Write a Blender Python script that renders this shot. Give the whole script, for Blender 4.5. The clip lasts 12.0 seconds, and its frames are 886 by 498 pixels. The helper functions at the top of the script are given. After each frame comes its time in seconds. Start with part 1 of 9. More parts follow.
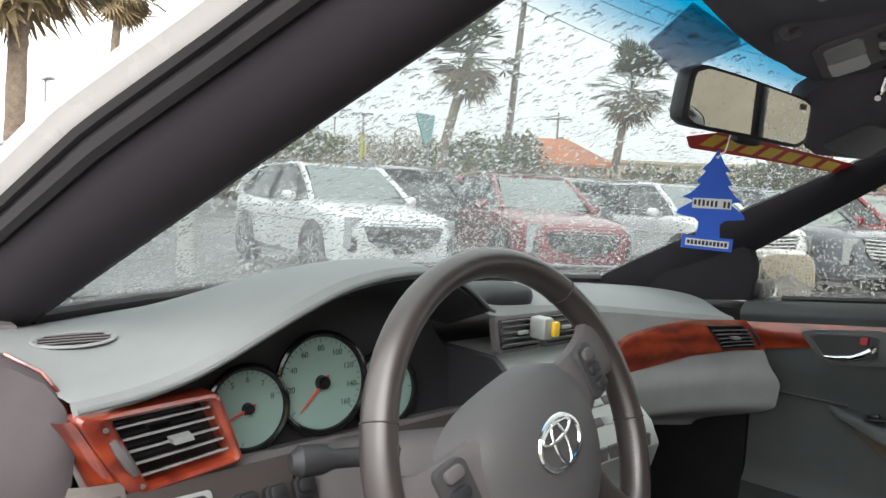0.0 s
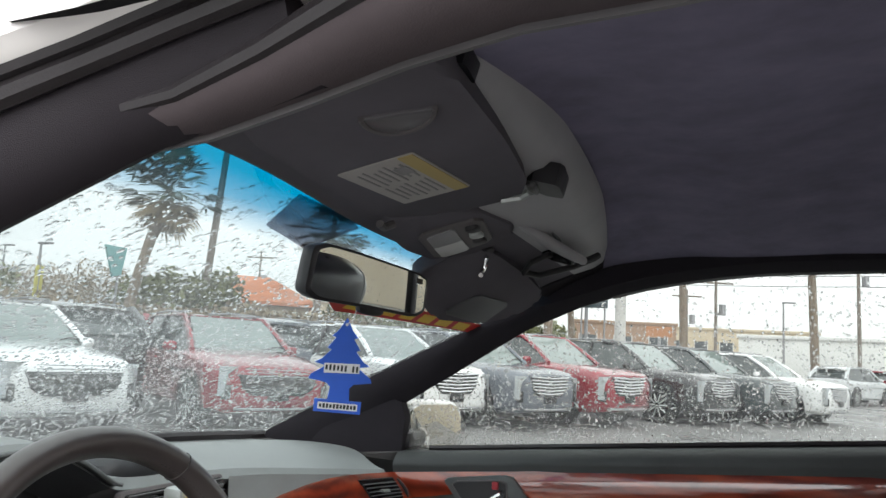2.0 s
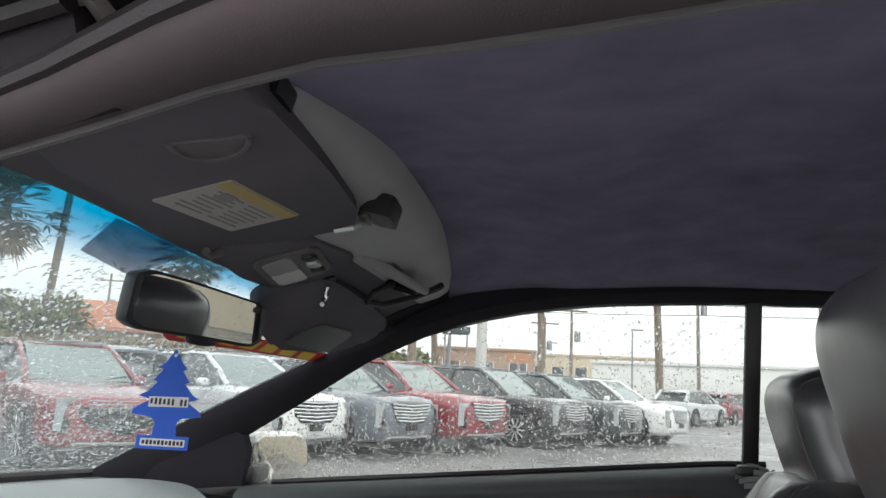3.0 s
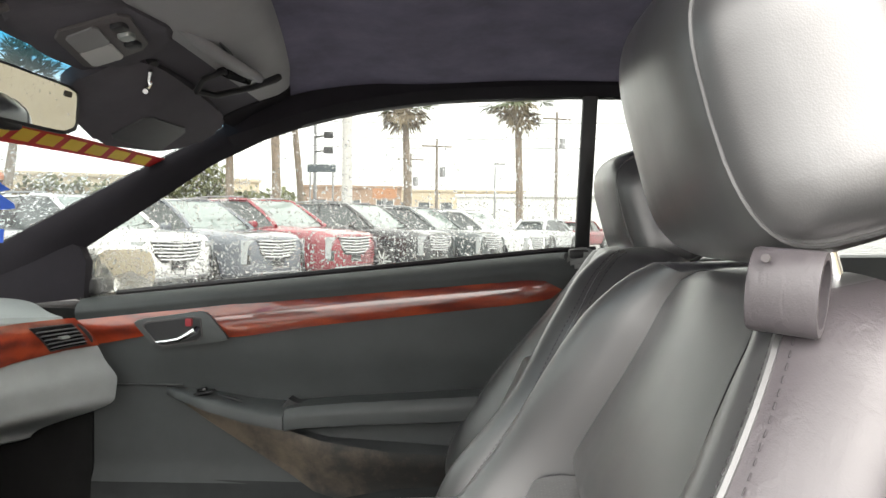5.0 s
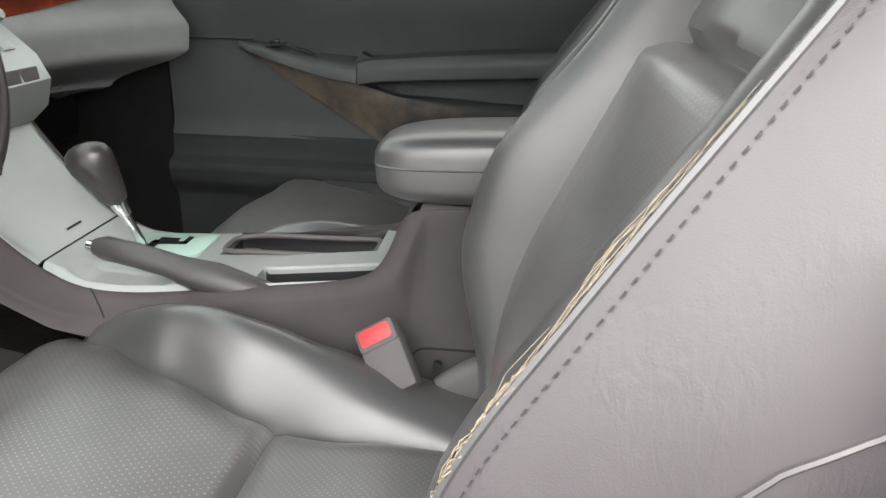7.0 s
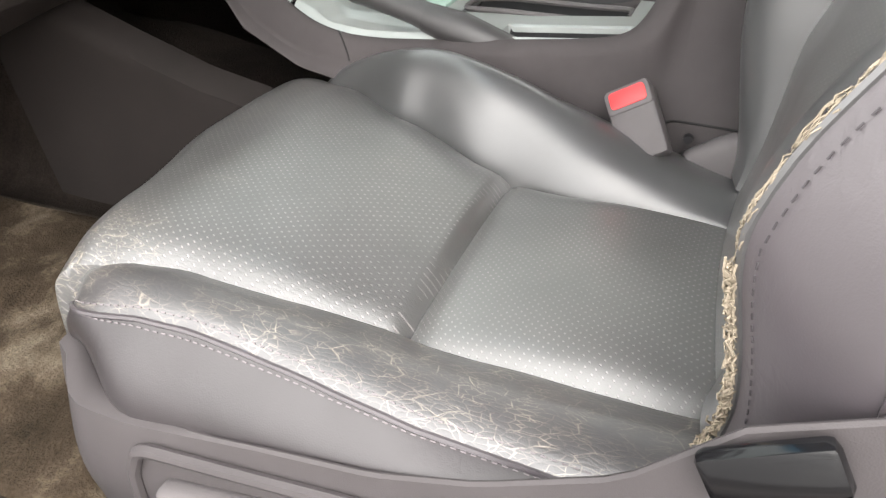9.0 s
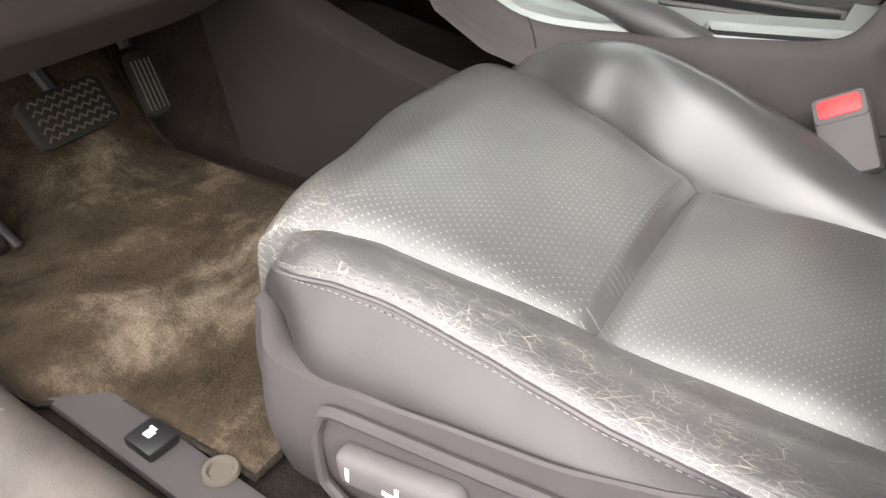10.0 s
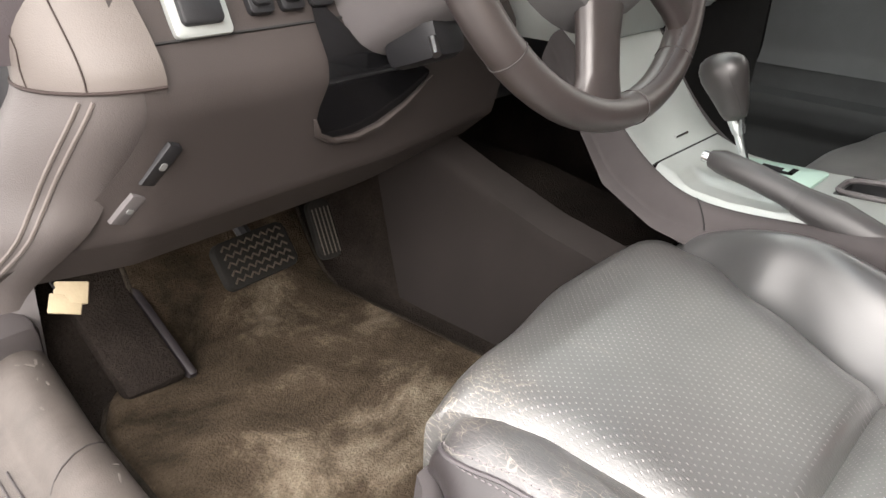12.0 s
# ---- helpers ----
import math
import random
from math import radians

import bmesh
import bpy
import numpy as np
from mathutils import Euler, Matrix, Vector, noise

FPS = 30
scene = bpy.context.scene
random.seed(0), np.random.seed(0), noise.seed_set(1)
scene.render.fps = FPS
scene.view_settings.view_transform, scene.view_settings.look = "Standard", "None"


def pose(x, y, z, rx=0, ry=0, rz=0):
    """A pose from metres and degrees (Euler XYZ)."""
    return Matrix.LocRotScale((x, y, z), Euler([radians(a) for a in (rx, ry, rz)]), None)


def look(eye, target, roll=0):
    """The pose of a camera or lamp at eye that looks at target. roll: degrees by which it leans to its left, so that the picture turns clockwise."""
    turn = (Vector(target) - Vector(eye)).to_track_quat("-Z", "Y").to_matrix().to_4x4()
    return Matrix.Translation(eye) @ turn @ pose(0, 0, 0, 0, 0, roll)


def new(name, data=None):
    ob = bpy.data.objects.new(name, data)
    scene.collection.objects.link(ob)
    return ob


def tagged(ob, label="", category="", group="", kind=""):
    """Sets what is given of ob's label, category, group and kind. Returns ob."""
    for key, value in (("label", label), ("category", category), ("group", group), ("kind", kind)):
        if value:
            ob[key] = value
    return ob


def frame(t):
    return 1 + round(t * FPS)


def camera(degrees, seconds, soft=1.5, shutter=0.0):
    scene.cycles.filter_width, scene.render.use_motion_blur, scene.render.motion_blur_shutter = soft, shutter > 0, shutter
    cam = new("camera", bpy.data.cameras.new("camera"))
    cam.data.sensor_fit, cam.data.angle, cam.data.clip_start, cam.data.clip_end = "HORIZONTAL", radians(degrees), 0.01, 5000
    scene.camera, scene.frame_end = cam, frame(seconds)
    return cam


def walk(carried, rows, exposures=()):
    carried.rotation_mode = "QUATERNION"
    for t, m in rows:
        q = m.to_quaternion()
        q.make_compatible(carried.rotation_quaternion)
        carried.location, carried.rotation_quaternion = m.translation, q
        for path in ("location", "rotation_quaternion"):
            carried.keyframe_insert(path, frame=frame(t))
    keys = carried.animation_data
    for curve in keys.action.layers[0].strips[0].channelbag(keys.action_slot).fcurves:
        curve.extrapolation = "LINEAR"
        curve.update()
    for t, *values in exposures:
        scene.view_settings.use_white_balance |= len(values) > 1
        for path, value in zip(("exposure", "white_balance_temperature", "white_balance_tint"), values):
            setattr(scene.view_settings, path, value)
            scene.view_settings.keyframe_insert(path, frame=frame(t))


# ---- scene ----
cam = camera(61.0, 12.0)
METRES, EYE, TILT, LEAN, TURN = 0.75, 1.14, -2.7, -4.6, -45.0
ROWS = [
    (0.0, 0.0, 0.0, 0.0, 0.0, 0.0, 0.0),
    (0.5, 0.0456, -0.0189, 0.0308, -5.1, 3.83, 0.24),
    (1.0, 0.0825, -0.0255, 0.0393, -10.23, 7.04, 0.67),
    (1.5, 0.102, -0.0446, 0.0441, -16.43, 8.99, 1.13),
    (2.0, 0.115, -0.0667, 0.0468, -22.2, 10.26, 1.26),
    (2.5, 0.136, -0.0782, 0.0503, -27.31, 11.25, 1.63),
    (3.0, 0.162, -0.0879, 0.0522, -32.37, 11.96, 2.21),
    (5.0, 0.2144, -0.1, -0.0564, -42.28, -0.93, 4.56),
    (5.5, 0.1982, -0.0931, -0.1176, -40.96, -6.17, 4.47),
    (6.0, 0.1903, -0.0819, -0.1727, -40.02, -11.25, 4.15),
    (6.5, 0.162, -0.0658, -0.2216, -39.77, -15.85, 3.89),
    (7.0, 0.1493, -0.0473, -0.2794, -38.32, -20.22, 3.75),
    (7.5, 0.1303, -0.0255, -0.3232, -35.32, -23.7, 3.17),
    (9.5, 0.0004, 0.0163, -0.4338, -18.9, -31.85, 2.88),
    (10.0, -0.039, 0.0371, -0.4236, -12.98, -31.0, 2.66),
    (10.5, -0.0688, 0.0625, -0.407, -7.58, -29.53, 2.27),
    (11.0, -0.0833, 0.068, -0.4, -4.36, -28.05, 2.18),
    (11.5, -0.0969, 0.0684, -0.3808, -2.93, -25.73, 2.15),
    (12.0, -0.0945, 0.0732, -0.3216, -2.46, -22.39, 2.13),
]
walk(cam, [(t, pose(-1.0, 0, EYE, 0, 1.8, 0) @ pose(0, 0, 0, TILT, LEAN, TURN) @ pose(METRES * x, METRES * y, METRES * z, 90 + pitch, roll, yaw)) for t, x, y, z, yaw, pitch, roll in ROWS],
     [(0.0, 2.22, 6550, 10), (1.0, 2.18, 6400, 10), (3.0, 2.22, 6400, 10), (5.0, 2.82, 6850, 10), (5.5, 2.74, 6850, 10), (6.2, 2.68, 6850, 10), (7.5, 2.72, 6650, 10), (10.5, 2.94, 6850, 12), (12.0, 2.95, 6900, 13)])

# ---- world and light ----
world = bpy.data.worlds.new("overcast")
scene.world = world
world.use_nodes = True
wn, wl = world.node_tree.nodes, world.node_tree.links
sky = wn.new("ShaderNodeTexSky")
sky.sky_type = "NISHITA"
sky.sun_disc = False
sky.sun_elevation, sky.sun_rotation = radians(36), radians(243)
grey = wn.new("ShaderNodeHueSaturation")
grey.inputs["Saturation"].default_value = 0.12
wl.new(sky.outputs[0], grey.inputs["Color"])
cloud = wn.new("ShaderNodeMix")
cloud.data_type = "RGBA"
cloud.inputs["Factor"].default_value = 0.7
wl.new(grey.outputs[0], cloud.inputs["A"])
# an overcast sky is brighter overhead than at the horizon
way = wn.new("ShaderNodeTexCoord")
split = wn.new("ShaderNodeSeparateXYZ")
wl.new(way.outputs["Generated"], split.inputs[0])
rise = wn.new("ShaderNodeMapRange")
rise.inputs["From Min"].default_value, rise.inputs["From Max"].default_value = 0.0, 0.8
rise.inputs["To Min"].default_value, rise.inputs["To Max"].default_value = 5.2, 13.5
wl.new(split.outputs["Z"], rise.inputs["Value"])
wl.new(rise.outputs["Result"], cloud.inputs["B"])
wl.new(cloud.outputs["Result"], wn["Background"].inputs["Color"])
wn["Background"].inputs["Strength"].default_value = 0.086

sun_data = bpy.data.lights.new("sun", "SUN")
sun_data.energy, sun_data.angle, sun_data.color = 0.45, radians(50), (1.0, 0.96, 0.93)
sun = new("sun", sun_data)
sun.matrix_basis = look((-8, -7, 8.5), (0, 0, 0))


# ---- materials ----
def material(name, color, rough=0.6, metal=0.0, spec=0.5, coat=0.0):
    m = bpy.data.materials.new(name)
    m.use_nodes = True
    b = m.node_tree.nodes["Principled BSDF"]
    b.inputs["Base Color"].default_value = (*color, 1)
    b.inputs["Roughness"].default_value = rough
    b.inputs["Metallic"].default_value = metal
    b.inputs["Specular IOR Level"].default_value = spec
    b.inputs["Coat Weight"].default_value = coat
    b.inputs["Coat Roughness"].default_value = 0.06
    return m


def node(m, kind, **values):
    n = m.node_tree.nodes.new("ShaderNode" + kind)
    for k, v in values.items():
        n.inputs[k.replace("_", " ")].default_value = v
    return n


def link(m, a, b):
    m.node_tree.links.new(a, b)


def bsdf(m):
    return m.node_tree.nodes["Principled BSDF"]


def coords(m, scale=(1, 1, 1), turn=(0, 0, 0)):
    t = m.node_tree.nodes.new("ShaderNodeTexCoord")
    p = m.node_tree.nodes.new("ShaderNodeMapping")
    p.inputs["Scale"].default_value = scale
    p.inputs["Rotation"].default_value = turn
    link(m, t.outputs["Object"], p.inputs["Vector"])
    return p.outputs[0]


def noise_fac(m, vec, scale, detail=4.0, rough=0.6, distort=0.0):
    n = node(m, "TexNoise", Scale=scale, Detail=detail, Roughness=rough, Distortion=distort)
    link(m, vec, n.inputs["Vector"])
    return n.outputs["Fac"]


def ramp(m, fac, stops):
    r = m.node_tree.nodes.new("ShaderNodeValToRGB")
    while len(r.color_ramp.elements) < len(stops):
        r.color_ramp.elements.new(0.5)
    for e, (at, c) in zip(r.color_ramp.elements, stops):
        e.position = at
        e.color = (*c, 1) if len(c) == 3 else c
    link(m, fac, r.inputs[0])
    return r.outputs["Color"]


def mix(m, fac, a, b, mode="MIX"):
    x = m.node_tree.nodes.new("ShaderNodeMix")
    x.data_type, x.blend_type = "RGBA", mode
    for key, v in (("Factor", fac), ("A", a), ("B", b)):
        if isinstance(v, (int, float)):
            x.inputs[key].default_value = v
        elif isinstance(v, tuple):
            x.inputs[key].default_value = (*v, 1)
        else:
            link(m, v, x.inputs[key])
    return x.outputs["Result"]


def math_node(m, op, a, b=None, c=None, clamp=False):
    x = m.node_tree.nodes.new("ShaderNodeMath")
    x.operation, x.use_clamp = op, clamp
    for i, v in enumerate((a, b, c)):
        if v is None:
            continue
        if isinstance(v, (int, float)):
            x.inputs[i].default_value = v
        else:
            link(m, v, x.inputs[i])
    return x.outputs[0]


def bump(m, height, strength=0.3, distance=0.001, under=None):
    b = node(m, "Bump", Strength=strength, Distance=distance)
    link(m, height, b.inputs["Height"])
    if under is not None:
        link(m, under, b.inputs["Normal"])
    return b.outputs[0]


def grained(name, color, rough=0.5, grain=900.0, depth=0.25, vary=0.18, spec=0.5, blotch=9.0, metal=0.0, coat=0.0, dist=0.0006):
    """Plastic, leather or paint: fine grain, and a slow change of tone and gloss."""
    m = material(name, color, rough, metal, spec, coat)
    v = coords(m)
    slow = noise_fac(m, v, blotch, 5, 0.65)
    lo, hi = tuple(c * (1 - vary) for c in color), tuple(min(1, c * (1 + vary)) for c in color)
    link(m, ramp(m, slow, [(0.3, lo), (0.7, hi)]), bsdf(m).inputs["Base Color"])
    r = math_node(m, "MULTIPLY_ADD", slow, 0.3, rough - 0.15, clamp=True)
    link(m, r, bsdf(m).inputs["Roughness"])
    vo = node(m, "TexVoronoi", Scale=grain)
    link(m, v, vo.inputs["Vector"])
    link(m, bump(m, vo.outputs["Distance"], depth, dist), bsdf(m).inputs["Normal"])
    return m


def leather(name, color, rough=0.33, perforated=False, worn=0.0, vary=0.16, sheen=1.0, spot=None, wrinkled=0.0):
    m = material(name, color, rough, 0, 0.5 + 0.5 * sheen, 0.7 * sheen)
    bsdf(m).inputs["Coat Roughness"].default_value = 0.33
    bsdf(m).inputs["Coat IOR"].default_value = 1.55
    v = coords(m)
    slow = noise_fac(m, v, 7.0, 3, 0.5)
    lo, hi = tuple(c * (1 - 2.4 * vary) for c in color), tuple(c * (1 + 2.4 * vary) for c in color)
    col = ramp(m, slow, [(0.0, lo), (1.0, hi)])
    vo = node(m, "TexVoronoi", Scale=800.0)
    link(m, v, vo.inputs["Vector"])
    creases = node(m, "TexNoise", Scale=24.0, Detail=1.0, Roughness=0.4)
    link(m, v, creases.inputs["Vector"])
    n1 = bump(m, creases.outputs["Fac"], 0.16, 0.004)
    normal = bump(m, vo.outputs["Distance"], 0.16, 0.0005, n1)
    if wrinkled:
        fold = m.node_tree.nodes.new("ShaderNodeMapping")
        fold.inputs["Scale"].default_value = (1.0, 1.0, 0.35)
        fold.inputs["Rotation"].default_value = (0.6, 0.0, 0.0)
        link(m, v, fold.inputs["Vector"])
        lines = node(m, "TexNoise", Scale=130.0, Detail=3.0, Roughness=0.55, Distortion=0.6)
        link(m, fold.outputs[0], lines.inputs["Vector"])
        where = ramp(m, noise_fac(m, v, 11.0, 2, 0.5), [(0.42, (0.1, 0.1, 0.1)), (0.66, (1, 1, 1))])
        normal = bump(m, math_node(m, "MULTIPLY", lines.outputs["Fac"], where), 0.55 * wrinkled, 0.0022, normal)
    if perforated:
        sep = m.node_tree.nodes.new("ShaderNodeSeparateXYZ")
        link(m, v, sep.inputs[0])
        k = 2 * math.pi / 0.0086
        a = math_node(m, "SINE", math_node(m, "MULTIPLY", sep.outputs[0], k))
        along = math_node(m, "ADD", sep.outputs[1], math_node(m, "MULTIPLY", sep.outputs[2], -0.9))
        b = math_node(m, "SINE", math_node(m, "MULTIPLY", along, k))
        dots = math_node(m, "MULTIPLY", a, b)
        hole = ramp(m, dots, [(0.70, (0, 0, 0)), (0.86, (1, 1, 1))])
        dusty = ramp(m, noise_fac(m, v, 14.0, 4, 0.7), [(0.35, (0.15, 0.142, 0.140)), (0.62, (0.30, 0.275, 0.27))])
        col = mix(m, math_node(m, "MULTIPLY", hole, 0.75), col, dusty)
        normal = bump(m, math_node(m, "SUBTRACT", 1.0, hole), 0.5, 0.0008, normal)
    if worn:
        warp = node(m, "TexNoise", Scale=16.0, Detail=3.0)
        link(m, v, warp.inputs["Vector"])
        bent = mix(m, 0.02, v, warp.outputs["Color"], "ADD")
        squeeze = m.node_tree.nodes.new("ShaderNodeMapping")
        squeeze.inputs["Scale"].default_value = (1.7, 0.55, 1.2)
        squeeze.inputs["Rotation"].default_value = (0.2, 0.1, 0.5)
        link(m, bent, squeeze.inputs["Vector"])
        cr = node(m, "TexVoronoi", Scale=150.0)
        cr.feature = "DISTANCE_TO_EDGE"
        link(m, squeeze.outputs[0], cr.inputs["Vector"])
        big = node(m, "TexVoronoi", Scale=48.0)
        big.feature = "DISTANCE_TO_EDGE"
        link(m, squeeze.outputs[0], big.inputs["Vector"])
        thin = math_node(m, "MAXIMUM", math_node(m, "MULTIPLY", ramp(m, cr.outputs["Distance"], [(0.0, (1, 1, 1)), (0.045, (0, 0, 0))]), 0.6), ramp(m, big.outputs["Distance"], [(0.0, (1, 1, 1)), (0.018, (0, 0, 0))]))
        fine = noise_fac(m, v, 60.0, 4, 0.7)
        thin = math_node(m, "MULTIPLY", thin, ramp(m, fine, [(0.35, (0, 0, 0)), (0.62, (1, 1, 1))]))
        patch = ramp(m, noise_fac(m, v, 10.0, 6, 0.7), [(0.60 - 0.2 * worn, (0, 0, 0)), (0.80 - 0.2 * worn, (1, 1, 1))])
        if spot:
            gap = node(m, "VectorMath")
            gap.operation = "DISTANCE"
            link(m, v, gap.inputs[0])
            gap.inputs[1].default_value = spot[:3]
            near = ramp(m, math_node(m, "DIVIDE", gap.outputs["Value"], spot[3]), [(0.35, (1, 1, 1)), (1.0, (0, 0, 0))])
            patch = math_node(m, "MAXIMUM", patch, near)
        fac = math_node(m, "MULTIPLY", thin, patch)
        col = mix(m, fac, col, (0.46, 0.41, 0.33))
        normal = bump(m, cr.outputs["Distance"], 0.25, 0.0015, normal)
    link(m, col, bsdf(m).inputs["Base Color"])
    link(m, ramp(m, noise_fac(m, v, 30.0, 2, 0.5), [(0.2, (rough - 0.05,) * 3), (0.8, (rough + 0.05,) * 3)]), bsdf(m).inputs["Roughness"])
    link(m, normal, bsdf(m).inputs["Normal"])
    return m


LEATHER = leather("charcoal_leather", (0.064, 0.064, 0.065))
LEATHER_WORN = leather("cracked_leather", (0.066, 0.063, 0.065), worn=1.25, spot=(-0.605, 0.10, 0.44, 0.20))
LEATHER_PERF = leather("perforated_leather", (0.098, 0.098, 0.096), perforated=True, sheen=1.05)
LEATHER_FRONT = leather("creased_perforated_leather", (0.080, 0.080, 0.079), perforated=True, sheen=1.05, worn=0.30, spot=(-0.585, 0.445, 0.455, 0.10))
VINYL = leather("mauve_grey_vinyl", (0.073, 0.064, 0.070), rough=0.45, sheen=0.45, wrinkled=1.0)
# the mauve vinyl again, darkened in colour for the cushion's shaded side and nose
SIDE_VINYL = leather("shaded_mauve_vinyl", (0.034, 0.029, 0.0315), rough=0.45, sheen=0.4, wrinkled=0.5)
STITCH = material("dark_grey_thread", (0.055, 0.049, 0.054), 0.8)
PALE_STITCH = material("pale_grey_thread", (0.19, 0.17, 0.178), 0.8)
FOAM = grained("beige_foam", (0.29, 0.245, 0.185), 0.9, 300, 0.8, 0.3)
DASH = grained("grey_dash_vinyl", (0.27, 0.28, 0.28), 0.52, 700, 0.35, 0.10)
DASH_TOP = grained("pale_grey_dash_vinyl", (0.20, 0.215, 0.215), 0.55, 700, 0.35, 0.10)
DASH_DARK = grained("black_dash_vinyl", (0.022, 0.023, 0.026), 0.55, 700, 0.3, 0.15)
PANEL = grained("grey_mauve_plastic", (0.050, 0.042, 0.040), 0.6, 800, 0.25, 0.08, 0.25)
TRIM_GREY = grained("grey_plastic", (0.118, 0.109, 0.111), 0.55, 800, 0.25, 0.10, 0.25)
DOOR_VINYL = grained("dark_door_vinyl", (0.056, 0.061, 0.062), 0.6, 700, 0.35, 0.12, 0.35)
DOOR_GREY = grained("grey_door_vinyl", (0.062, 0.067, 0.068), 0.5, 700, 0.3, 0.12)
BLACK = grained("black_plastic", (0.016, 0.016, 0.018), 0.45, 600, 0.2, 0.2)
PILLAR = grained("dark_pillar_cloth", (0.022, 0.020, 0.024), 0.9, 1200, 0.4, 0.15, 0.12)
CON_GREY = grained("dark_console_plastic", (0.068, 0.061, 0.062), 0.65, 800, 0.25, 0.10, 0.12)
SEAT_PLASTIC = grained("seat_base_plastic", (0.070, 0.063, 0.065), 0.55, 800, 0.25, 0.10, 0.3)
RUBBER = grained("rubber_seal", (0.022, 0.019, 0.021), 0.4, 500, 0.2, 0.2)
HEADLINER = grained("dark_headliner_cloth", (0.197, 0.183, 0.255), 0.95, 1500, 0.6, 0.22, 0.1)
DRIVER_PILLAR = grained("mauve_pillar_cloth", (0.014, 0.011, 0.0145), 0.7, 1200, 0.4, 0.15, 0.3)
# near-black base colour carries the deep shade of the passenger footwell
FOOTWELL = grained("shaded_footwell_trim", (0.016, 0.016, 0.016), 0.9, 900, 0.4, 0.2, 0.08)
PEDAL = grained("pedal_rubber", (0.012, 0.011, 0.010), 0.85, 400, 0.4, 0.3, 0.15)
HEADER_GREY = grained("grey_header_plastic", (0.33, 0.325, 0.335), 0.6, 900, 0.3, 0.1)
VISOR = grained("dark_visor_cloth", (0.105, 0.098, 0.112), 0.9, 1500, 0.5, 0.15, 0.2)
SILVER = grained("silver_paint", (0.42, 0.445, 0.432), 0.38, 500, 0.05, 0.06, metal=0.45)
CHROME = material("chrome", (0.82, 0.83, 0.84), 0.12, 1.0)
GLOSS_BLACK = material("gloss_black", (0.008, 0.008, 0.009), 0.12)
RED = material("red_plastic", (0.75, 0.055, 0.06), 0.35)
WHITE_PRINT = material("white_print", (0.75, 0.76, 0.77), 0.6)
BODY_WHITE = grained("pearl_white_paint", (0.74, 0.72, 0.70), 0.25, 60, 0.02, 0.03, coat=0.8)
STEEL = material("steel", (0.30, 0.30, 0.31), 0.35, 1.0)


def wood():
    m = material("glossy_red_burl", (0.2, 0.03, 0.01), 0.28, 0, 0.5, 1.0)
    v = coords(m, (1.4, 0.55, 1.6))
    warp = node(m, "TexNoise", Scale=7.0, Detail=5.0, Roughness=0.6, Distortion=2.2)
    link(m, v, warp.inputs["Vector"])
    w = node(m, "TexWave", Scale=6.0, Distortion=9.0, Detail=4.0)
    w.wave_type, w.bands_direction = "BANDS", "Z"
    link(m, v, w.inputs["Vector"])
    f = math_node(m, "MULTIPLY_ADD", warp.outputs["Fac"], 0.7, math_node(m, "MULTIPLY", w.outputs["Fac"], 0.3))
    bsdf(m).inputs["Coat IOR"].default_value = 1.8
    bsdf(m).inputs["Coat Roughness"].default_value = 0.05
    link(m, ramp(m, f, [(0.25, (0.09, 0.011, 0.005)), (0.5, (0.21, 0.026, 0.010)), (0.75, (0.33, 0.055, 0.019))]), bsdf(m).inputs["Base Color"])
    return m


WOOD = wood()


def carpet(name, a, b, c, deep=0.006, blotch=5.5):
    m = material(name, b, 0.98, 0, 0.1)
    v = coords(m)
    blot = noise_fac(m, v, blotch, 9, 0.68, 0.3)
    tuft = noise_fac(m, v, 260, 3, 0.7)
    col = ramp(m, blot, [(0.33, a), (0.5, b), (0.68, c)])
    link(m, mix(m, 0.55, col, ramp(m, tuft, [(0.3, (0.25, 0.25, 0.25)), (0.7, (1, 1, 1))]), "MULTIPLY"), bsdf(m).inputs["Base Color"])
    link(m, bump(m, tuft, 0.9, deep), bsdf(m).inputs["Normal"])
    return m


CARPET = carpet("dark_carpet", (0.016, 0.013, 0.011), (0.028, 0.022, 0.019), (0.042, 0.034, 0.029))
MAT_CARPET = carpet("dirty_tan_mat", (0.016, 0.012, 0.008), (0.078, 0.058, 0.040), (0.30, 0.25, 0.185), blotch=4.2)


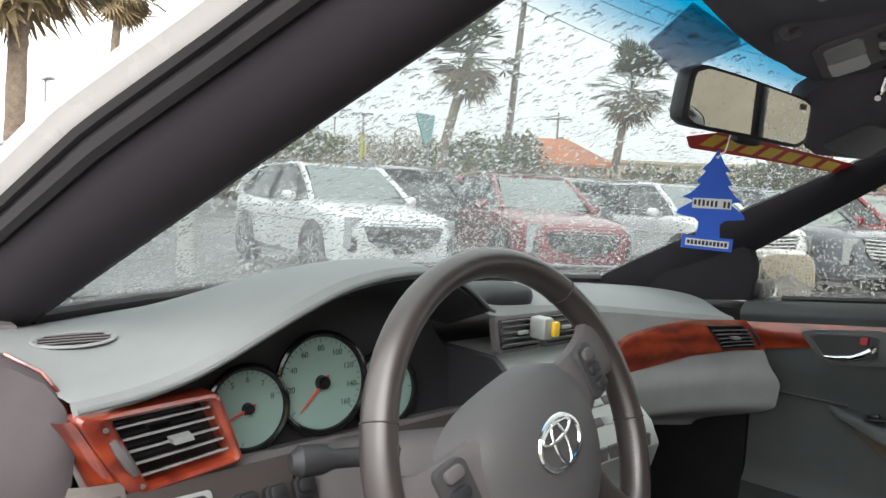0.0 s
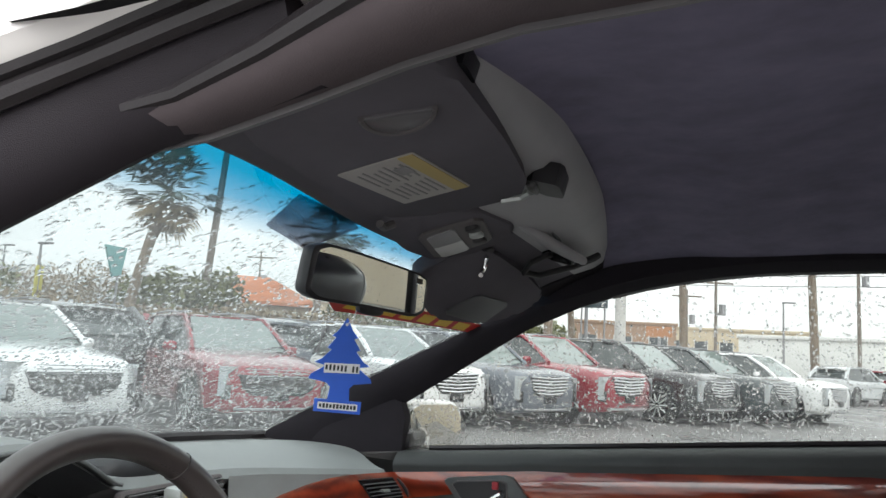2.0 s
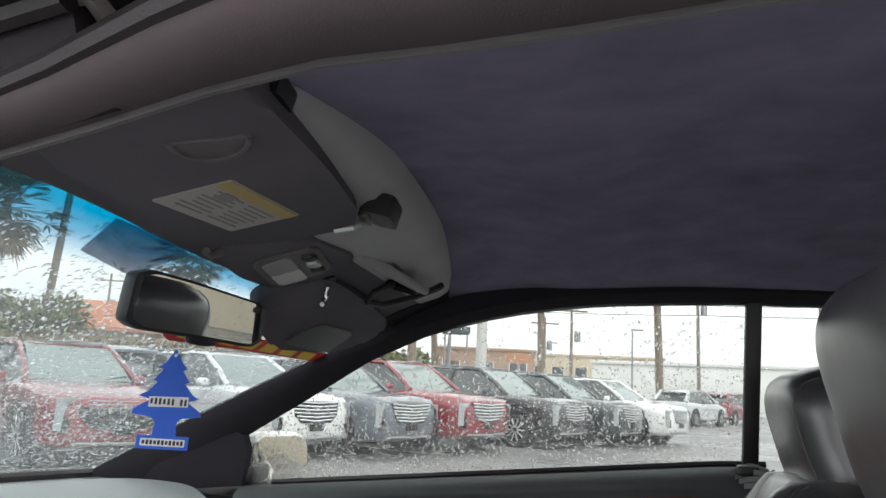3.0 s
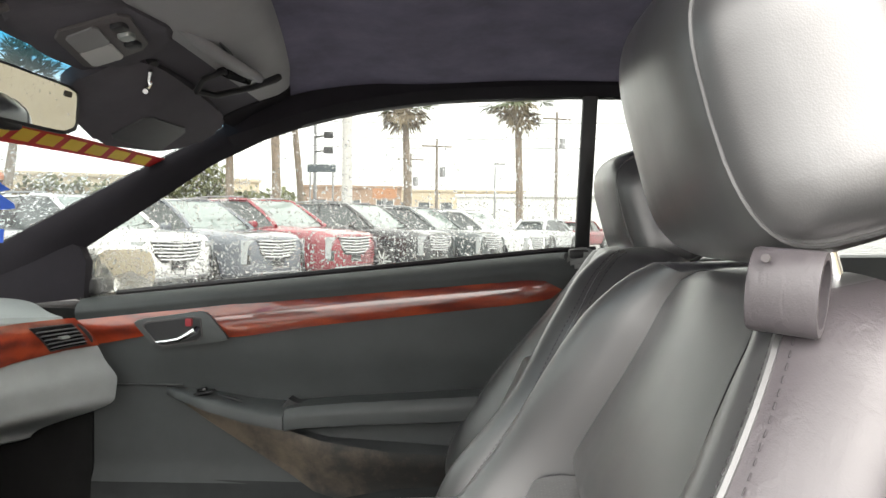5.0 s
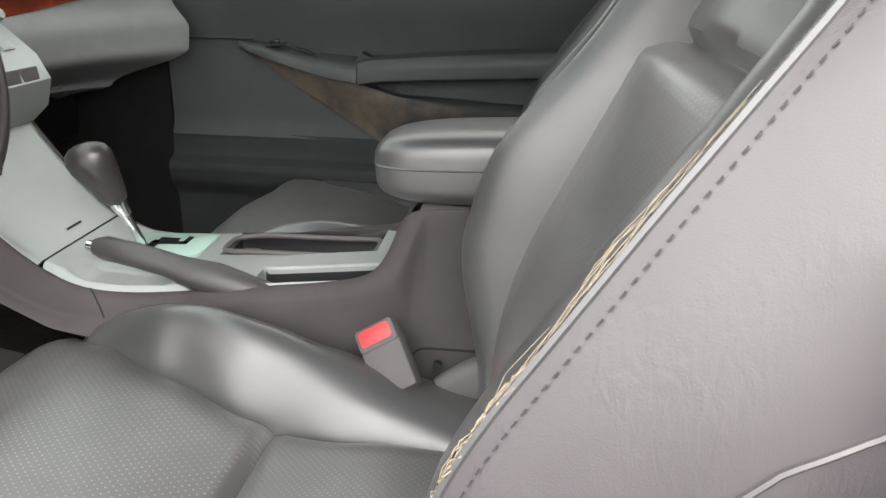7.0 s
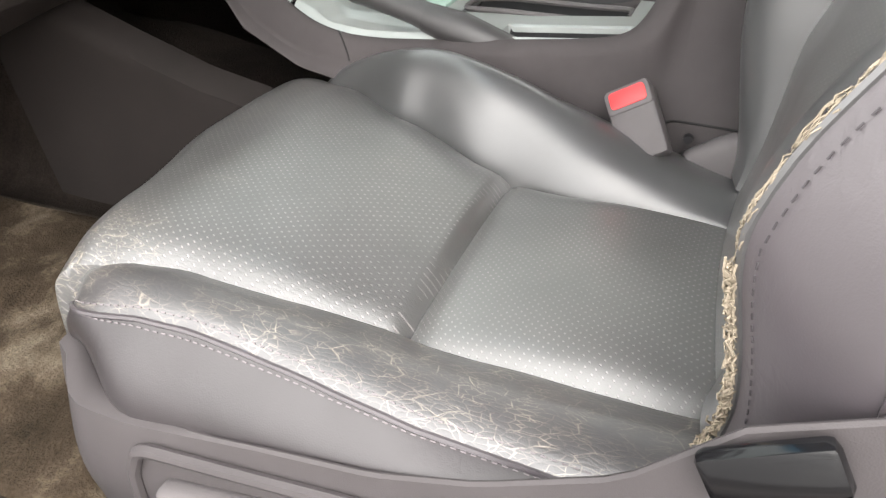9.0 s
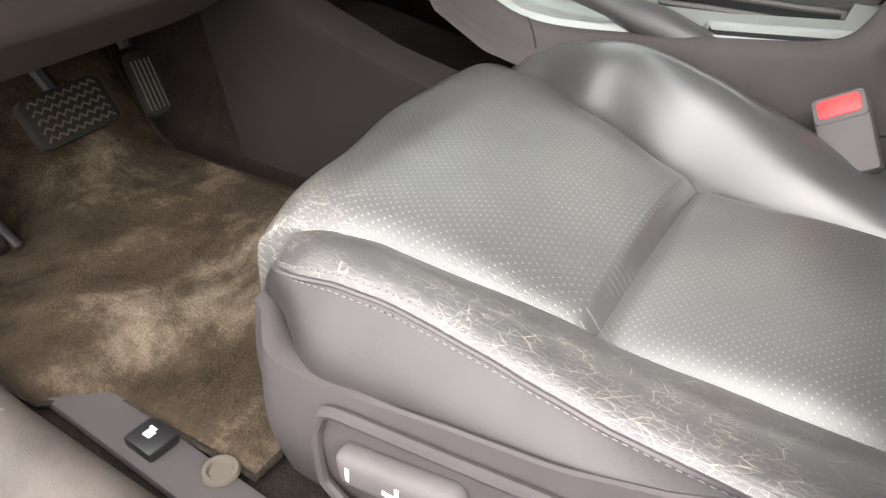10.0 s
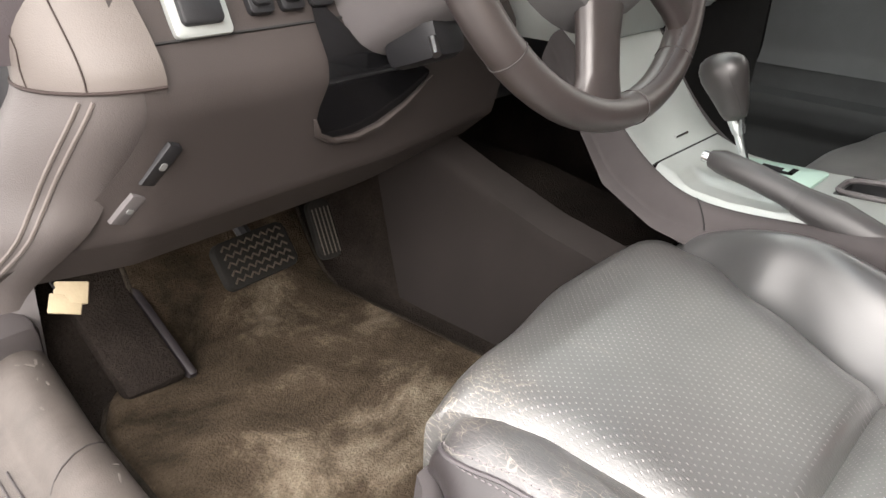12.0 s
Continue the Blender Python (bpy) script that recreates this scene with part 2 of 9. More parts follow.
def pane_material(name, tint, top=None, low=0.0, high=0.0, film=0.0):
    """A thin pane: clear, with a fresnel gloss. top: the colour of a shade band between the heights low and high along -y."""
    m = bpy.data.materials.new(name)
    m.use_nodes = True
    nt = m.node_tree
    nt.nodes.remove(nt.nodes["Principled BSDF"])
    out = nt.nodes["Material Output"]
    t = nt.nodes.new("ShaderNodeBsdfTransparent")
    t.inputs[0].default_value = (*tint, 1)
    g = nt.nodes.new("ShaderNodeBsdfGlossy")
    g.inputs["Roughness"].default_value = 0.02
    fr = nt.nodes.new("ShaderNodeLayerWeight")
    fr.inputs["Blend"].default_value = 0.5
    gloss = math_node(m, "MULTIPLY_ADD", math_node(m, "POWER", fr.outputs["Facing"], 5.0), 0.5, 0.02)
    mixer = nt.nodes.new("ShaderNodeMixShader")
    link(m, gloss, mixer.inputs[0])
    link(m, t.outputs[0], mixer.inputs[1])
    link(m, g.outputs[0], mixer.inputs[2])
    wet = nt.nodes.new("ShaderNodeBsdfTranslucent")
    wet.inputs[0].default_value = (0.92, 0.96, 0.96, 1)
    veil = nt.nodes.new("ShaderNodeMixShader")
    link(m, math_node(m, "MULTIPLY", noise_fac(m, coords(m), 9.0, 5, 0.65), 2 * film), veil.inputs[0])
    link(m, mixer.outputs[0], veil.inputs[1])
    link(m, wet.outputs[0], veil.inputs[2])
    link(m, veil.outputs[0], out.inputs[0])
    if top:
        sep = nt.nodes.new("ShaderNodeSeparateXYZ")
        link(m, coords(m), sep.inputs[0])
        bowed = math_node(m, "MULTIPLY_ADD", math_node(m, "MULTIPLY", sep.outputs[0], sep.outputs[0]), 0.33, sep.outputs[1])
        f = math_node(m, "MULTIPLY_ADD", bowed, 1 / (low - high), -high / (low - high), clamp=True)
        link(m, ramp(m, f, [(0.0, top), (0.4, tuple(0.85 * a + 0.15 * b for a, b in zip(top, tint))), (1.0, tint)]), t.inputs[0])
        link(m, ramp(m, f, [(0.0, top), (1.0, (0.66, 0.70, 0.70))]), wet.inputs[0])
    return m


WINDSHIELD_GLASS = pane_material("windshield_glass", (0.365, 0.405, 0.40), (0.0, 0.13, 0.225), 0.490, 0.405, 0.05)
WINDOW_GLASS = pane_material("window_glass", (0.47, 0.495, 0.475), film=0.035)
WATER = material("rain_water", (1, 1, 1), 0.0)
bsdf(WATER).inputs["Transmission Weight"].default_value = 1.0
bsdf(WATER).inputs["IOR"].default_value = 1.33


# ---- mesh helpers ----
def V(*a):
    return Vector(a)


def lerp(a, b, t):
    return a + (b - a) * t


def smooth01(t):
    t = max(0.0, min(1.0, t))
    return t * t * (3 - 2 * t)


def curve(keys, t):
    """A smooth value between (t, value) keys."""
    if t <= keys[0][0]:
        return keys[0][1]
    for (a, va), (b, vb) in zip(keys, keys[1:]):
        if t <= b:
            return lerp(va, vb, smooth01((t - a) / (b - a)))
    return keys[-1][1]


def line(keys, t):
    """A value on straight lines between (t, value) keys."""
    if t <= keys[0][0]:
        return keys[0][1]
    for (a, va), (b, vb) in zip(keys, keys[1:]):
        if t <= b:
            return lerp(va, vb, (t - a) / (b - a))
    return keys[-1][1]


def part(name, bm, mat, parent=None, label="", sharp=38):
    bmesh.ops.recalc_face_normals(bm, faces=bm.faces)
    lim = radians(sharp)
    for f in bm.faces:
        f.smooth = True
    for e in bm.edges:
        if len(e.link_faces) == 2 and e.calc_face_angle(0) > lim:
            e.smooth = False
    me = bpy.data.meshes.new(name)
    bm.to_mesh(me)
    bm.free()
    me.materials.append(mat)
    ob = new(name, me)
    if parent is not None:
        ob.parent = parent
        if parent.parent is None:
            ob.matrix_parent_inverse = parent.matrix_basis.inverted()
    if label:
        ob["label"] = label
    return ob


def thing(name, at, label, category, group="", kind=""):
    e = new(name)
    e.empty_display_size = 0.05
    e.matrix_basis = Matrix.Translation(at)
    return tagged(e, label, category, group, kind)


def merge(bm, other, m=None):
    if m is not None:
        bmesh.ops.transform(other, matrix=m, verts=other.verts)
    made = {v: bm.verts.new(v.co) for v in other.verts}
    for f in other.faces:
        try:
            bm.faces.new([made[v] for v in f.verts])
        except ValueError:
            pass
    other.free()
    return bm


def add_grid(bm, f, nu, nv, close_u=False, close_v=False):
    """A sheet f(u, v), with u and v from 0 to 1."""
    cols = nu if close_u else nu + 1
    rws = nv if close_v else nv + 1
    vs = [[bm.verts.new(f(i / nu, j / nv)) for i in range(cols)] for j in range(rws)]
    for j in range(nv):
        for i in range(nu):
            a, b = vs[j][i], vs[j][(i + 1) % cols]
            c, d = vs[(j + 1) % rws][(i + 1) % cols], vs[(j + 1) % rws][i]
            bm.faces.new((a, b, c, d))
    return vs


def add_loft(bm, loops, caps=True):
    """A closed skin over loops of points of the same count."""
    vs = [[bm.verts.new(p) for p in loop] for loop in loops]
    n = len(vs[0])
    for a, b in zip(vs, vs[1:]):
        for i in range(n):
            bm.faces.new((a[i], a[(i + 1) % n], b[(i + 1) % n], b[i]))
    if caps:
        bm.faces.new(vs[0])
        bm.faces.new(vs[-1])
    return vs


def add_tube(bm, pts, r, n=10, caps=True, flat=1.0, close=False):
    """A round bar along points; r a number or one for each point."""
    pts = [Vector(p) for p in pts]
    loops = []
    last = None
    for i, p in enumerate(pts):
        if close:
            t = (pts[(i + 1) % len(pts)] - pts[i - 1]).normalized()
        else:
            t = (pts[min(i + 1, len(pts) - 1)] - pts[max(i - 1, 0)]).normalized()
        if last is None:
            ref = V(0, 0, 1) if abs(t.z) < 0.9 else V(0, 1, 0)
            s = t.cross(ref).normalized()
        else:
            s = (last - t * last.dot(t)).normalized()
        last = s
        w = t.cross(s)
        rr = r[i] if isinstance(r, (list, tuple)) else r
        loops.append([p + s * math.cos(k * 2 * math.pi / n) * rr + w * math.sin(k * 2 * math.pi / n) * rr * flat for k in range(n)])
    if close:
        loops.append(loops[0])
        vs = [[bm.verts.new(q) for q in lp] for lp in loops[:-1]]
        m = len(vs)
        for i in range(m):
            for k in range(n):
                bm.faces.new((vs[i][k], vs[i][(k + 1) % n], vs[(i + 1) % m][(k + 1) % n], vs[(i + 1) % m][k]))
        return bm
    add_loft(bm, loops, caps)
    return bm


def box(sx, sy, sz, bevel=0.0, seg=2, taper=1.0):
    bm = bmesh.new()
    bmesh.ops.create_cube(bm, size=1)
    for v in bm.verts:
        k = taper if v.co.z > 0 else 1.0
        v.co = V(v.co.x * sx * k, v.co.y * sy * k, v.co.z * sz)
    if bevel:
        bmesh.ops.bevel(bm, geom=bm.edges[:], offset=bevel, segments=seg, profile=0.5, affect="EDGES")
    return bm


def add_box(bm, centre, size, bevel=0.0, turn=(0, 0, 0), seg=2, taper=1.0):
    return merge(bm, box(*size, bevel, seg, taper), pose(*centre, *turn))


def pillow(w, d, h, nu=20, nv=12, power=0.5, m=None):
    """A rounded, cushion-like block."""
    bm = bmesh.new()

    def s(x, p):
        return math.copysign(abs(x) ** p, x)

    def f(u, v):
        a, b = u * 2 * math.pi, (v - 0.5) * math.pi * 0.998
        ca, sa, cb, sb = math.cos(a), math.sin(a), math.cos(b), math.sin(b)
        return V(w / 2 * s(ca, power) * s(cb, power), d / 2 * s(sa, power) * s(cb, power), h / 2 * s(sb, power))
    add_grid(bm, f, nu, nv, close_u=True)
    bmesh.ops.remove_doubles(bm, verts=bm.verts, dist=1e-4)
    if m is not None:
        bmesh.ops.transform(bm, matrix=m, verts=bm.verts)
    return bm


def add_disc(bm, m, r, thick, n=32, bevel=0.0):
    t = bmesh.new()
    bmesh.ops.create_cone(t, cap_ends=True, segments=n, radius1=r, radius2=r - bevel, depth=thick)
    return merge(bm, t, m)


def add_ring(bm, m, R, r, n=40, k=8, flat=1.0):
    t = bmesh.new()
    add_grid(t, lambda u, v: V((R + r * math.cos(2 * math.pi * v)) * math.cos(2 * math.pi * u), (R + r * math.cos(2 * math.pi * v)) * math.sin(2 * math.pi * u), r * flat * math.sin(2 * math.pi * v)), n, k, True, True)
    return merge(bm, t, m)


def plate(outline, thick, m=None, bevel=0.0):
    """A flat plate from an outline in x and y, thick along z."""
    bm = bmesh.new()
    a = [bm.verts.new((x, y, -thick / 2)) for x, y in outline]
    b = [bm.verts.new((x, y, thick / 2)) for x, y in outline]
    n = len(a)
    bm.faces.new(a[::-1])
    top = bm.faces.new(b)
    for i in range(n):
        bm.faces.new((a[i], a[(i + 1) % n], b[(i + 1) % n], b[i]))
    if bevel:
        bmesh.ops.bevel(bm, geom=[e for e in top.edges], offset=bevel, segments=2, profile=0.5, affect="EDGES")
    if m is not None:
        bmesh.ops.transform(bm, matrix=m, verts=bm.verts)
    return bm


def rounded(w, h, r, k=4):
    out = []
    for cx, cy, a0 in ((w / 2 - r, h / 2 - r, 0), (-w / 2 + r, h / 2 - r, 90), (-w / 2 + r, -h / 2 + r, 180), (w / 2 - r, -h / 2 + r, 270)):
        for i in range(k + 1):
            a = radians(a0 + 90 * i / k)
            out.append((cx + r * math.cos(a), cy + r * math.sin(a)))
    return out


def facing(at, normal, up=(0, 0, 1)):
    """A pose at a place whose z looks along normal and whose y is near up."""
    z = Vector(normal).normalized()
    x = Vector(up).cross(z).normalized()
    y = z.cross(x)
    m = Matrix((x, y, z)).transposed().to_4x4()
    m.translation = Vector(at)
    return m


def text(name, words, size, m, mat, parent, extrude=0.0002):
    c = bpy.data.curves.new(name, "FONT")
    c.body, c.size, c.align_x, c.align_y, c.extrude = words, size, "CENTER", "CENTER", extrude
    tmp = bpy.data.objects.new(name, c)
    scene.collection.objects.link(tmp)
    me = bpy.data.meshes.new_from_object(tmp.evaluated_get(bpy.context.evaluated_depsgraph_get()))
    bpy.data.objects.remove(tmp)
    bm = bmesh.new()
    bm.from_mesh(me)
    bpy.data.meshes.remove(me)
    bmesh.ops.transform(bm, matrix=m, verts=bm.verts)
    return part(name, bm, mat, parent)


def flat_shape(at, normal, ahead=(0, 1, 0)):
    """A pose on a slanted panel, and a way to turn places in the world into its own x and y."""
    m = facing(at, normal, ahead)
    inv = m.inverted()
    return m, lambda *pts: [tuple((inv @ Vector(p)).xy) for p in pts]


def turned(outline):
    """The outline, counter-clockwise."""
    area = sum(a[0] * b[1] - b[0] * a[1] for a, b in zip(outline, outline[1:] + outline[:1]))
    return outline if area > 0 else outline[::-1]


def smooth_loop(pts, rounds=2):
    """Corners cut twice over, so that a panel has rounded corners."""
    for _ in range(rounds):
        out = []
        for a, b in zip(pts, pts[1:] + pts[:1]):
            out += [tuple(lerp(a[k], b[k], 0.12) for k in (0, 1)), tuple(lerp(a[k], b[k], 0.88) for k in (0, 1))]
        pts = out
    return pts


def stitches(bm, pts, length=0.004, gap=0.0035, r=0.0007, lift=(0, 0, 0)):
    """A row of stitches along points."""
    pts = [Vector(p) + Vector(lift) for p in pts]
    t, step = 0.0, length + gap
    for a, b in zip(pts, pts[1:]):
        d = (b - a).length
        w = (b - a).normalized() if d > 0 else V(0, 1, 0)
        while t < d:
            p = a + w * t
            add_tube(bm, [p, p + w * length], r, 4)
            t += step
        t -= d
    return bm


# ---- the car's shell ----
def shell_floor():
    bm = bmesh.new()

    def f(u, v):
        x, y = lerp(-0.82, 0.72, u), lerp(-1.3, 1.32, v)
        z = 0.222
        z += 0.20 * smooth01((0.21 - abs(x)) / 0.10) * (0.6 + 0.4 * smooth01((y - 0.3) / 0.6))
        z += 0.42 * smooth01((y - 0.98) / 0.30)
        return V(x, y, z + 0.003 * noise.noise(V(x * 9, y * 9, 0)))
    add_grid(bm, f, 64, 80)
    add_grid(bm, lambda u, v: V(lerp(-0.74, 0.74, u), 1.30, lerp(0.2, 0.94, v)), 2, 2)
    return tagged(part("floor", bm, CARPET, None), "dark brown car carpet over the floor, tunnel and footwell", "carpet", kind="structure")


shell_floor()

# floor mat, soiled, with a raised edge
mat = thing("floor_mat", (-0.47, 0.7, 0.23), "soiled tan carpet mat in the driver's footwell", "floor mat")
bm = bmesh.new()


def mat_top(u, v):
    y = lerp(0.40, 1.13, v) + 0.02 * math.sin(u * math.pi) * v
    x = lerp(line([(0.4, -0.690), (0.60, -0.694), (0.66, -0.748), (0.9, -0.735), (0.96, -0.70), (0.99, -0.60), (1.2, -0.585)], y), lerp(-0.235, -0.27, v), u)
    e = min(u, 1 - u, v, 1 - v)
    return V(x, y, 0.229 + 0.014 * smooth01(e / 0.03) + 0.010 * noise.noise(V(x * 11, y * 11, 2)) * smooth01(e / 0.08) + 0.42 * smooth01((y - 0.98) / 0.30))


add_grid(bm, mat_top, 40, 56)
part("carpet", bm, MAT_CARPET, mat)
bm = bmesh.new()
edge = [mat_top(u / 20, 0) for u in range(21)] + [mat_top(1, v / 20) for v in range(1, 21)] + [mat_top(1 - u / 20, 1) for u in range(1, 21)] + [mat_top(0, 1 - v / 20) for v in range(1, 20)]
add_tube(bm, [p + V(0, 0, 0.003) for p in edge], 0.004, 6, close=True)
part("binding", bm, carpet("grey_binding", (0.02, 0.018, 0.015), (0.05, 0.042, 0.034), (0.09, 0.078, 0.062)), mat, "grey bound edge")

# moulded side of the tunnel beside the pedals
bm = bmesh.new()


def tunnel_side(u, v):
    y = lerp(0.445, lerp(0.885, 0.985, v), u)
    top = line([(0.44, 0.436), (0.60, 0.464), (0.736, 0.505), (0.90, 0.56), (1.0, 0.60)], y)
    z = lerp(0.215, top, v)
    return V(-0.206 + 0.010 * v + 0.035 * max(0.0, (v - 0.9) / 0.1) ** 2, y, z)


add_grid(bm, tunnel_side, 24, 24)
add_grid(bm, lambda u, v: tunnel_side(u, v) + V(0.006, 0, 0), 24, 24)
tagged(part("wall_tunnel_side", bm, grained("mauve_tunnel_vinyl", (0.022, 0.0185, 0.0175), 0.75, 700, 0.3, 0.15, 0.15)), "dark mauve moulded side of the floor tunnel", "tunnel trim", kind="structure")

# footrest
rest = thing("footrest", (-0.66, 1.05, 0.3), "dark carpeted footrest beside the pedals", "footrest")
bm = bmesh.new()
add_box(bm, (-0.64, 1.06, 0.31), (0.09, 0.30, 0.03), 0.01, (28, 0, 0))
part("pad", bm, CARPET, rest)
bm = bmesh.new()
add_box(bm, (-0.588, 1.06, 0.30), (0.014, 0.30, 0.04), 0.005, (28, 0, 0))
part("edge", bm, RUBBER, rest)

# pedals
brake = thing("brake_pedal", (-0.48, 0.93, 0.40), "black rubber brake pedal with a zigzag tread", "pedal")
BM = pose(-0.478, 0.905, 0.402, 56, 0, 4)
bm = plate(rounded(0.125, 0.070, 0.014), 0.014, BM, 0.003)
part("pad", bm, PEDAL, brake)
bm = bmesh.new()
for row in range(5):
    y = -0.024 + row * 0.012
    pts = [BM @ V(-0.052 + k * 0.0065, y + (0.004 if k % 2 else -0.002), 0.0085) for k in range(17)]
    add_tube(bm, pts, 0.0017, 4)
part("tread", bm, grained("worn_tread", (0.045, 0.034, 0.024), 0.8, 300), brake, "dusty zigzag tread")
bm = bmesh.new()
add_tube(bm, [(-0.475, 0.915, 0.41), (-0.47, 0.99, 0.46), (-0.45, 1.03, 0.62)], 0.011, 8)
part("arm", bm, BLACK, brake)
gas = thing("accelerator_pedal", (-0.335, 0.93, 0.39), "narrow ribbed black accelerator pedal", "pedal")
GM = pose(-0.338, 0.925, 0.392, 62, 0, -8)
part("pad", plate(rounded(0.040, 0.096, 0.014), 0.014, GM, 0.003), PEDAL, gas)
bm = bmesh.new()
for k in range(5):
    add_tube(bm, [GM @ V(-0.014 + 0.007 * k, -0.040, 0.0085), GM @ V(-0.014 + 0.007 * k, 0.034, 0.0085)], 0.0014, 4)
part("rib", bm, grained("worn_rib", (0.035, 0.029, 0.023), 0.8, 300), gas, "worn ribs")
bm = bmesh.new()
add_tube(bm, [(-0.338, 0.955, 0.44), (-0.338, 1.02, 0.55), (-0.33, 1.1, 0.68)], 0.010, 8)
part("arm", bm, BLACK, gas)

# driver's door sill: trim, release button, plug, seal and painted rocker
SILL = [(1.30, -0.735, 0.36), (1.05, -0.752, 0.335), (0.85, -0.772, 0.318), (0.6, -0.785, 0.305), (0.2, -0.79, 0.300), (-0.9, -0.79, 0.300)]


def sill_at(y):
    ks = sorted(SILL)
    return line([(a, b) for a, b, c in ks], y), line([(a, c) for a, b, c in ks], y)


sill = thing("door_sill", (-0.8, 0.3, 0.2), "grey scuffed plastic sill trim of the open door", "door sill", kind="structure")
bm = bmesh.new()
ys = [1.30 - 2.2 * i / 44 for i in range(45)]
prof = [(0.022, -0.085), (0.016, -0.040), (0.010, -0.020), (0.000, -0.008), (-0.014, -0.001), (-0.030, 0.0), (-0.046, -0.005), (-0.058, -0.014), (-0.066, -0.026), (-0.074, -0.032), (-0.110, -0.034), (-0.145, -0.038), (-0.154, -0.06), (0.0, -0.09)]
add_loft(bm, [[V(sill_at(y)[0] + a, y, sill_at(y)[1] + b) for a, b in prof] for y in ys])
part("sill_trim", bm, grained("scuffed_sill_plastic", (0.078, 0.067, 0.061), 0.55, 500, 0.3, 0.30, 0.35, blotch=11), sill)
bm = bmesh.new()
add_loft(bm, [[V(sill_at(y)[0] - 0.163 + 0.012 * math.cos(k * 0.7854), y, sill_at(y)[1] - 0.058 + 0.012 * math.sin(k * 0.7854)) for k in range(8)] for y in ys])
part("seal", bm, RUBBER, sill, "black rubber door seal")
for k in range(5):
    bm = bmesh.new()
    add_tube(bm, [V(sill_at(y)[0] - 0.086 - 0.011 * k, y, sill_at(y)[1] - 0.0325 - 0.0006 * k) for y in ys if y < 0.86], 0.0016, 5)
    part("rib", bm, CON_GREY, sill)
bm = bmesh.new()
add_tube(bm, [V(sill_at(0.80)[0] + a, 0.80 - 0.02 * k / 6 + 0.10 * (a + 0.02), sill_at(0.80)[1] + b + 0.0004) for k, (a, b) in enumerate(((0.008, -0.016), (0.0, -0.008), (-0.014, -0.001), (-0.030, 0.0), (-0.046, -0.005), (-0.058, -0.014), (-0.066, -0.026)))], 0.0009, 5)
part("trim_joint", bm, CON_GREY, sill)
SCUFF = grained("pale_scuff", (0.118, 0.103, 0.093), 0.8, 300, 0.3, 0.3)
srnd = random.Random(8)
for k in range(14):
    bm = bmesh.new()
    y = srnd.choice((0.98, 0.95, 0.90, 0.74, 0.66, 0.58)) + srnd.uniform(-0.03, 0.03)
    a = srnd.uniform(-0.030, 0.004)
    b = line([(-0.030, 0.0), (-0.014, -0.001), (0.0, -0.008), (0.010, -0.020)], a)
    merge(bm, plate(rounded(0.0016 + 0.0018 * srnd.random(), 0.005 + 0.016 * srnd.random(), 0.0007), 0.0004, pose(sill_at(y)[0] + a, y, sill_at(y)[1] + b + 0.0006, 0, 28 * smooth01((a + 0.02) / 0.03), srnd.uniform(-30, 50))))
    part("scuff_mark", bm, SCUFF, sill)
bm = bmesh.new()
prof = [(-0.176, -0.060), (-0.186, -0.064), (-0.204, -0.090), (-0.210, -0.12), (-0.210, -0.22), (-0.10, -0.24), (-0.10, -0.08)]
add_loft(bm, [[V(sill_at(y)[0] + a, y, sill_at(y)[1] + b) for a, b in prof] for y in ys])
part("rocker", bm, BODY_WHITE, sill, "pearl white painted rocker")
bm = bmesh.new()
add_box(bm, (-0.722, 0.46, 0.228), (0.052, 0.42, 0.016), 0.006, (0, 0, -3))
part("lower_trim", bm, SEAT_PLASTIC, sill)
bm = bmesh.new()
add_box(bm, (-0.79, 1.16, 0.28), (0.10, 0.30, 0.16), 0.02)
part("front_filler", bm, CON_GREY, sill)
rel = bmesh.new()
add_box(rel, (-0.716, 0.512, 0.241), (0.036, 0.042, 0.014), 0.004, (0, 0, -3))
button = part("fuel_release", rel, BLACK, sill, "black fuel lid release button")
bm = bmesh.new()
add_box(bm, (-0.716, 0.514, 0.2486), (0.009, 0.010, 0.0006), 0, (0, 0, -3))
add_box(bm, (-0.709, 0.516, 0.2486), (0.003, 0.009, 0.0006), 0, (0, 0, -3))
part("mark", bm, WHITE_PRINT, button, "white pump mark")
bm = bmesh.new()
add_ring(bm, pose(-0.705, 0.43, 0.2375), 0.015, 0.004, 24, 6)
add_disc(bm, pose(-0.705, 0.43, 0.236), 0.012, 0.003, 24)
part("plug", bm, grained("dusty_plug", (0.10, 0.085, 0.07), 0.7), sill, "round dusty screw plug")

# cream tag hanging at the hinge post
tag = thing("paper_tag", (-0.70, 0.99, 0.385), "small cream folded paper tag at the hinge post", "paper tag")
bm = box(0.042, 0.030, 0.008, 0.002)
bmesh.ops.transform(bm, matrix=pose(-0.700, 1.0, 0.392, 52, 8, -30), verts=bm.verts)
add_box(bm, (-0.712, 0.995, 0.382), (0.040, 0.026, 0.006), 0.001, (50, 12, -30))
part("paper", bm, grained("cream_paper", (0.40, 0.33, 0.22), 0.85, 300), tag)
bm = bmesh.new()
add_tube(bm, [(-0.715, 1.01, 0.40), (-0.725, 1.02, 0.43), (-0.73, 1.03, 0.47)], 0.0015, 5)
part("cord", bm, BLACK, tag)

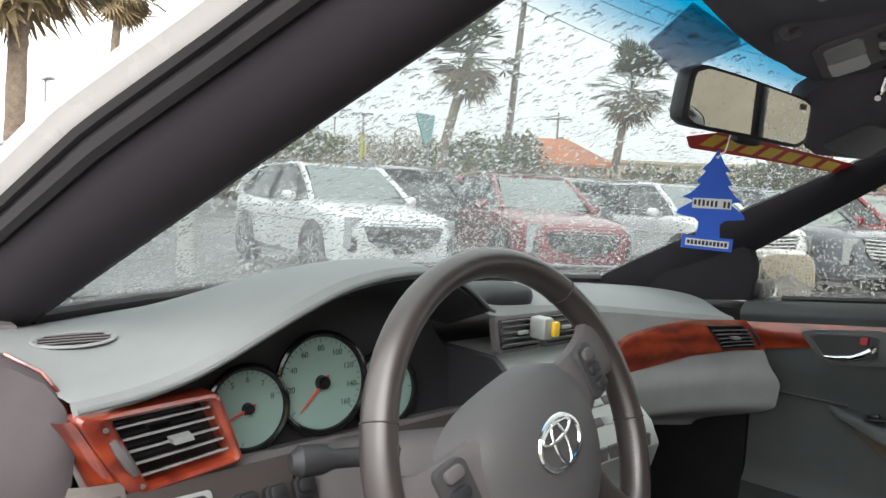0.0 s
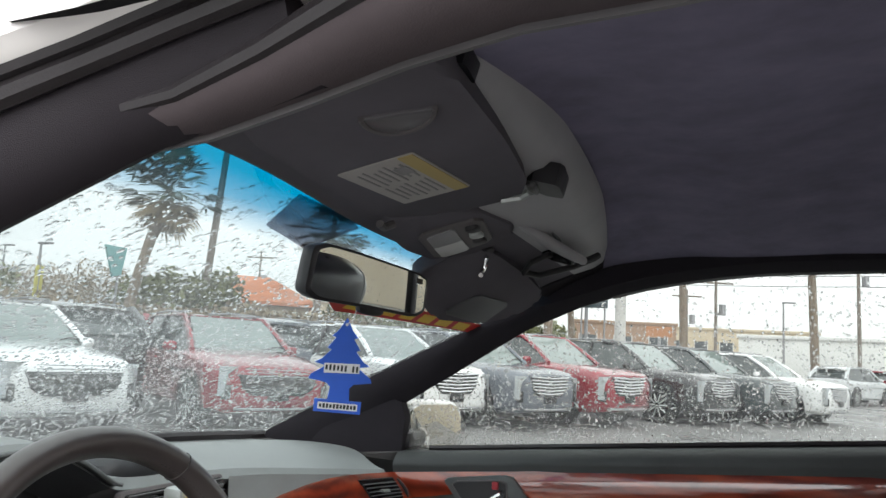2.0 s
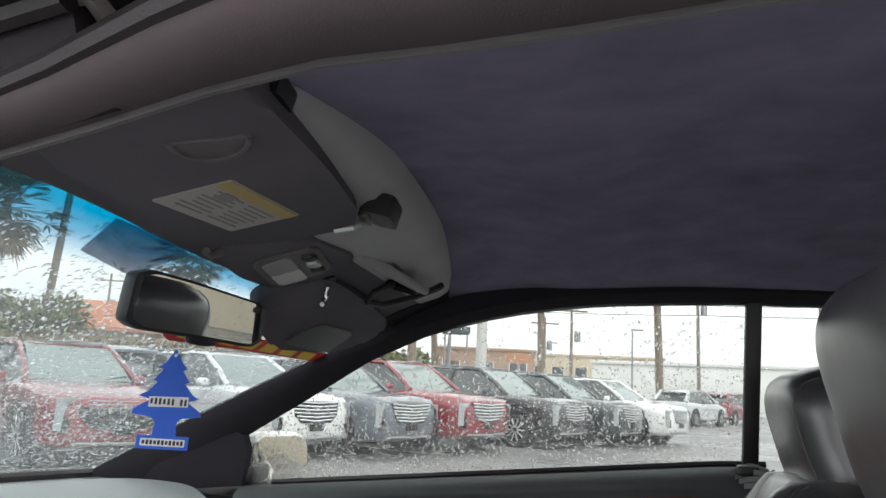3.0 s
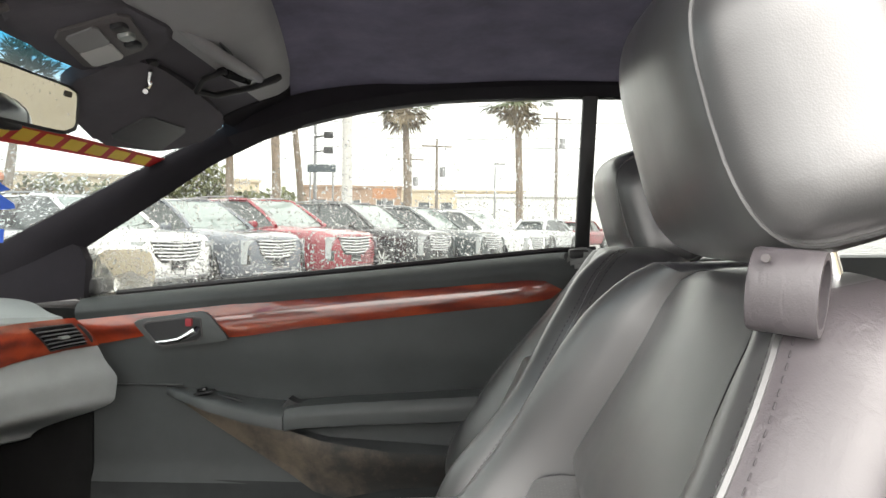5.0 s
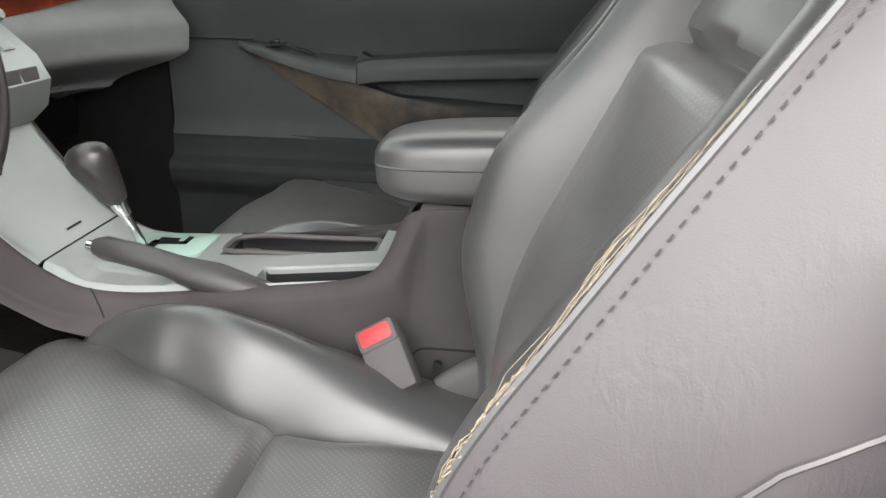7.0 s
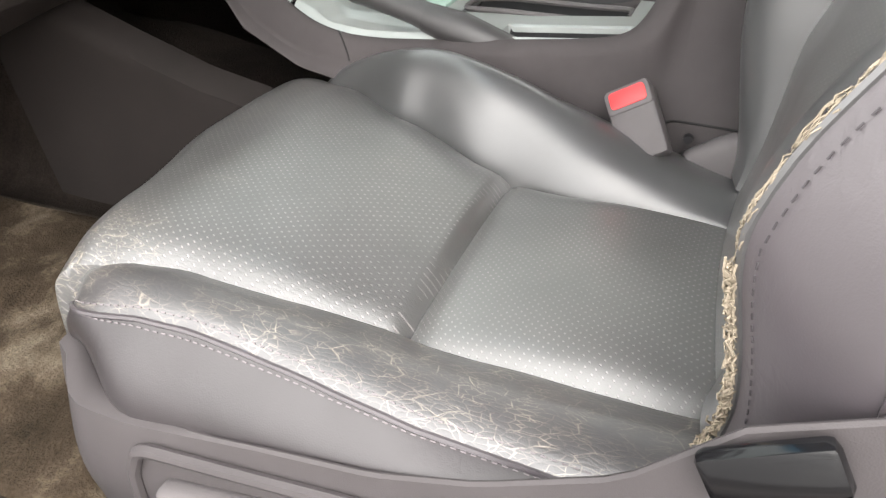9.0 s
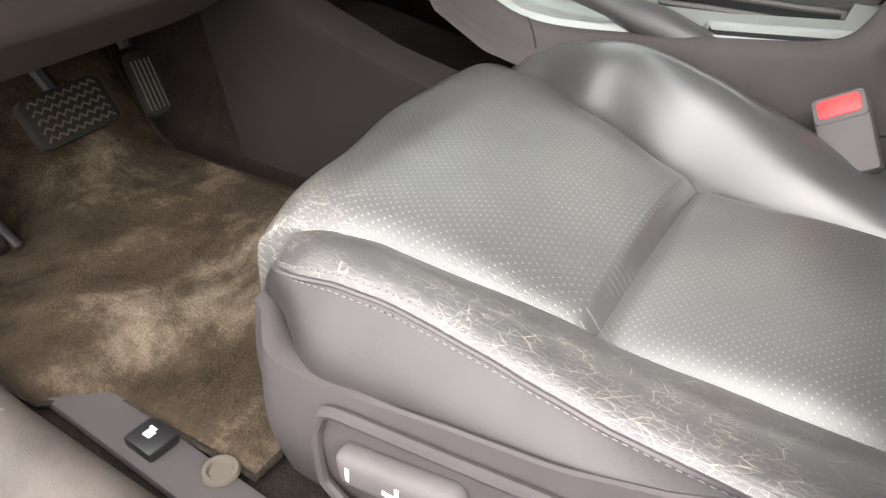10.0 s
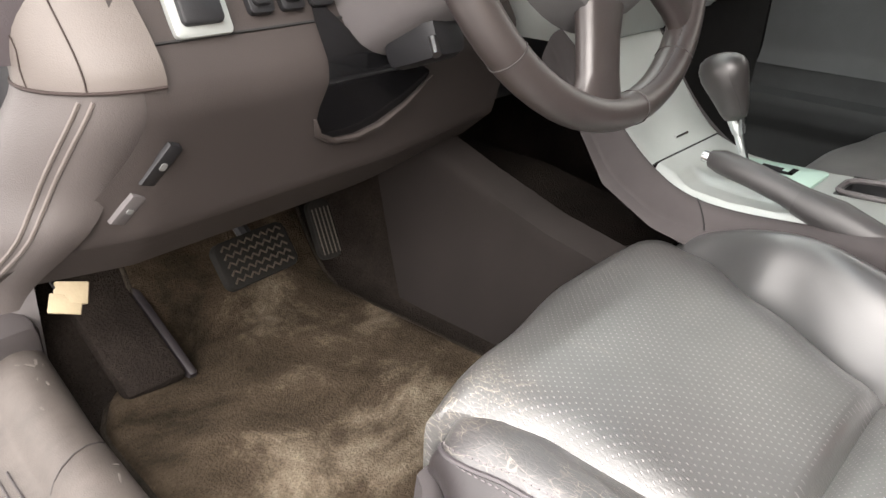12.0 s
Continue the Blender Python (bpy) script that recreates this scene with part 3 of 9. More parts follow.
# hinge post and kick panel beside the footwell
bm = bmesh.new()
add_loft(bm, [[V(-0.735 + 0.02 * t, 1.05 - 0.03 * t, z), V(-0.70, 1.32, z), V(-0.80, 1.32, z), V(-0.83, 1.12, z)] for z, t in ((0.2, 0), (0.5, 0.4), (0.95, 1))])
tagged(part("wall_hinge_post", bm, TRIM_GREY), "grey kick panel and hinge post", "kick panel", kind="structure")
bm = bmesh.new()
add_loft(bm, [[V(0.64, 0.66, z), V(0.64, 1.32, z), V(0.80, 1.32, z), V(0.80, 0.66, z)] for z in (0.2, 0.6, 0.93)])
tagged(part("wall_kick_panel", bm, FOOTWELL), "kick panel of the passenger footwell, coloured near-black for its shade", "kick panel", kind="structure")


# ---- windshield ----
def WS(s, t):
    """The windshield: s from -1 to 1 across, t from 0 at the cowl to 1 at the header."""
    b = V(0.685 * s, 1.235 - 0.165 * s * s, 0.955 + 0.005 * (1 - s * s))
    a = V(0.575 * s, 0.405 - 0.095 * s * s, 1.350 - 0.030 * s * s)
    p = b.lerp(a, t)
    return p + V(0, 0.25, 0.5).normalized() * 0.012 * math.sin(math.pi * t) * (1 - 0.6 * s * s)


def top_of_glass(s):
    return 1.0 + 0.04 * smooth01((0.1 - s) / 1.0)


ws = thing("windshield", (0, 0.8, 1.1), "rain-spotted windshield with a blue shade band at the top", "windshield", kind="structure")
bm = bmesh.new()
add_grid(bm, lambda u, v: WS(2 * u - 1, v * top_of_glass(2 * u - 1)), 40, 26)
pane = part("pane", bm, WINDSHIELD_GLASS, ws)
pane.visible_shadow = False
bm = bmesh.new()
add_tube(bm, [WS(-1 + i / 20, 0.0) + V(0, 0, -0.002) for i in range(41)], 0.013, 6)
part("lower_seal", bm, RUBBER, ws, "black cowl seal")

bm = bmesh.new()
patch = [(-0.45, 0.935), (-0.20, 0.905), (-0.17, 0.99), (-0.235, 1.004), (-0.53, 1.012)]
loops = []
for lift in (0.002, 0.0035):
    loops.append([WS(s, t) + V(0, -0.25, -0.5).normalized() * lift for s, t in patch])
add_loft(bm, loops)
shade = part("mirror_shade", bm, pane_material("dark_shade_film", (0.52, 0.52, 0.56)), ws, "dark see-through film beside the mirror")
shade.visible_shadow = False

# dealer strip along the top of the windshield
strip = thing("windshield_sticker", (0.3, 0.55, 1.25), "red and yellow dealer strip stuck on the windshield", "sticker")
RED_FILM = material("red_film", (0.62, 0.02, 0.02), 0.45)
YELLOW_FILM = material("yellow_film", (0.85, 0.55, 0.04), 0.45)
bm = bmesh.new()
IN = V(0, -0.25, -0.5).normalized() * 0.004
add_grid(bm, lambda u, v: WS(lerp(0.24, 0.97, u), lerp(lerp(0.728, 0.752, u), lerp(0.802, 0.798, u), v) if u > 0.12 else lerp(0.763 - 0.27 * u, 0.767 + 0.29 * u, v)) + IN, 30, 3)
part("film", bm, RED_FILM, strip)
for k in range(7):
    bm = bmesh.new()
    s0 = 0.33 + 0.09 * k
    add_grid(bm, lambda u, v: WS(s0 + 0.065 * u - 0.02 * v, lerp(0.745 + 0.014 * s0, 0.791, v)) + IN * 1.4, 4, 3)
    part("mark", bm, YELLOW_FILM, strip, "yellow shape")


# ---- pillars, rails and roof ----
def sweep(bm, path, prof, side, caps=True, prof_scale=None):
    """A profile of (sideways, upwards) along a path; side points the profile's first axis."""
    loops = []
    path = [Vector(p) for p in path]
    for i, p in enumerate(path):
        t = (path[min(i + 1, len(path) - 1)] - path[max(i - 1, 0)]).normalized()
        s = Vector(side) - t * Vector(side).dot(t)
        s.normalize()
        w = s.cross(t)
        if w.z < 0:
            w = -w
        k = prof_scale(i / (len(path) - 1)) if prof_scale else 1.0
        loops.append([p + s * a * k + w * b * k for a, b in prof])
    add_loft(bm, loops, caps)
    return bm


def pillar_path(sign, n=20):
    return [WS(sign * 1.0, i / n) for i in range(-1, n + 1)]


def narrowing(q):
    return line([(0.0, 1.0), (0.4, 0.97), (0.6, 0.85), (0.8, 0.76), (0.92, 0.66), (1.0, 0.62)], q)


DRIVER_SIDE = pillar_path(-1) + [V(-0.578, 0.24, 1.337), V(-0.584, 0.16, 1.353)]


# driver side: trim, seals and the painted outside
pil = thing("wall_driver_pillar", (-0.68, 1.0, 0.95), "dark trimmed windshield pillar on the driver's side", "pillar", kind="structure")
bm = bmesh.new()
sweep(bm, DRIVER_SIDE, [(-0.006, -0.010), (0.012, -0.018), (0.034, -0.012), (0.052, 0.008), (0.063, 0.036), (0.066, 0.064), (0.05, 0.074), (0.01, 0.05), (-0.01, 0.012)], (-1, 0, 0), True, narrowing)
part("trim", bm, DRIVER_PILLAR, pil)
bm = bmesh.new()
sweep(bm, DRIVER_SIDE, [(0.072 + 0.014 * math.cos(a * 0.7854), 0.070 + 0.014 * math.sin(a * 0.7854)) for a in range(8)], (-1, 0, 0), True, narrowing)
part("seal", bm, RUBBER, pil, "bulbous rubber door seal")
bm = bmesh.new()
sweep(bm, DRIVER_SIDE, [(0.080, 0.078), (0.090, 0.079), (0.095, 0.088), (0.086, 0.100), (0.06, 0.094)], (-1, 0, 0), True, narrowing)
part("channel", bm, RUBBER, pil, "black drip channel")
bm = bmesh.new()
sweep(bm, DRIVER_SIDE, [(0.090, 0.085), (0.097, 0.088), (0.102, 0.094), (0.112, 0.102), (0.115, 0.116), (0.088, 0.124), (0.0, 0.088), (0.02, 0.074), (0.07, 0.094)], (-1, 0, 0), True, narrowing)
part("skin", bm, BODY_WHITE, pil, "wet pearl white outer skin")

pil = thing("wall_passenger_pillar", (0.68, 1.0, 0.95), "dark trimmed windshield pillar on the passenger's side", "pillar", kind="structure")
bm = bmesh.new()


def pillar_rear(t):
    """The pillar's edge along the door window, from the sail panel to the rail."""
    keys = [(0.0, (0.668, 0.86, 0.945)), (0.30, (0.660, 0.690, 1.056)), (0.55, (0.632, 0.515, 1.160)), (0.78, (0.612, 0.383, 1.240)), (1.0, (0.594, 0.258, 1.294))]
    return V(*[line([(a, p[k]) for a, p in keys], t) for k in range(3)])


def pillar_skin(u, v):
    a, b = WS(0.965, lerp(-0.02, 1.0, v)), pillar_rear(v)
    mid = a.lerp(b, 0.45) + V(-0.034, -0.004, -0.006)
    return a * (1 - u) ** 2 + mid * 2 * u * (1 - u) + b * u * u


add_grid(bm, pillar_skin, 14, 30)
add_grid(bm, lambda u, v: pillar_skin(0, v).lerp(pillar_skin(1, v) + V(0.05, 0.03, 0.0), u) + V(0.012, 0.006, 0.004), 3, 30)
part("trim", bm, PILLAR, pil)
bm = bmesh.new()
sweep(bm, pillar_path(1)[:14], [(0.085, -0.05), (0.105, -0.04), (0.11, -0.01), (0.09, 0.0), (0.08, -0.02)], (1, 0, 0))
part("skin", bm, BODY_WHITE, pil, "pearl white outer skin")


def rail_path(sign, back=-1.45, n=24):
    """The soft top's side rail, from the pillar's head to the rear."""
    out = []
    for i in range(n + 1):
        y = lerp(0.33, back, i / n)
        if sign > 0:
            z = sum(line([(-1.5, 1.27), (-0.9, 1.365), (-0.6, 1.383), (-0.345, 1.386), (-0.09, 1.376), (0.07, 1.354), (0.18, 1.328), (0.26, 1.301), (0.33, 1.272)], y + d) for d in (-0.05, -0.02, 0.0, 0.02, 0.05)) / 5
        else:
            z = curve([(-1.5, 1.27), (-0.9, 1.375), (-0.3, 1.392), (0.0, 1.372), (0.33, 1.315)], y)
        out.append(V(sign * curve([(-1.5, 0.56), (-0.3, 0.595), (0.33, 0.575)], y), y, z))
    return out


def widening(q):
    return 0.42 + 0.58 * smooth01(q / 0.30)


for sign, word in ((-1, "driver"), (1, "passenger")):
    rail = thing("wall_%s_rail" % word, (sign * 0.6, 0, 1.38), "dark side rail of the folding roof, %s's side" % word, "roof rail", kind="structure")
    bm = bmesh.new()
    if sign < 0:
        sweep(bm, rail_path(-1), [(0.0, 0.0), (0.030, -0.004), (0.055, 0.004), (0.074, 0.022), (0.082, 0.046), (0.07, 0.065), (0.0, 0.06), (-0.005, 0.02)], (-1, 0, 0), True, widening)
    else:
        sweep(bm, rail_path(1), [(-0.03, 0.012), (0.0, -0.004), (0.03, -0.004), (0.05, 0.02), (0.05, 0.05), (-0.03, 0.05)], (1, 0, 0))
    # driver's rail has a lighter, mauve colour in place of the light it catches
    part("rail", bm, PILLAR if sign > 0 else grained("dark_rail_plastic", (0.080, 0.066, 0.070), 0.6, 800, 0.3, 0.1, 0.15), rail)
    bm = bmesh.new()
    off = 0.074 if sign < 0 else 0.034
    sweep(bm, rail_path(sign), [(off + 0.014 * math.cos(a * 0.7854), (0.042 if sign < 0 else 0.010) + 0.015 * math.sin(a * 0.7854)) for a in range(8)], (sign, 0, 0), True, widening if sign < 0 else None)
    part("seal", bm, RUBBER, rail, "rubber weather seal")
    if sign > 0:
        bm = bmesh.new()
        add_tube(bm, [p + V(0.020, 0, -0.005) for p in rail_path(1, -1.3) if p.y < 0.26], 0.0045, 6)
        part("edge_bead", bm, grained("pale_bead", (0.16, 0.16, 0.16), 0.5), rail, "pale bead along the window")
    if sign < 0:
        bm = bmesh.new()
        sweep(bm, rail_path(-1), [(-0.002, 0.004), (-0.002, -0.004), (0.004, -0.005), (0.004, 0.0)], (-1, 0, 0))
        part("lip", bm, grained("grey_rail_lip", (0.12, 0.115, 0.12), 0.5), rail, "pale trim lip")

bm = bmesh.new()


def roof(u, v):
    y = lerp(0.29, -1.45, v)
    x = lerp(-0.585, 0.585, u)
    edge = curve([(-1.5, 1.28), (-0.9, 1.385), (-0.3, 1.402), (0.0, 1.392), (0.33, 1.36)], y)
    k = 1 - (x / 0.585) ** 2
    return V(x, y, edge + 0.052 * k + 0.006 * math.sin(y * 21) * k + 0.002 * noise.noise(V(x * 6, y * 30, 0)) * k)


add_grid(bm, roof, 48, 90)
canvas = bmesh.new()


def soft_top(u, v):
    y = lerp(0.36, -1.52, v)
    x = lerp(-0.66, 0.66, u)
    return V(x, y, curve([(-1.52, 1.38), (-0.9, 1.455), (-0.2, 1.49), (0.36, 1.43)], y) - 0.05 * abs(u * 2 - 1) ** 4)


add_grid(canvas, soft_top, 24, 30)
tagged(part("wall_soft_top", canvas, grained("black_canvas", (0.018, 0.018, 0.020), 0.95, 900, 0.5, 0.2, 0.15)), "black canvas outer skin of the folding roof", "soft top", kind="structure")
tagged(part("ceiling", bm, HEADLINER), "dark navy cloth headliner of a folding soft top", "headliner", kind="structure")

# windshield header with its grey rear part
head = thing("wall_header", (0, 0.28, 1.38), "grey plastic windshield header above the visors", "header", kind="structure")
bm = bmesh.new()


def header(s, k):
    p = WS(s, top_of_glass(s))
    q = V(0.585 * s, 0.118 + 0.05 * s + 0.036 * s * s, 1.404 - 0.004 * s - 0.008 * s * s)
    prof = [(0.0, 0.008), (0.0, -0.012), (0.25, -0.010), (0.55, -0.012), (0.8, -0.016), (0.92, -0.012), (0.99, 0.002), (1.01, 0.03), (0.0, 0.03)]
    a, b = prof[k]
    r = p.lerp(q, a)
    return r + V(0, 0, b)


add_loft(bm, [[header(-1 + 1.86 * i / 36, k) for k in (3, 4, 5, 6, 7)] for i in range(37)])
part("beam", bm, HEADER_GREY, head, "grey rolled rear edge")
bm = bmesh.new()
add_loft(bm, [[header(-1 + 1.86 * i / 36, k) + V(0, 0, 0.002) for k in (0, 1, 2, 3, 8)] for i in range(37)])
part("front_trim", bm, VISOR, head, "dark cloth front trim")
bm = bmesh.new()
add_loft(bm, [[header(0.862 + 0.14 * i / 4, k) + V(0, 0, -0.002) for k in range(9)] for i in range(5)])
part("corner", bm, PILLAR, head, "dark cloth corner")

# rear of the cabin: bulkhead, rear seat, rear window
bm = bmesh.new()
add_box(bm, (0, -1.2, 0.62), (1.42, 0.16, 0.80), 0.04, (-18, 0, 0))
add_box(bm, (0, -0.98, 0.44), (1.30, 0.50, 0.18), 0.05, (4, 0, 0))
tagged(part("rear_bench", bm, LEATHER), "charcoal leather rear bench seat", "seat")
bm = bmesh.new()
for sign in (-1, 1):
    add_loft(bm, [[V(sign * 0.60, y, z), V(sign * 0.76, y, z)] + [V(sign * 0.80, y, 0.2), V(sign * 0.66, y, 0.2)] for y, z in ((-0.42, 1.05), (-0.9, 1.06), (-1.5, 1.07))])
tagged(part("wall_rear_quarter", bm, DOOR_VINYL), "dark rear quarter trim", "quarter trim", kind="structure")
bm = bmesh.new()
add_box(bm, (0, -1.5, 1.02), (1.5, 0.5, 0.06), 0.01)
tagged(part("wall_rear_shelf", bm, DOOR_VINYL), "dark shelf under the rear window", "shelf", kind="structure")
bm = bmesh.new()
add_grid(bm, lambda u, v: V(lerp(-0.45, 0.45, u), lerp(-1.42, -1.70, v), lerp(1.34, 1.06, v)), 4, 4)
rear = part("window_rear", bm, WINDOW_GLASS)
rear.visible_shadow = False
tagged(rear, "glass rear window of the soft top", "window", kind="structure")
bm = bmesh.new()
for sign in (-1, 1):
    add_loft(bm, [[V(sign * 0.45, -1.42, 1.38), V(sign * 0.60, -1.42, 1.40), V(sign * 0.62, -1.42, 1.30)], [V(sign * 0.45, -1.72, 1.06), V(sign * 0.66, -1.72, 1.06), V(sign * 0.68, -1.70, 1.04)]])
tagged(part("wall_soft_top_corner", bm, HEADLINER), "dark cloth rear corners of the soft top", "soft top", kind="structure")


# ---- the passenger door ----
def belt(y):
    """Height of the passenger door's upper edge."""
    return line([(-0.5, 1.068), (-0.33, 1.060), (0.67, 0.951), (1.0, 0.93)], y)


def door_x(y, z):
    """Inner face of the door panel."""
    return 0.628 - 0.012 * smooth01((y - 0.2) / 0.5) + 0.02 * smooth01((0.86 - z) / 0.12) - 0.02 * smooth01((0.60 - z) / 0.06)


door = thing("door_passenger", (0.66, 0.15, 0.3), "dark vinyl passenger door with red wood trim", "car door", kind="structure")
bm = bmesh.new()


def wood_top(y):
    return line([(-0.42, 0.988), (-0.345, 0.990), (-0.338, 1.000), (-0.32, 1.008), (-0.28, 1.010), (0.354, 0.948), (0.407, 0.941), (0.53, 0.928), (0.65, 0.914), (0.70, 0.908)], y)


def wood_low(y):
    return line([(-0.42, 0.987), (-0.345, 0.986), (-0.338, 0.974), (-0.32, 0.964), (-0.25, 0.952), (0.164, 0.902), (0.30, 0.880), (0.35, 0.874), (0.53, 0.876), (0.60, 0.862), (0.66, 0.852)], y)


def upper(u, v):
    y = lerp(-0.42, 0.685, u)
    top, low = belt(y), wood_top(y) - 0.004
    keys = [(0.0, (0.0, low)), (0.35, (-0.006, lerp(low, top, 0.4))), (0.6, (0.0, top - 0.012)), (0.75, (0.018, top)), (1.0, (0.055, top + 0.002))]
    a = line([(k, p[0]) for k, p in keys], v)
    b = line([(k, p[1]) for k, p in keys], v)
    return V(0.622 + a, y, b)


add_grid(bm, upper, 30, 12)
part("upper_panel", bm, DOOR_VINYL, door, "dark padded window ledge")
bm = bmesh.new()
add_grid(bm, lambda u, v: V(0.652, lerp(-0.42, 0.66, u), lerp(0.84, wood_top(lerp(-0.42, 0.66, u)) + 0.006, v)), 24, 2)
part("backing", bm, DOOR_VINYL, door)
bm = bmesh.new()


def middle(u, v):
    y = lerp(-0.42, 0.655, u)
    z = lerp(0.56, wood_low(y) + 0.004, v)
    return V(door_x(y, z) + 0.004, y, z)


add_grid(bm, middle, 40, 24)
part("middle_panel", bm, DOOR_VINYL, door)
bm = bmesh.new()


def lower(u, v):
    y, z = lerp(-0.42, 0.66, u), lerp(0.25, 0.566, v)
    keys = [(0.25, 0.0), (0.42, 0.0), (0.46, -0.03), (0.50, -0.035), (0.515, 0.0), (0.566, 0.004)]
    return V(0.632 + line(keys, z), y, z)


add_grid(bm, lower, 20, 30)
part("lower_panel", bm, grained("dark_pocket_vinyl", (0.040, 0.043, 0.044), 0.7, 700, 0.35, 0.15, 0.15), door, "lower panel with a map pocket")
bm = bmesh.new()
add_box(bm, (0.735, 0.12, 0.60), (0.09, 1.08, 0.70), 0.02)
part("door_shell", bm, BODY_WHITE, door, "white painted outer shell")
bm = bmesh.new()


def trim(u, v):
    y = lerp(-0.344, 0.31, u)
    b = math.sin(math.pi * v)
    z = lerp(wood_low(y) + 0.002, wood_top(y) - 0.002, v)
    return V(door_x(y, z) - 0.004 - 0.007 * b * math.sin(math.pi * min(1, u * 8) / 2), y, z)


def trim_fore(u, v):
    y = lerp(0.235, 0.62, u)
    z = lerp(wood_low(y) + 0.002, wood_top(y) - 0.002, v)
    return V(door_x(y, z) - 0.004 - 0.007 * math.sin(math.pi * v), y, z)


add_grid(bm, lambda u, v: trim(u * 1.08, v), 34, 8)
part("wood_trim", bm, WOOD, door, "glossy red burl wood strip")
bm = bmesh.new()
add_grid(bm, lambda u, v: trim_fore(lerp(0.3306, 1.16, u), v), 24, 8)
part("wood_trim", bm, WOOD, door, "glossy red burl wood strip")

# inner handle with its bowl
HM = facing((0.6095, 0.450, 0.888), (-1, 0.0, 0.0))


def on_door(*pairs):
    """An outline in the handle's plane from pairs of (y, z), counterclockwise."""
    return turned([(0.450 - y, z - 0.888) for y, z in pairs])


bm = plate(smooth_loop(on_door((0.553, 0.905), (0.543, 0.913), (0.412, 0.932), (0.394, 0.929), (0.349, 0.875), (0.360, 0.870), (0.485, 0.852), (0.502, 0.854), (0.520, 0.868)), 1), 0.008, HM, 0.002)
bezel = part("handle_bezel", bm, DOOR_GREY, door, "grey handle bezel")
bm = plate(smooth_loop(on_door((0.534, 0.904), (0.411, 0.920), (0.407, 0.874), (0.488, 0.860), (0.500, 0.864)), 1), 0.004, HM @ pose(0, 0, 0.003))
part("handle_bowl", bm, BLACK, bezel, "dark handle recess")
bm = bmesh.new()
ring = smooth_loop(on_door((0.537, 0.906), (0.409, 0.923), (0.404, 0.873), (0.488, 0.857), (0.502, 0.862)), 1)
add_tube(bm, [HM @ V(x, y, 0.005) for x, y in ring], 0.0014, 6, close=True)
part("bowl_rim", bm, TRIM_GREY, bezel, "pale rim round the recess")
bm = bmesh.new()
add_tube(bm, [HM @ V(-0.052, -0.022, 0.006), HM @ V(-0.03, -0.020, 0.010), HM @ V(0.0, -0.014, 0.014), HM @ V(0.020, -0.004, 0.015), HM @ V(0.033, 0.004, 0.014), HM @ V(0.036, 0.010, 0.008)], [0.003, 0.0045, 0.0055, 0.007, 0.0085, 0.006], 8)
part("door_handle", bm, CHROME, bezel, "chrome pull handle")
bm = bmesh.new()
add_box(bm, HM @ V(0.018, 0.021, 0.007), (0.010, 0.014, 0.016), 0.002)
part("lock_tab", bm, material("dark_red", (0.30, 0.02, 0.03), 0.5), bezel, "red-marked lock tab")

# armrest: a switch pod in front, a padded rest behind it, and a scuffed sweep below both
def pod(u, k):
    y = lerp(0.494, 0.226, u)
    w = curve([(0.0, 0.012), (0.12, 0.036), (0.4, 0.060), (1.0, 0.074)], u)
    zt = line([(0.226, 0.738), (0.31, 0.744), (0.41, 0.760), (0.494, 0.764)], y)
    zi = line([(0.226, 0.724), (0.31, 0.730), (0.41, 0.750), (0.494, 0.760)], y)
    h = line([(0.226, 0.030), (0.41, 0.018), (0.494, 0.008)], y)
    prof = [(0.0, zt), (-0.45, lerp(zt, zi, 0.35) + 0.003), (-0.80, lerp(zt, zi, 0.8) + 0.003), (-0.94, zi), (-1.0, zi - 0.006), (-1.0, zi - h), (-0.8, zi - h - 0.004), (0.0, zi - h - 0.004)]
    a, b = prof[k]
    return V(0.646 + a * w, y, b)


bm = bmesh.new()
add_loft(bm, [[pod(i / 30, k) for k in range(8)] for i in range(31)])
armrest = part("armrest", bm, DOOR_GREY, door, "grey armrest with a switch pod")
bm = bmesh.new()


def rest_pad(u, k):
    y = lerp(0.224, -0.42, u)
    zt = line([(-0.42, 0.785), (-0.146, 0.762), (0.10, 0.744), (0.224, 0.732)], y) + 0.004 * smooth01(u * 20)
    h = line([(-0.42, 0.050), (0.224, 0.040)], y)
    prof = [(0.0, 0.004), (-0.5, 0.006), (-0.88, 0.002), (-1.0, -0.010), (-1.02, -0.5 * h), (-0.98, -h), (-0.7, -h - 0.006), (0.0, -h - 0.006)]
    a, b = prof[k]
    return V(0.648 + a * 0.074, y, zt + b)


add_loft(bm, [[rest_pad(i / 30, k) for k in range(8)] for i in range(31)])
part("rest_pad", bm, DOOR_GREY, armrest, "grey padded rest")
bm = bmesh.new()


def sweep_low(y):
    return line([(-0.42, 0.585), (0.0, 0.560), (0.12, 0.535), (0.169, 0.547), (0.224, 0.585), (0.320, 0.643), (0.416, 0.701), (0.492, 0.752)], y)


def swoosh(u, v):
    y = lerp(0.492, -0.42, u)
    top = line([(-0.42, 0.640), (-0.12, 0.645), (0.012, 0.650), (0.143, 0.668), (0.226, 0.690), (0.31, 0.708), (0.41, 0.731), (0.492, 0.754)], y)
    w = curve([(0.0, 0.010), (0.12, 0.034), (0.4, 0.064), (1.0, 0.064)], u)
    b = 0.004 * math.sin(math.pi * v)
    return V(0.648 - w * (0.30 + 0.66 * smooth01(v)) - b, y, lerp(sweep_low(y), top, v))


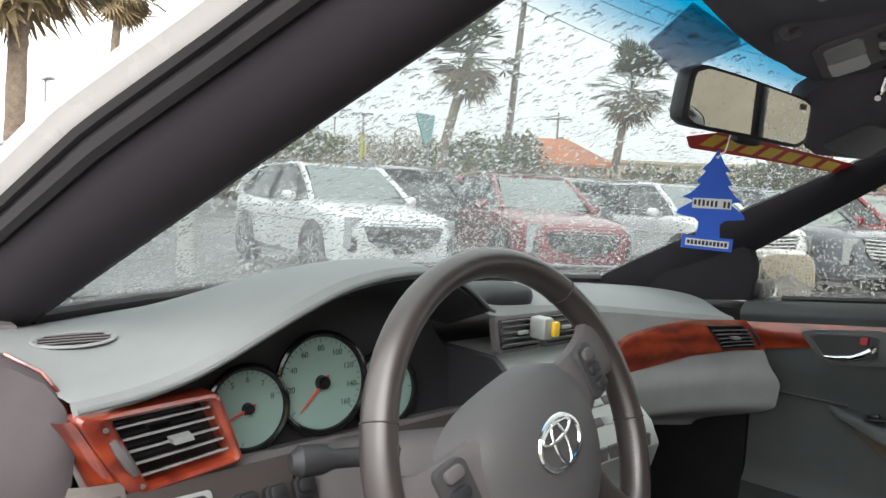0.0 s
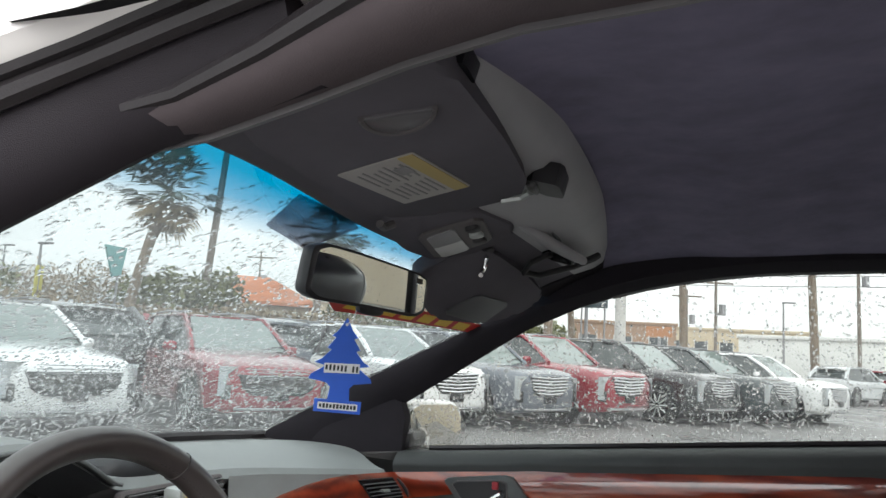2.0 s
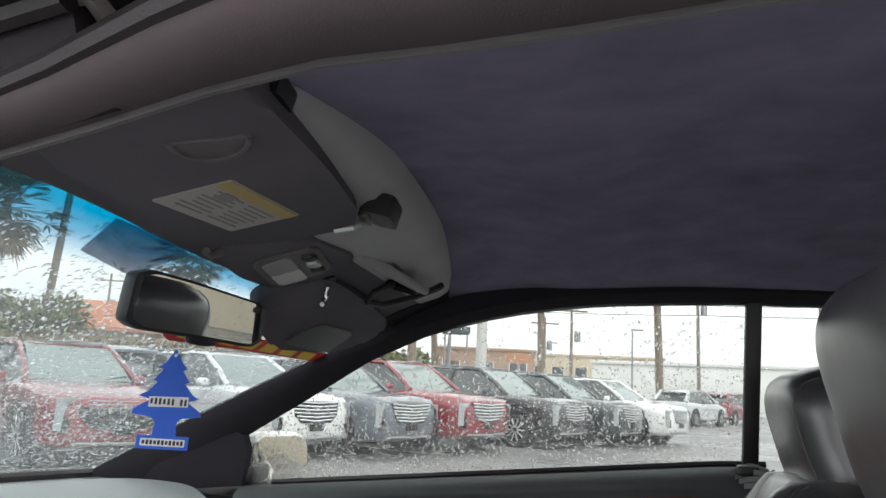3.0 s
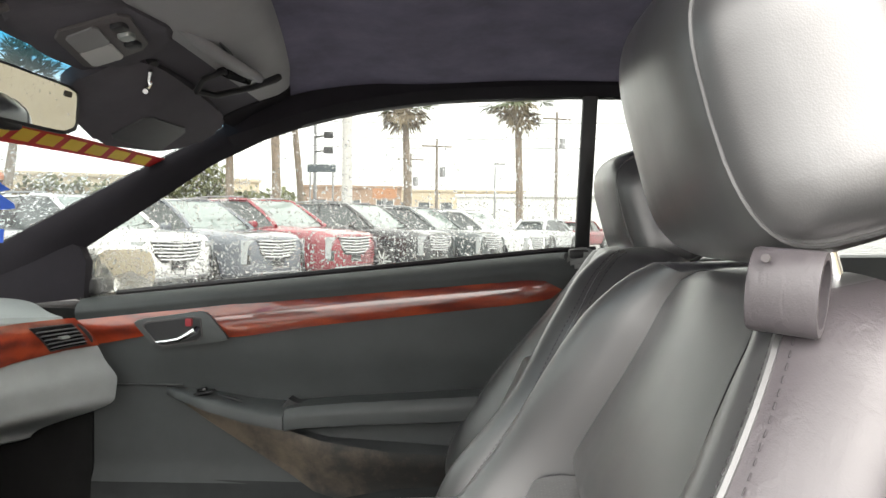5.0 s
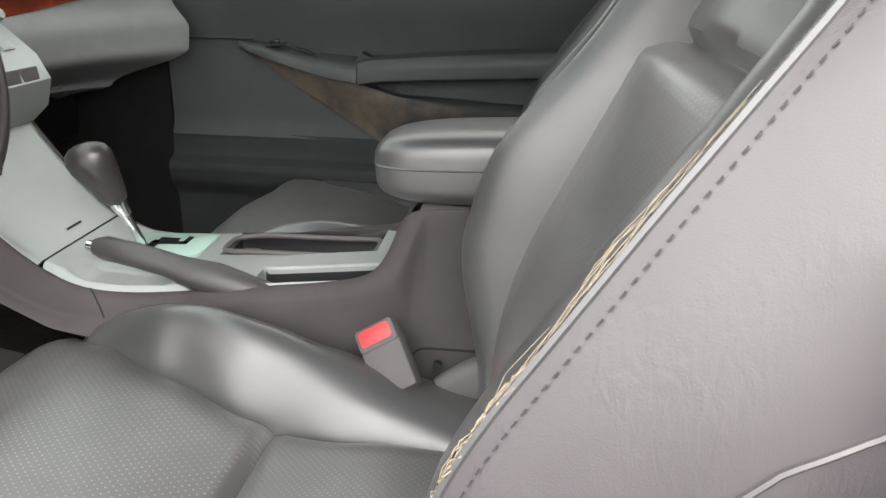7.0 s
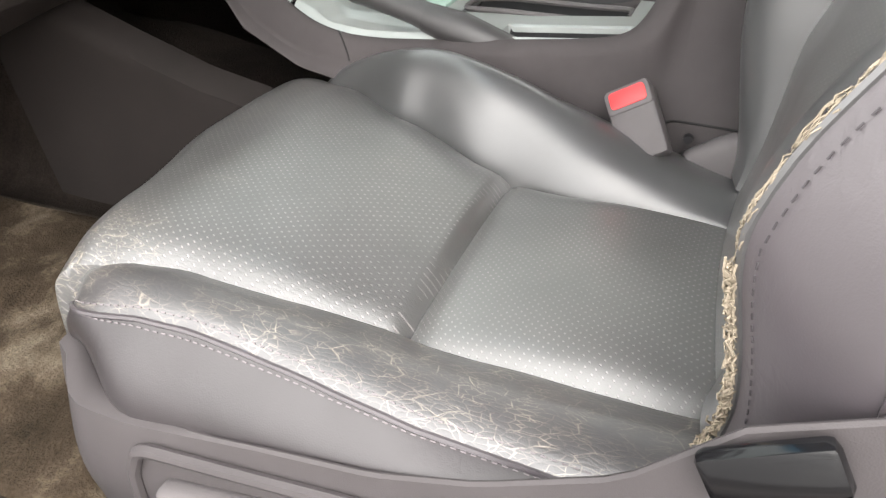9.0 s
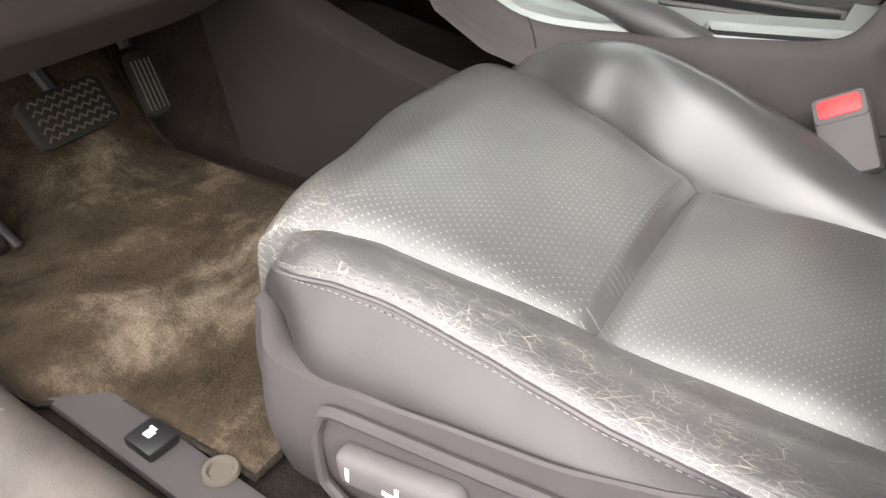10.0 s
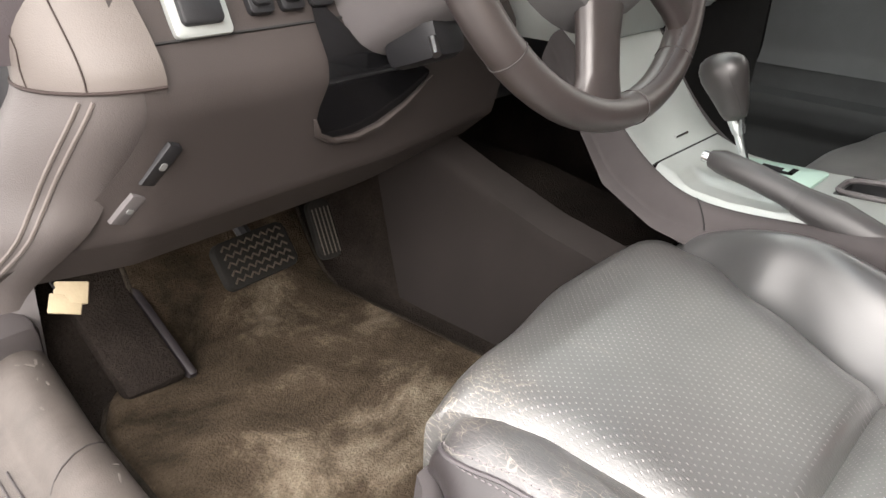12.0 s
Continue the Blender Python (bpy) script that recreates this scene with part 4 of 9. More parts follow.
add_grid(bm, swoosh, 40, 12)
tan = grained("scuffed_tan_grey", (0.060, 0.055, 0.050), 0.5, 500, 0.3, 0.25, blotch=5)
rub = ramp(tan, math_node(tan, "ADD", noise_fac(tan, coords(tan), 16.0, 5, 0.7), math_node(tan, "MULTIPLY", (lambda s: (link(tan, coords(tan), s.inputs[0]), s.outputs[1])[1])(tan.node_tree.nodes.new("ShaderNodeSeparateXYZ")), 0.9)), [(0.50, (0.045, 0.043, 0.041)), (0.86, (0.16, 0.128, 0.098))])
link(tan, rub, bsdf(tan).inputs["Base Color"])
part("armrest_base", bm, tan, armrest, "dark sweep, rubbed tan towards the front")
bm = bmesh.new()
add_grid(bm, lambda u, v: V(0.630 + 0.012 * v - 0.004, lerp(0.22, -0.42, u), lerp(line([(-0.42, 0.64), (0.143, 0.668), (0.22, 0.690)], lerp(0.22, -0.42, u)), line([(-0.42, 0.735), (0.22, 0.690)], lerp(0.22, -0.42, u)), v)), 16, 3)
part("pocket_wall", bm, DOOR_VINYL, armrest)
bm = bmesh.new()
add_box(bm, (0.606, 0.400, 0.7625), (0.026, 0.040, 0.004), 0.0015, (-8, 0, 0))
part("switch_plate", bm, BLACK, armrest)
bm = bmesh.new()
add_box(bm, (0.604, 0.404, 0.7675), (0.013, 0.020, 0.008), 0.002, (-14, 0, 0))
part("window_switch", bm, GLOSS_BLACK, armrest, "black window switch")
bm = bmesh.new()
add_tube(bm, [(0.608, 0.372, 0.7590), (0.600, 0.355, 0.7560), (0.598, 0.330, 0.7500), (0.602, 0.318, 0.7465)], [0.002, 0.005, 0.005, 0.003], 8, flat=0.7)
part("grip_slot", bm, BLACK, armrest)
bm = bmesh.new()
add_loft(bm, [[V(x, 0.236, 0.734), V(x, 0.222, 0.752), V(x, 0.206, 0.744), V(x, 0.10, 0.744), V(x, 0.10, 0.738)] for x in (0.604, 0.640)])
part("pull_cup", bm, BLACK, armrest, "black pull cup end")
bm = bmesh.new()
add_tube(bm, [V(door_x(y, 0.768) + 0.0025, y, 0.768) for y in (0.46, 0.50, 0.55, 0.60, 0.652)], 0.0028, 6)
part("panel_seam", bm, BLACK, door)
# sail panel, belt seal
bm = bmesh.new()
add_loft(bm, [[V(x, 0.95, 0.92), V(x, 0.678, 0.953), V(x, 0.672, 1.030), V(x, 0.684, 1.062), V(x, 0.73, 1.080), V(x, 0.90, 0.98)] for x in (0.640, 0.668)])
part("sail_panel", bm, PILLAR, door, "black mirror sail panel")
bm = bmesh.new()
add_tube(bm, [V(0.675, lerp(-0.42, 0.62, i / 12), belt(lerp(-0.42, 0.62, i / 12)) + 0.006) for i in range(13)], 0.007, 6)
part("belt_seal", bm, RUBBER, door, "rubber window seal")


def PW(u, v):
    """The passenger window: u from the front to the rear, v upwards."""
    y = lerp(0.70, -0.385, u)
    b = V(0.676, y, belt(y) - 0.005)
    top_z = line([(-0.5, 1.386), (-0.345, 1.384), (-0.09, 1.374), (0.07, 1.352), (0.18, 1.326), (0.26, 1.300), (0.38, 1.240), (0.52, 1.16), (0.70, 1.05)], y)
    a = V(lerp(0.676, 0.60, (top_z - 1.0) / 0.4), y, top_z + 0.012)
    return b.lerp(a, v)


win = thing("window_passenger", (0.65, 0.15, 1.0), "closed rain-spotted passenger door window", "car window", kind="structure")
bm = bmesh.new()
add_grid(bm, PW, 30, 10)
pane = part("pane", bm, WINDOW_GLASS, win)
pane.visible_shadow = False
bm = bmesh.new()
add_box(bm, (0.637, -0.392, 1.225), (0.020, 0.030, 0.37), 0.004, (1, -10, 0))
part("divider", bm, BLACK, win, "black bar between the windows")


def QW(u, v):
    y = lerp(-0.40, -1.25, u)
    top_z = line([(-1.25, 1.10), (-1.0, 1.30), (-0.8, 1.375), (-0.4, 1.395)], y)
    return V(0.676, y, 1.06).lerp(V(0.60, y, top_z), v)


qwin = thing("window_quarter", (0.65, -0.8, 1.06), "rear quarter window of the passenger side", "car window", kind="structure")
bm = bmesh.new()
add_grid(bm, QW, 16, 8)
pane = part("pane", bm, WINDOW_GLASS, qwin)
pane.visible_shadow = False

# outside mirror
mir = thing("door_mirror", (0.80, 0.66, 0.95), "pearl white passenger door mirror", "door mirror")
MM = facing((0.800, 0.672, 1.003), (-0.42, -0.9, 0.08))
bm = pillow(0.20, 0.125, 0.10, 24, 14, 0.45, MM @ pose(0, 0, -0.038))
part("housing", bm, BODY_WHITE, mir)
bm = plate(rounded(0.166, 0.098, 0.03, 6), 0.006, MM @ pose(0, 0, 0.0145), 0.002)
part("glass", bm, material("mirror_silver", (0.86, 0.87, 0.87), 0.01, 1.0), mir, "mirror glass")
bm = bmesh.new()
add_box(bm, (0.71, 0.69, 0.975), (0.10, 0.05, 0.04), 0.012)
part("foot", bm, BLACK, mir)

# belt gathered at the foot of the divider
beltg = thing("seat_belt", (0.60, -0.38, 1.05), "dark grey folded seat belt beside the passenger headrest", "seat belt")
bm = bmesh.new()
for k in range(4):
    add_grid(bm, lambda u, v: V(0.600 - 0.010 * k + 0.010 * math.sin(5 * u + k), -0.345 - 0.075 * u - 0.006 * k, 1.050 + 0.016 * math.sin(math.pi * u) * (1 - 0.22 * k) + 0.010 * v - 0.006 * k), 12, 2)
part("webbing", bm, grained("belt_webbing", (0.20, 0.20, 0.20), 0.7, 600), beltg)
bm = bmesh.new()
add_box(bm, (0.605, -0.375, 1.062), (0.03, 0.04, 0.02), 0.006)
part("guide", bm, BLACK, beltg)


# ---- dashboard ----
LIP_Z = [(-0.76, 0.904), (-0.702, 0.911), (-0.643, 0.922), (-0.592, 0.941), (-0.551, 0.967), (-0.507, 0.994), (-0.46, 1.019), (-0.415, 1.034), (-0.325, 1.045), (-0.25, 1.036), (-0.165, 0.990), (-0.12, 0.968), (0.0, 0.962), (0.2, 0.952), (0.35, 0.938), (0.5, 0.925), (0.64, 0.918)]
LIP_Y = [(-0.76, 0.775), (-0.60, 0.752), (-0.48, 0.722), (-0.325, 0.71), (-0.165, 0.735), (-0.1, 0.775), (0.15, 0.765), (0.3, 0.725), (0.45, 0.675), (0.55, 0.618), (0.64, 0.58)]


def dash_lip(x):
    near = (-0.036, -0.018, 0.0, 0.018, 0.036)
    return V(x, sum(line(LIP_Y, x + d) for d in near) / 5, sum(line(LIP_Z, x + d) for d in near) / 5)


def dash_top(x, t):
    a = dash_lip(x)
    s = x / 0.70
    b = WS(max(-1, min(1, s)), -0.02)
    b = V(x, b.y + 0.02, b.z - 0.006)
    z = lerp(a.z, b.z, smooth01(t)) + (0.022 * math.sin(math.pi * min(1, t * 1.15)) if t < 0.87 else 0)
    return V(x, lerp(a.y, b.y, t), z)


dash = thing("dashboard", (0, 0.9, 0.5), "grey vinyl dashboard with a dark gauge hood and wood trim", "dashboard")
bm = bmesh.new()
def pad_end(v):
    return lerp(0.516, 0.63, smooth01(v * 2.2))


def pad_start(v):
    return lerp(-0.730, -0.775, smooth01(v * 3.0))


add_grid(bm, lambda u, v: dash_top(lerp(pad_start(v), pad_end(v), u), v) if v > 0 else dash_lip(lerp(-0.730, 0.516, u)) + V(0, 0.006, -0.012), 90, 26)
part("top_pad", bm, DASH_TOP, dash, "grey padded top")

# hood over the gauges
bm = bmesh.new()


def hood(u, v):
    x = lerp(-0.70, -0.118, u)
    a = dash_lip(x) + V(0, -0.001, -0.004)
    k = 0.92
    b = V(-0.355 + (x + 0.355) * k, 0.84, 0.80 + (a.z - 0.80) * 0.80)
    return a.lerp(b, v)


add_grid(bm, hood, 40, 8)
part("gauge_hood", bm, DASH_DARK, dash, "black inside of the gauge hood")
bm = bmesh.new()
add_tube(bm, [dash_lip(lerp(-0.728, -0.112, i / 48)) + V(0, -0.001, -0.004) for i in range(49)], 0.0032, 8)
# mid grey paints the shading where the pale pad rolls into the hood
part("hood_lip", bm, grained("shaded_lip_vinyl", (0.13, 0.14, 0.142), 0.6, 700, 0.35, 0.1), dash, "rolled hood lip")

cluster = part("instrument_panel", plate([(-0.235, -0.075), (0.235, -0.075), (0.235, 0.02), (0.17, 0.10), (0.06, 0.145), (-0.06, 0.145), (-0.17, 0.10), (-0.235, 0.02)], 0.01, facing((-0.36, 0.845, 0.865), (0, -1, 0.12))), DASH_DARK, dash, "black instrument panel")
# dial green is dimmed in its colour to stand for the hood's shadow
DIAL = material("shaded_green_dial", (0.21, 0.31, 0.28), 0.5)
INK = material("dial_ink", (0.02, 0.03, 0.03), 0.6)
NEEDLE = material("red_needle", (0.55, 0.04, 0.03), 0.5)


def gauge(c, r, numbers, needle, start=220, end=-40, numsize=0.011):
    g = facing(c, (-0.12, -1, 0.16))
    bm = bmesh.new()
    add_disc(bm, g, r, 0.004, 48)
    dial = part("dial", bm, DIAL, cluster, "pale green dial")
    bm = bmesh.new()
    add_ring(bm, g @ pose(0, 0, 0.004), r + 0.004, 0.005, 48, 8)
    part("dial_ring", bm, GLOSS_BLACK, cluster, "black dial ring")
    n = len(numbers)
    for i, w in enumerate(numbers):
        a = radians(lerp(start, end, i / (n - 1)))
        if w:
            text("numeral", w, numsize, g @ pose(0.74 * r * math.cos(a), 0.74 * r * math.sin(a), 0.0026), INK, dial)
    bm = bmesh.new()
    for i in range(4 * (n - 1) + 1):
        a = radians(lerp(start, end, i / (4 * (n - 1))))
        k = 0.90 if i % 4 else 0.86
        p, q = V(k * r * math.cos(a), k * r * math.sin(a), 0.0024), V(0.96 * r * math.cos(a), 0.96 * r * math.sin(a), 0.0024)
        add_tube(bm, [g @ p, g @ q], 0.0005, 4)
    part("scale", bm, INK, dial)
    bm = bmesh.new()
    a = radians(needle)
    add_tube(bm, [g @ V(-0.2 * r * math.cos(a), -0.2 * r * math.sin(a), 0.006), g @ V(0.82 * r * math.cos(a), 0.82 * r * math.sin(a), 0.006)], [0.0022, 0.0008], 5)
    part("needle", bm, NEEDLE, dial, "red needle")
    bm = bmesh.new()
    add_disc(bm, g @ pose(0, 0, 0.006), r * 0.17, 0.010, 24, 0.002)
    part("needle_cap", bm, GLOSS_BLACK, dial)


gauge((-0.391, 0.826, 0.877), 0.063, ["", "20", "40", "60", "80", "100", "120", "140", "160"], 226)
gauge((-0.503, 0.828, 0.858), 0.049, ["", "", "", "", "5", "6", "7", "8"], 205, 260, 20)
gauge((-0.278, 0.826, 0.852), 0.050, ["", "", ""], 120, 180, 0)

bm = bmesh.new()
add_loft(bm, [[V(x, 0.772, 0.800), V(x, 0.79, 0.812), V(x, 0.835, 0.80), V(x, 0.835, 0.78)] for x in (-0.56, -0.40, -0.13)])
part("cluster_sill", bm, TRIM_GREY, dash, "grey ledge below the dials")

# driver's side vent in its wood frame, wrapping round the dash end
def quad(c, u, v, y):
    """A place on the slanted quad of (x, z) corners c at depth y; v runs downwards."""
    (ax, az), (bx, bz), (cx_, cz), (dx, dz) = c
    return V(lerp(lerp(ax, bx, u), lerp(dx, cx_, u), v), y, lerp(lerp(az, bz, u), lerp(dz, cz, u), v))


FRAME = ((-0.736, 0.899), (-0.577, 0.906), (-0.541, 0.817), (-0.676, 0.803))
HOLE = ((-0.696, 0.891), (-0.590, 0.897), (-0.556, 0.826), (-0.656, 0.815))
bm = bmesh.new()
sq = [(x + 0.5, 0.5 - y) for x, y in rounded(1, 1, 0.09, 4)]
sh = [(x + 0.5, 0.5 - y) for x, y in rounded(1, 1, 0.05, 4)]


def mid_ring(k, y):
    return [quad(FRAME, u, v, y).lerp(quad(HOLE, p, q, y), k) for (u, v), (p, q) in zip(sq, sh)]


rings = [[quad(FRAME, u, v, 0.792) for u, v in sq], [quad(FRAME, u, v, 0.770) for u, v in sq], mid_ring(0.12, 0.763), mid_ring(0.5, 0.760), mid_ring(0.88, 0.763), mid_ring(1.0, 0.768), mid_ring(1.0, 0.795)]
add_loft(bm, rings, caps=False)
vent = part("side_vent", bm, WOOD, dash, "side vent framed in red wood")
bm = bmesh.new()
bm.faces.new([bm.verts.new(quad(HOLE, u, v, 0.796)) for u, v in sq])
part("vent_back", bm, GLOSS_BLACK, vent)
SLAT = grained("vent_slat", (0.26, 0.26, 0.27), 0.3)
for k in range(5):
    v = 0.13 + 0.185 * k
    bm = bmesh.new()
    add_loft(bm, [[quad(HOLE, u, v, 0.769) + V(0, 0, 0.0012), quad(HOLE, u, v, 0.769) - V(0, 0, 0.0012), quad(HOLE, u, v, 0.774) + V(0, 0, -0.0012), quad(HOLE, u, v, 0.774) + V(0, 0, 0.0002)] for u in (0.005, 0.5, 0.995)])
    part("slat", bm, SLAT, vent)
bm = bmesh.new()
add_loft(bm, [[quad(HOLE, u, v, 0.760) for u, v in ((0.44, e), (0.66, e), (0.66, f), (0.44, f))] for e, f in ((0.44, 0.53),)] + [[quad(HOLE, u, v, 0.772) for u, v in ((0.43, 0.43), (0.67, 0.43), (0.67, 0.54), (0.43, 0.54))]])
part("slider", bm, SILVER, vent, "silver slider")
bm = bmesh.new()
add_tube(bm, [quad(FRAME, 0.135, 0.30, 0.760), quad(FRAME, 0.138, 0.42, 0.757), quad(FRAME, 0.142, 0.60, 0.757), quad(FRAME, 0.145, 0.72, 0.760)], [0.004, 0.006, 0.006, 0.004], 8)
part("thumbwheel", bm, TRIM_GREY, vent, "grey thumbwheel")
for v in (0.17, 0.88):
    bm = bmesh.new()
    add_disc(bm, facing(quad(FRAME, 0.14, v, 0.761), (0, -1, 0)), 0.0028, 0.003, 12)
    part("mark", bm, TRIM_GREY, vent)
bm = bmesh.new()


def wrap(u, v):
    p = quad(FRAME, 0.0, lerp(0.02, 1.0, v), 0.772)
    k = u * math.pi / 2
    return p + V(-0.013 * math.sin(k) - 0.006 * v * u, 0.034 * (1 - math.cos(k)) - 0.004 * (1 - u), -0.008 * u - 0.03 * v * v * u)


add_grid(bm, wrap, 8, 12)
part("wood_edge", bm, WOOD, dash, "red wood edge wrapping round the dash end")

# oval demister sunk into the pad
oc = dash_top(-0.684, 0.43)
od = (dash_top(-0.645, 0.36) - dash_top(-0.717, 0.50)).normalized()
on = (dash_top(-0.65, 0.43) - oc).cross(dash_top(-0.684, 0.53) - oc).normalized()
OV = facing(oc + on * 0.0015, on, on.cross(od))
bm = bmesh.new()
t = bmesh.new()
add_grid(t, lambda u, v: V((0.044 + 0.004 * math.cos(6.2832 * v)) * math.cos(6.2832 * u), (0.027 + 0.004 * math.cos(6.2832 * v)) * math.sin(6.2832 * u), 0.0018 * math.sin(6.2832 * v)), 40, 8, True, True)
merge(bm, t, OV)
dem = part("demister", bm, DASH_TOP, dash, "oval demister grille")
bm = plate([(0.043 * math.cos(a * 0.19635), 0.026 * math.sin(a * 0.19635)) for a in range(32)], 0.001, OV)
part("grille_back", bm, GLOSS_BLACK, dem)
for k in range(4):
    y = -0.015 + 0.010 * k
    w = 0.042 * math.sqrt(max(0.05, 1 - (y / 0.027) ** 2))
    bm = bmesh.new()
    add_tube(bm, [OV @ V(-w, y - 0.003, 0.0012), OV @ V(0, y, 0.0016), OV @ V(w, y + 0.003, 0.0012)], 0.0011, 5)
    part("slat", bm, TRIM_GREY, dem)

# end cap of the dash, cracked, with a dark upper corner
bm = bmesh.new()


def cap(u, v):
    z = lerp(0.50, 0.825, v)
    a = u * math.pi * 0.70
    R = 0.10
    fore = curve([(0.5, 0.80), (0.60, 0.735), (0.72, 0.700), (0.83, 0.765)], z)
    in_x = line([(0.5, 0.120), (0.53, 0.100), (0.56, 0.080), (0.62, 0.038), (0.67, 0.010), (0.71, -0.014), (0.72, -0.016)], z)
    return V(-0.698 - in_x - R * math.sin(a) * 0.95 * (1 - 0.3 * smooth01((0.715 - z) / 0.215)), fore + R * 0.9 * (1 - math.cos(a)), z)


seam_v = (0.717 - 0.5) / 0.325
add_grid(bm, lambda u, v: cap(u, lerp(seam_v, 1.0, v)), 16, 12)
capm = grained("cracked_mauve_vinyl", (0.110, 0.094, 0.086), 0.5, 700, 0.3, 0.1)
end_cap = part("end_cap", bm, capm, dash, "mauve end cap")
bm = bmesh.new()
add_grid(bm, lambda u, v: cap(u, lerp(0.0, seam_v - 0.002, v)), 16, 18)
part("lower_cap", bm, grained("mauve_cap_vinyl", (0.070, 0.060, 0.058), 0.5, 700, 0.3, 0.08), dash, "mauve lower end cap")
bm = bmesh.new()
add_tube(bm, [cap(i / 14, (0.718 - 0.5) / 0.325) + V(-0.001, -0.001, 0) for i in range(15)], 0.0018, 6)
add_tube(bm, [cap(0.33, lerp(0.67, 0.97, i / 12)) + V(-0.0005, -0.0005, 0) for i in range(13)], 0.0009, 5)
add_tube(bm, [cap(0.62 + 0.02 * math.sin(i), lerp(0.67, 0.97, i / 12)) + V(-0.0005, 0, 0) for i in range(13)], 0.0007, 5)
part("seam", bm, material("dark_gap", (0.03, 0.02, 0.018), 0.9), end_cap, "dark seam and cracks")
for q in (0.30, 0.36):
    bm = bmesh.new()
    add_tube(bm, [cap(q, lerp(0.04, seam_v - 0.02, i / 16)) + V(-0.0005, 0, 0) for i in range(17)], 0.0022, 6)
    part("flute", bm, capm, end_cap)
bm = bmesh.new()


def corner_top(u):
    keys = [(0.0, (-0.724, 0.890)), (0.25, (-0.733, 0.918)), (0.5, (-0.749, 0.942)), (0.75, (-0.778, 0.960)), (1.0, (-0.850, 0.972))]
    return line([(a, p[0]) for a, p in keys], u), line([(a, p[1]) for a, p in keys], u)


def corner(u, v):
    x, z = corner_top(u)
    if v < 0.6:
        k = v / 0.6
        return V(lerp(lerp(-0.742, -0.87, u), x, smooth01(k)), 0.790 - 0.012 * math.sin(math.pi * k) + 0.06 * u * u, lerp(0.735, z - 0.008, k))
    k = (v - 0.6) / 0.4
    return V(x - 0.006 * k, 0.790 + 0.06 * u * u + 0.16 * k, z - 0.008 * (1 - min(1, 6 * k)) - 0.02 * k)


add_grid(bm, corner, 18, 24)
part("corner_pad", bm, grained("dark_mauve_pad", (0.062, 0.052, 0.057), 0.5, 700, 0.3, 0.15), dash, "dark mauve corner pad")
bm = bmesh.new()
add_tube(bm, [corner(k / 16, 0.64) + V(0.002, 0.0, 0.0005) for k in range(13)], 0.0026, 6)
part("wood_bead", bm, WOOD, dash, "thin red wood edge")

# driver's knee panel
bm = bmesh.new()


def knee(u, v):
    x = lerp(-0.705 - 0.135 * smooth01((0.66 - v) / 0.5), -0.15, u)
    yb = line([(-0.80, 0.735), (-0.705, 0.705), (-0.4, 0.715), (-0.15, 0.72)], x)
    keys_y = [(0.0, 0.105), (0.05, 0.085), (0.35, 0.03), (0.62, -0.008), (0.68, -0.004), (1.0, 0.055)]
    keys_z = [(0.0, 0.515), (0.05, 0.512), (0.35, 0.565), (0.62, 0.692), (0.68, 0.715), (1.0, 0.812)]
    lift = 0.025 * smooth01((x + 0.40) / 0.25) * (1 - v)
    return V(x, yb + line(keys_y, v), line(keys_z, v) + lift)


add_grid(bm, knee, 40, 40)
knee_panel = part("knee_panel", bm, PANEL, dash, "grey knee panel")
bm = bmesh.new()
add_tube(bm, [knee(i / 20, 0.80) + V(0, -0.001, 0) for i in range(20)], 0.0016, 5)
part("seam", bm, material("dark_groove", (0.02, 0.02, 0.02), 0.9), knee_panel)
# release levers, switches, coin tray
for (u, v, s) in ((0.060, 0.52, 0.82), (0.062, 0.43, 0.60)):
    p = knee(u, v)
    m = facing(p + V(0, -0.001, 0), (0, -0.88, -0.42)) @ pose(0, 0, 0, 0, 0, -24)
    lv = part("release_lever", plate([(-0.010, -0.030 * s), (0.006, -0.030 * s), (0.014, 0.026 * s), (0.010, 0.030 * s), (-0.003, 0.030 * s)], 0.006, m, 0.0015), BLACK if s > 0.7 else TRIM_GREY, knee_panel, "black release lever" if s > 0.7 else "grey release lever")
    part("mark", plate(rounded(0.007, 0.010 * s, 0.002), 0.001, m @ pose(0.002, 0, 0.004)), material("grey_mark", (0.2, 0.2, 0.2), 0.7), lv)
for k, (x, w) in enumerate(((-0.625, 0.062), (-0.553, 0.030), (-0.513, 0.030), (-0.473, 0.030))):
    p = knee((x + 0.705) / 0.555, 0.87)
    m = facing(p + V(0, -0.004, 0.004), (0, -0.9, 0.42))
    sw = part("switch", plate(rounded(w, 0.055 if k == 0 else 0.026, 0.006), 0.008, m, 0.002), SILVER if k == 0 else BLACK, knee_panel, "mirror switch in a silver frame" if k == 0 else "black dash switch")
    part("switch_cap", plate(rounded(w * 0.72, 0.040 if k == 0 else 0.018, 0.006), 0.012, m @ pose(0, 0.003, 0.004), 0.003), BLACK, sw)
bm = bmesh.new()
tray_l = [(0.455, 0.47), (0.50, 0.39), (0.56, 0.375), (0.80, 0.385), (0.93, 0.40)]
tray_r = [(0.455, 0.52), (0.47, 0.57), (0.52, 0.64), (0.58, 0.69), (0.62, 0.63), (0.66, 0.55), (0.74, 0.47), (0.84, 0.425), (0.93, 0.404)]
add_grid(bm, lambda u, v: (lambda q: knee(lerp(line(tray_l, q), line(tray_r, q), u), q) + V(0, -0.004, 0))(lerp(0.455, 0.93, v)), 16, 40)
tray = part("coin_tray", bm, GLOSS_BLACK, knee_panel, "dark coin tray beside the column")
bm = bmesh.new()
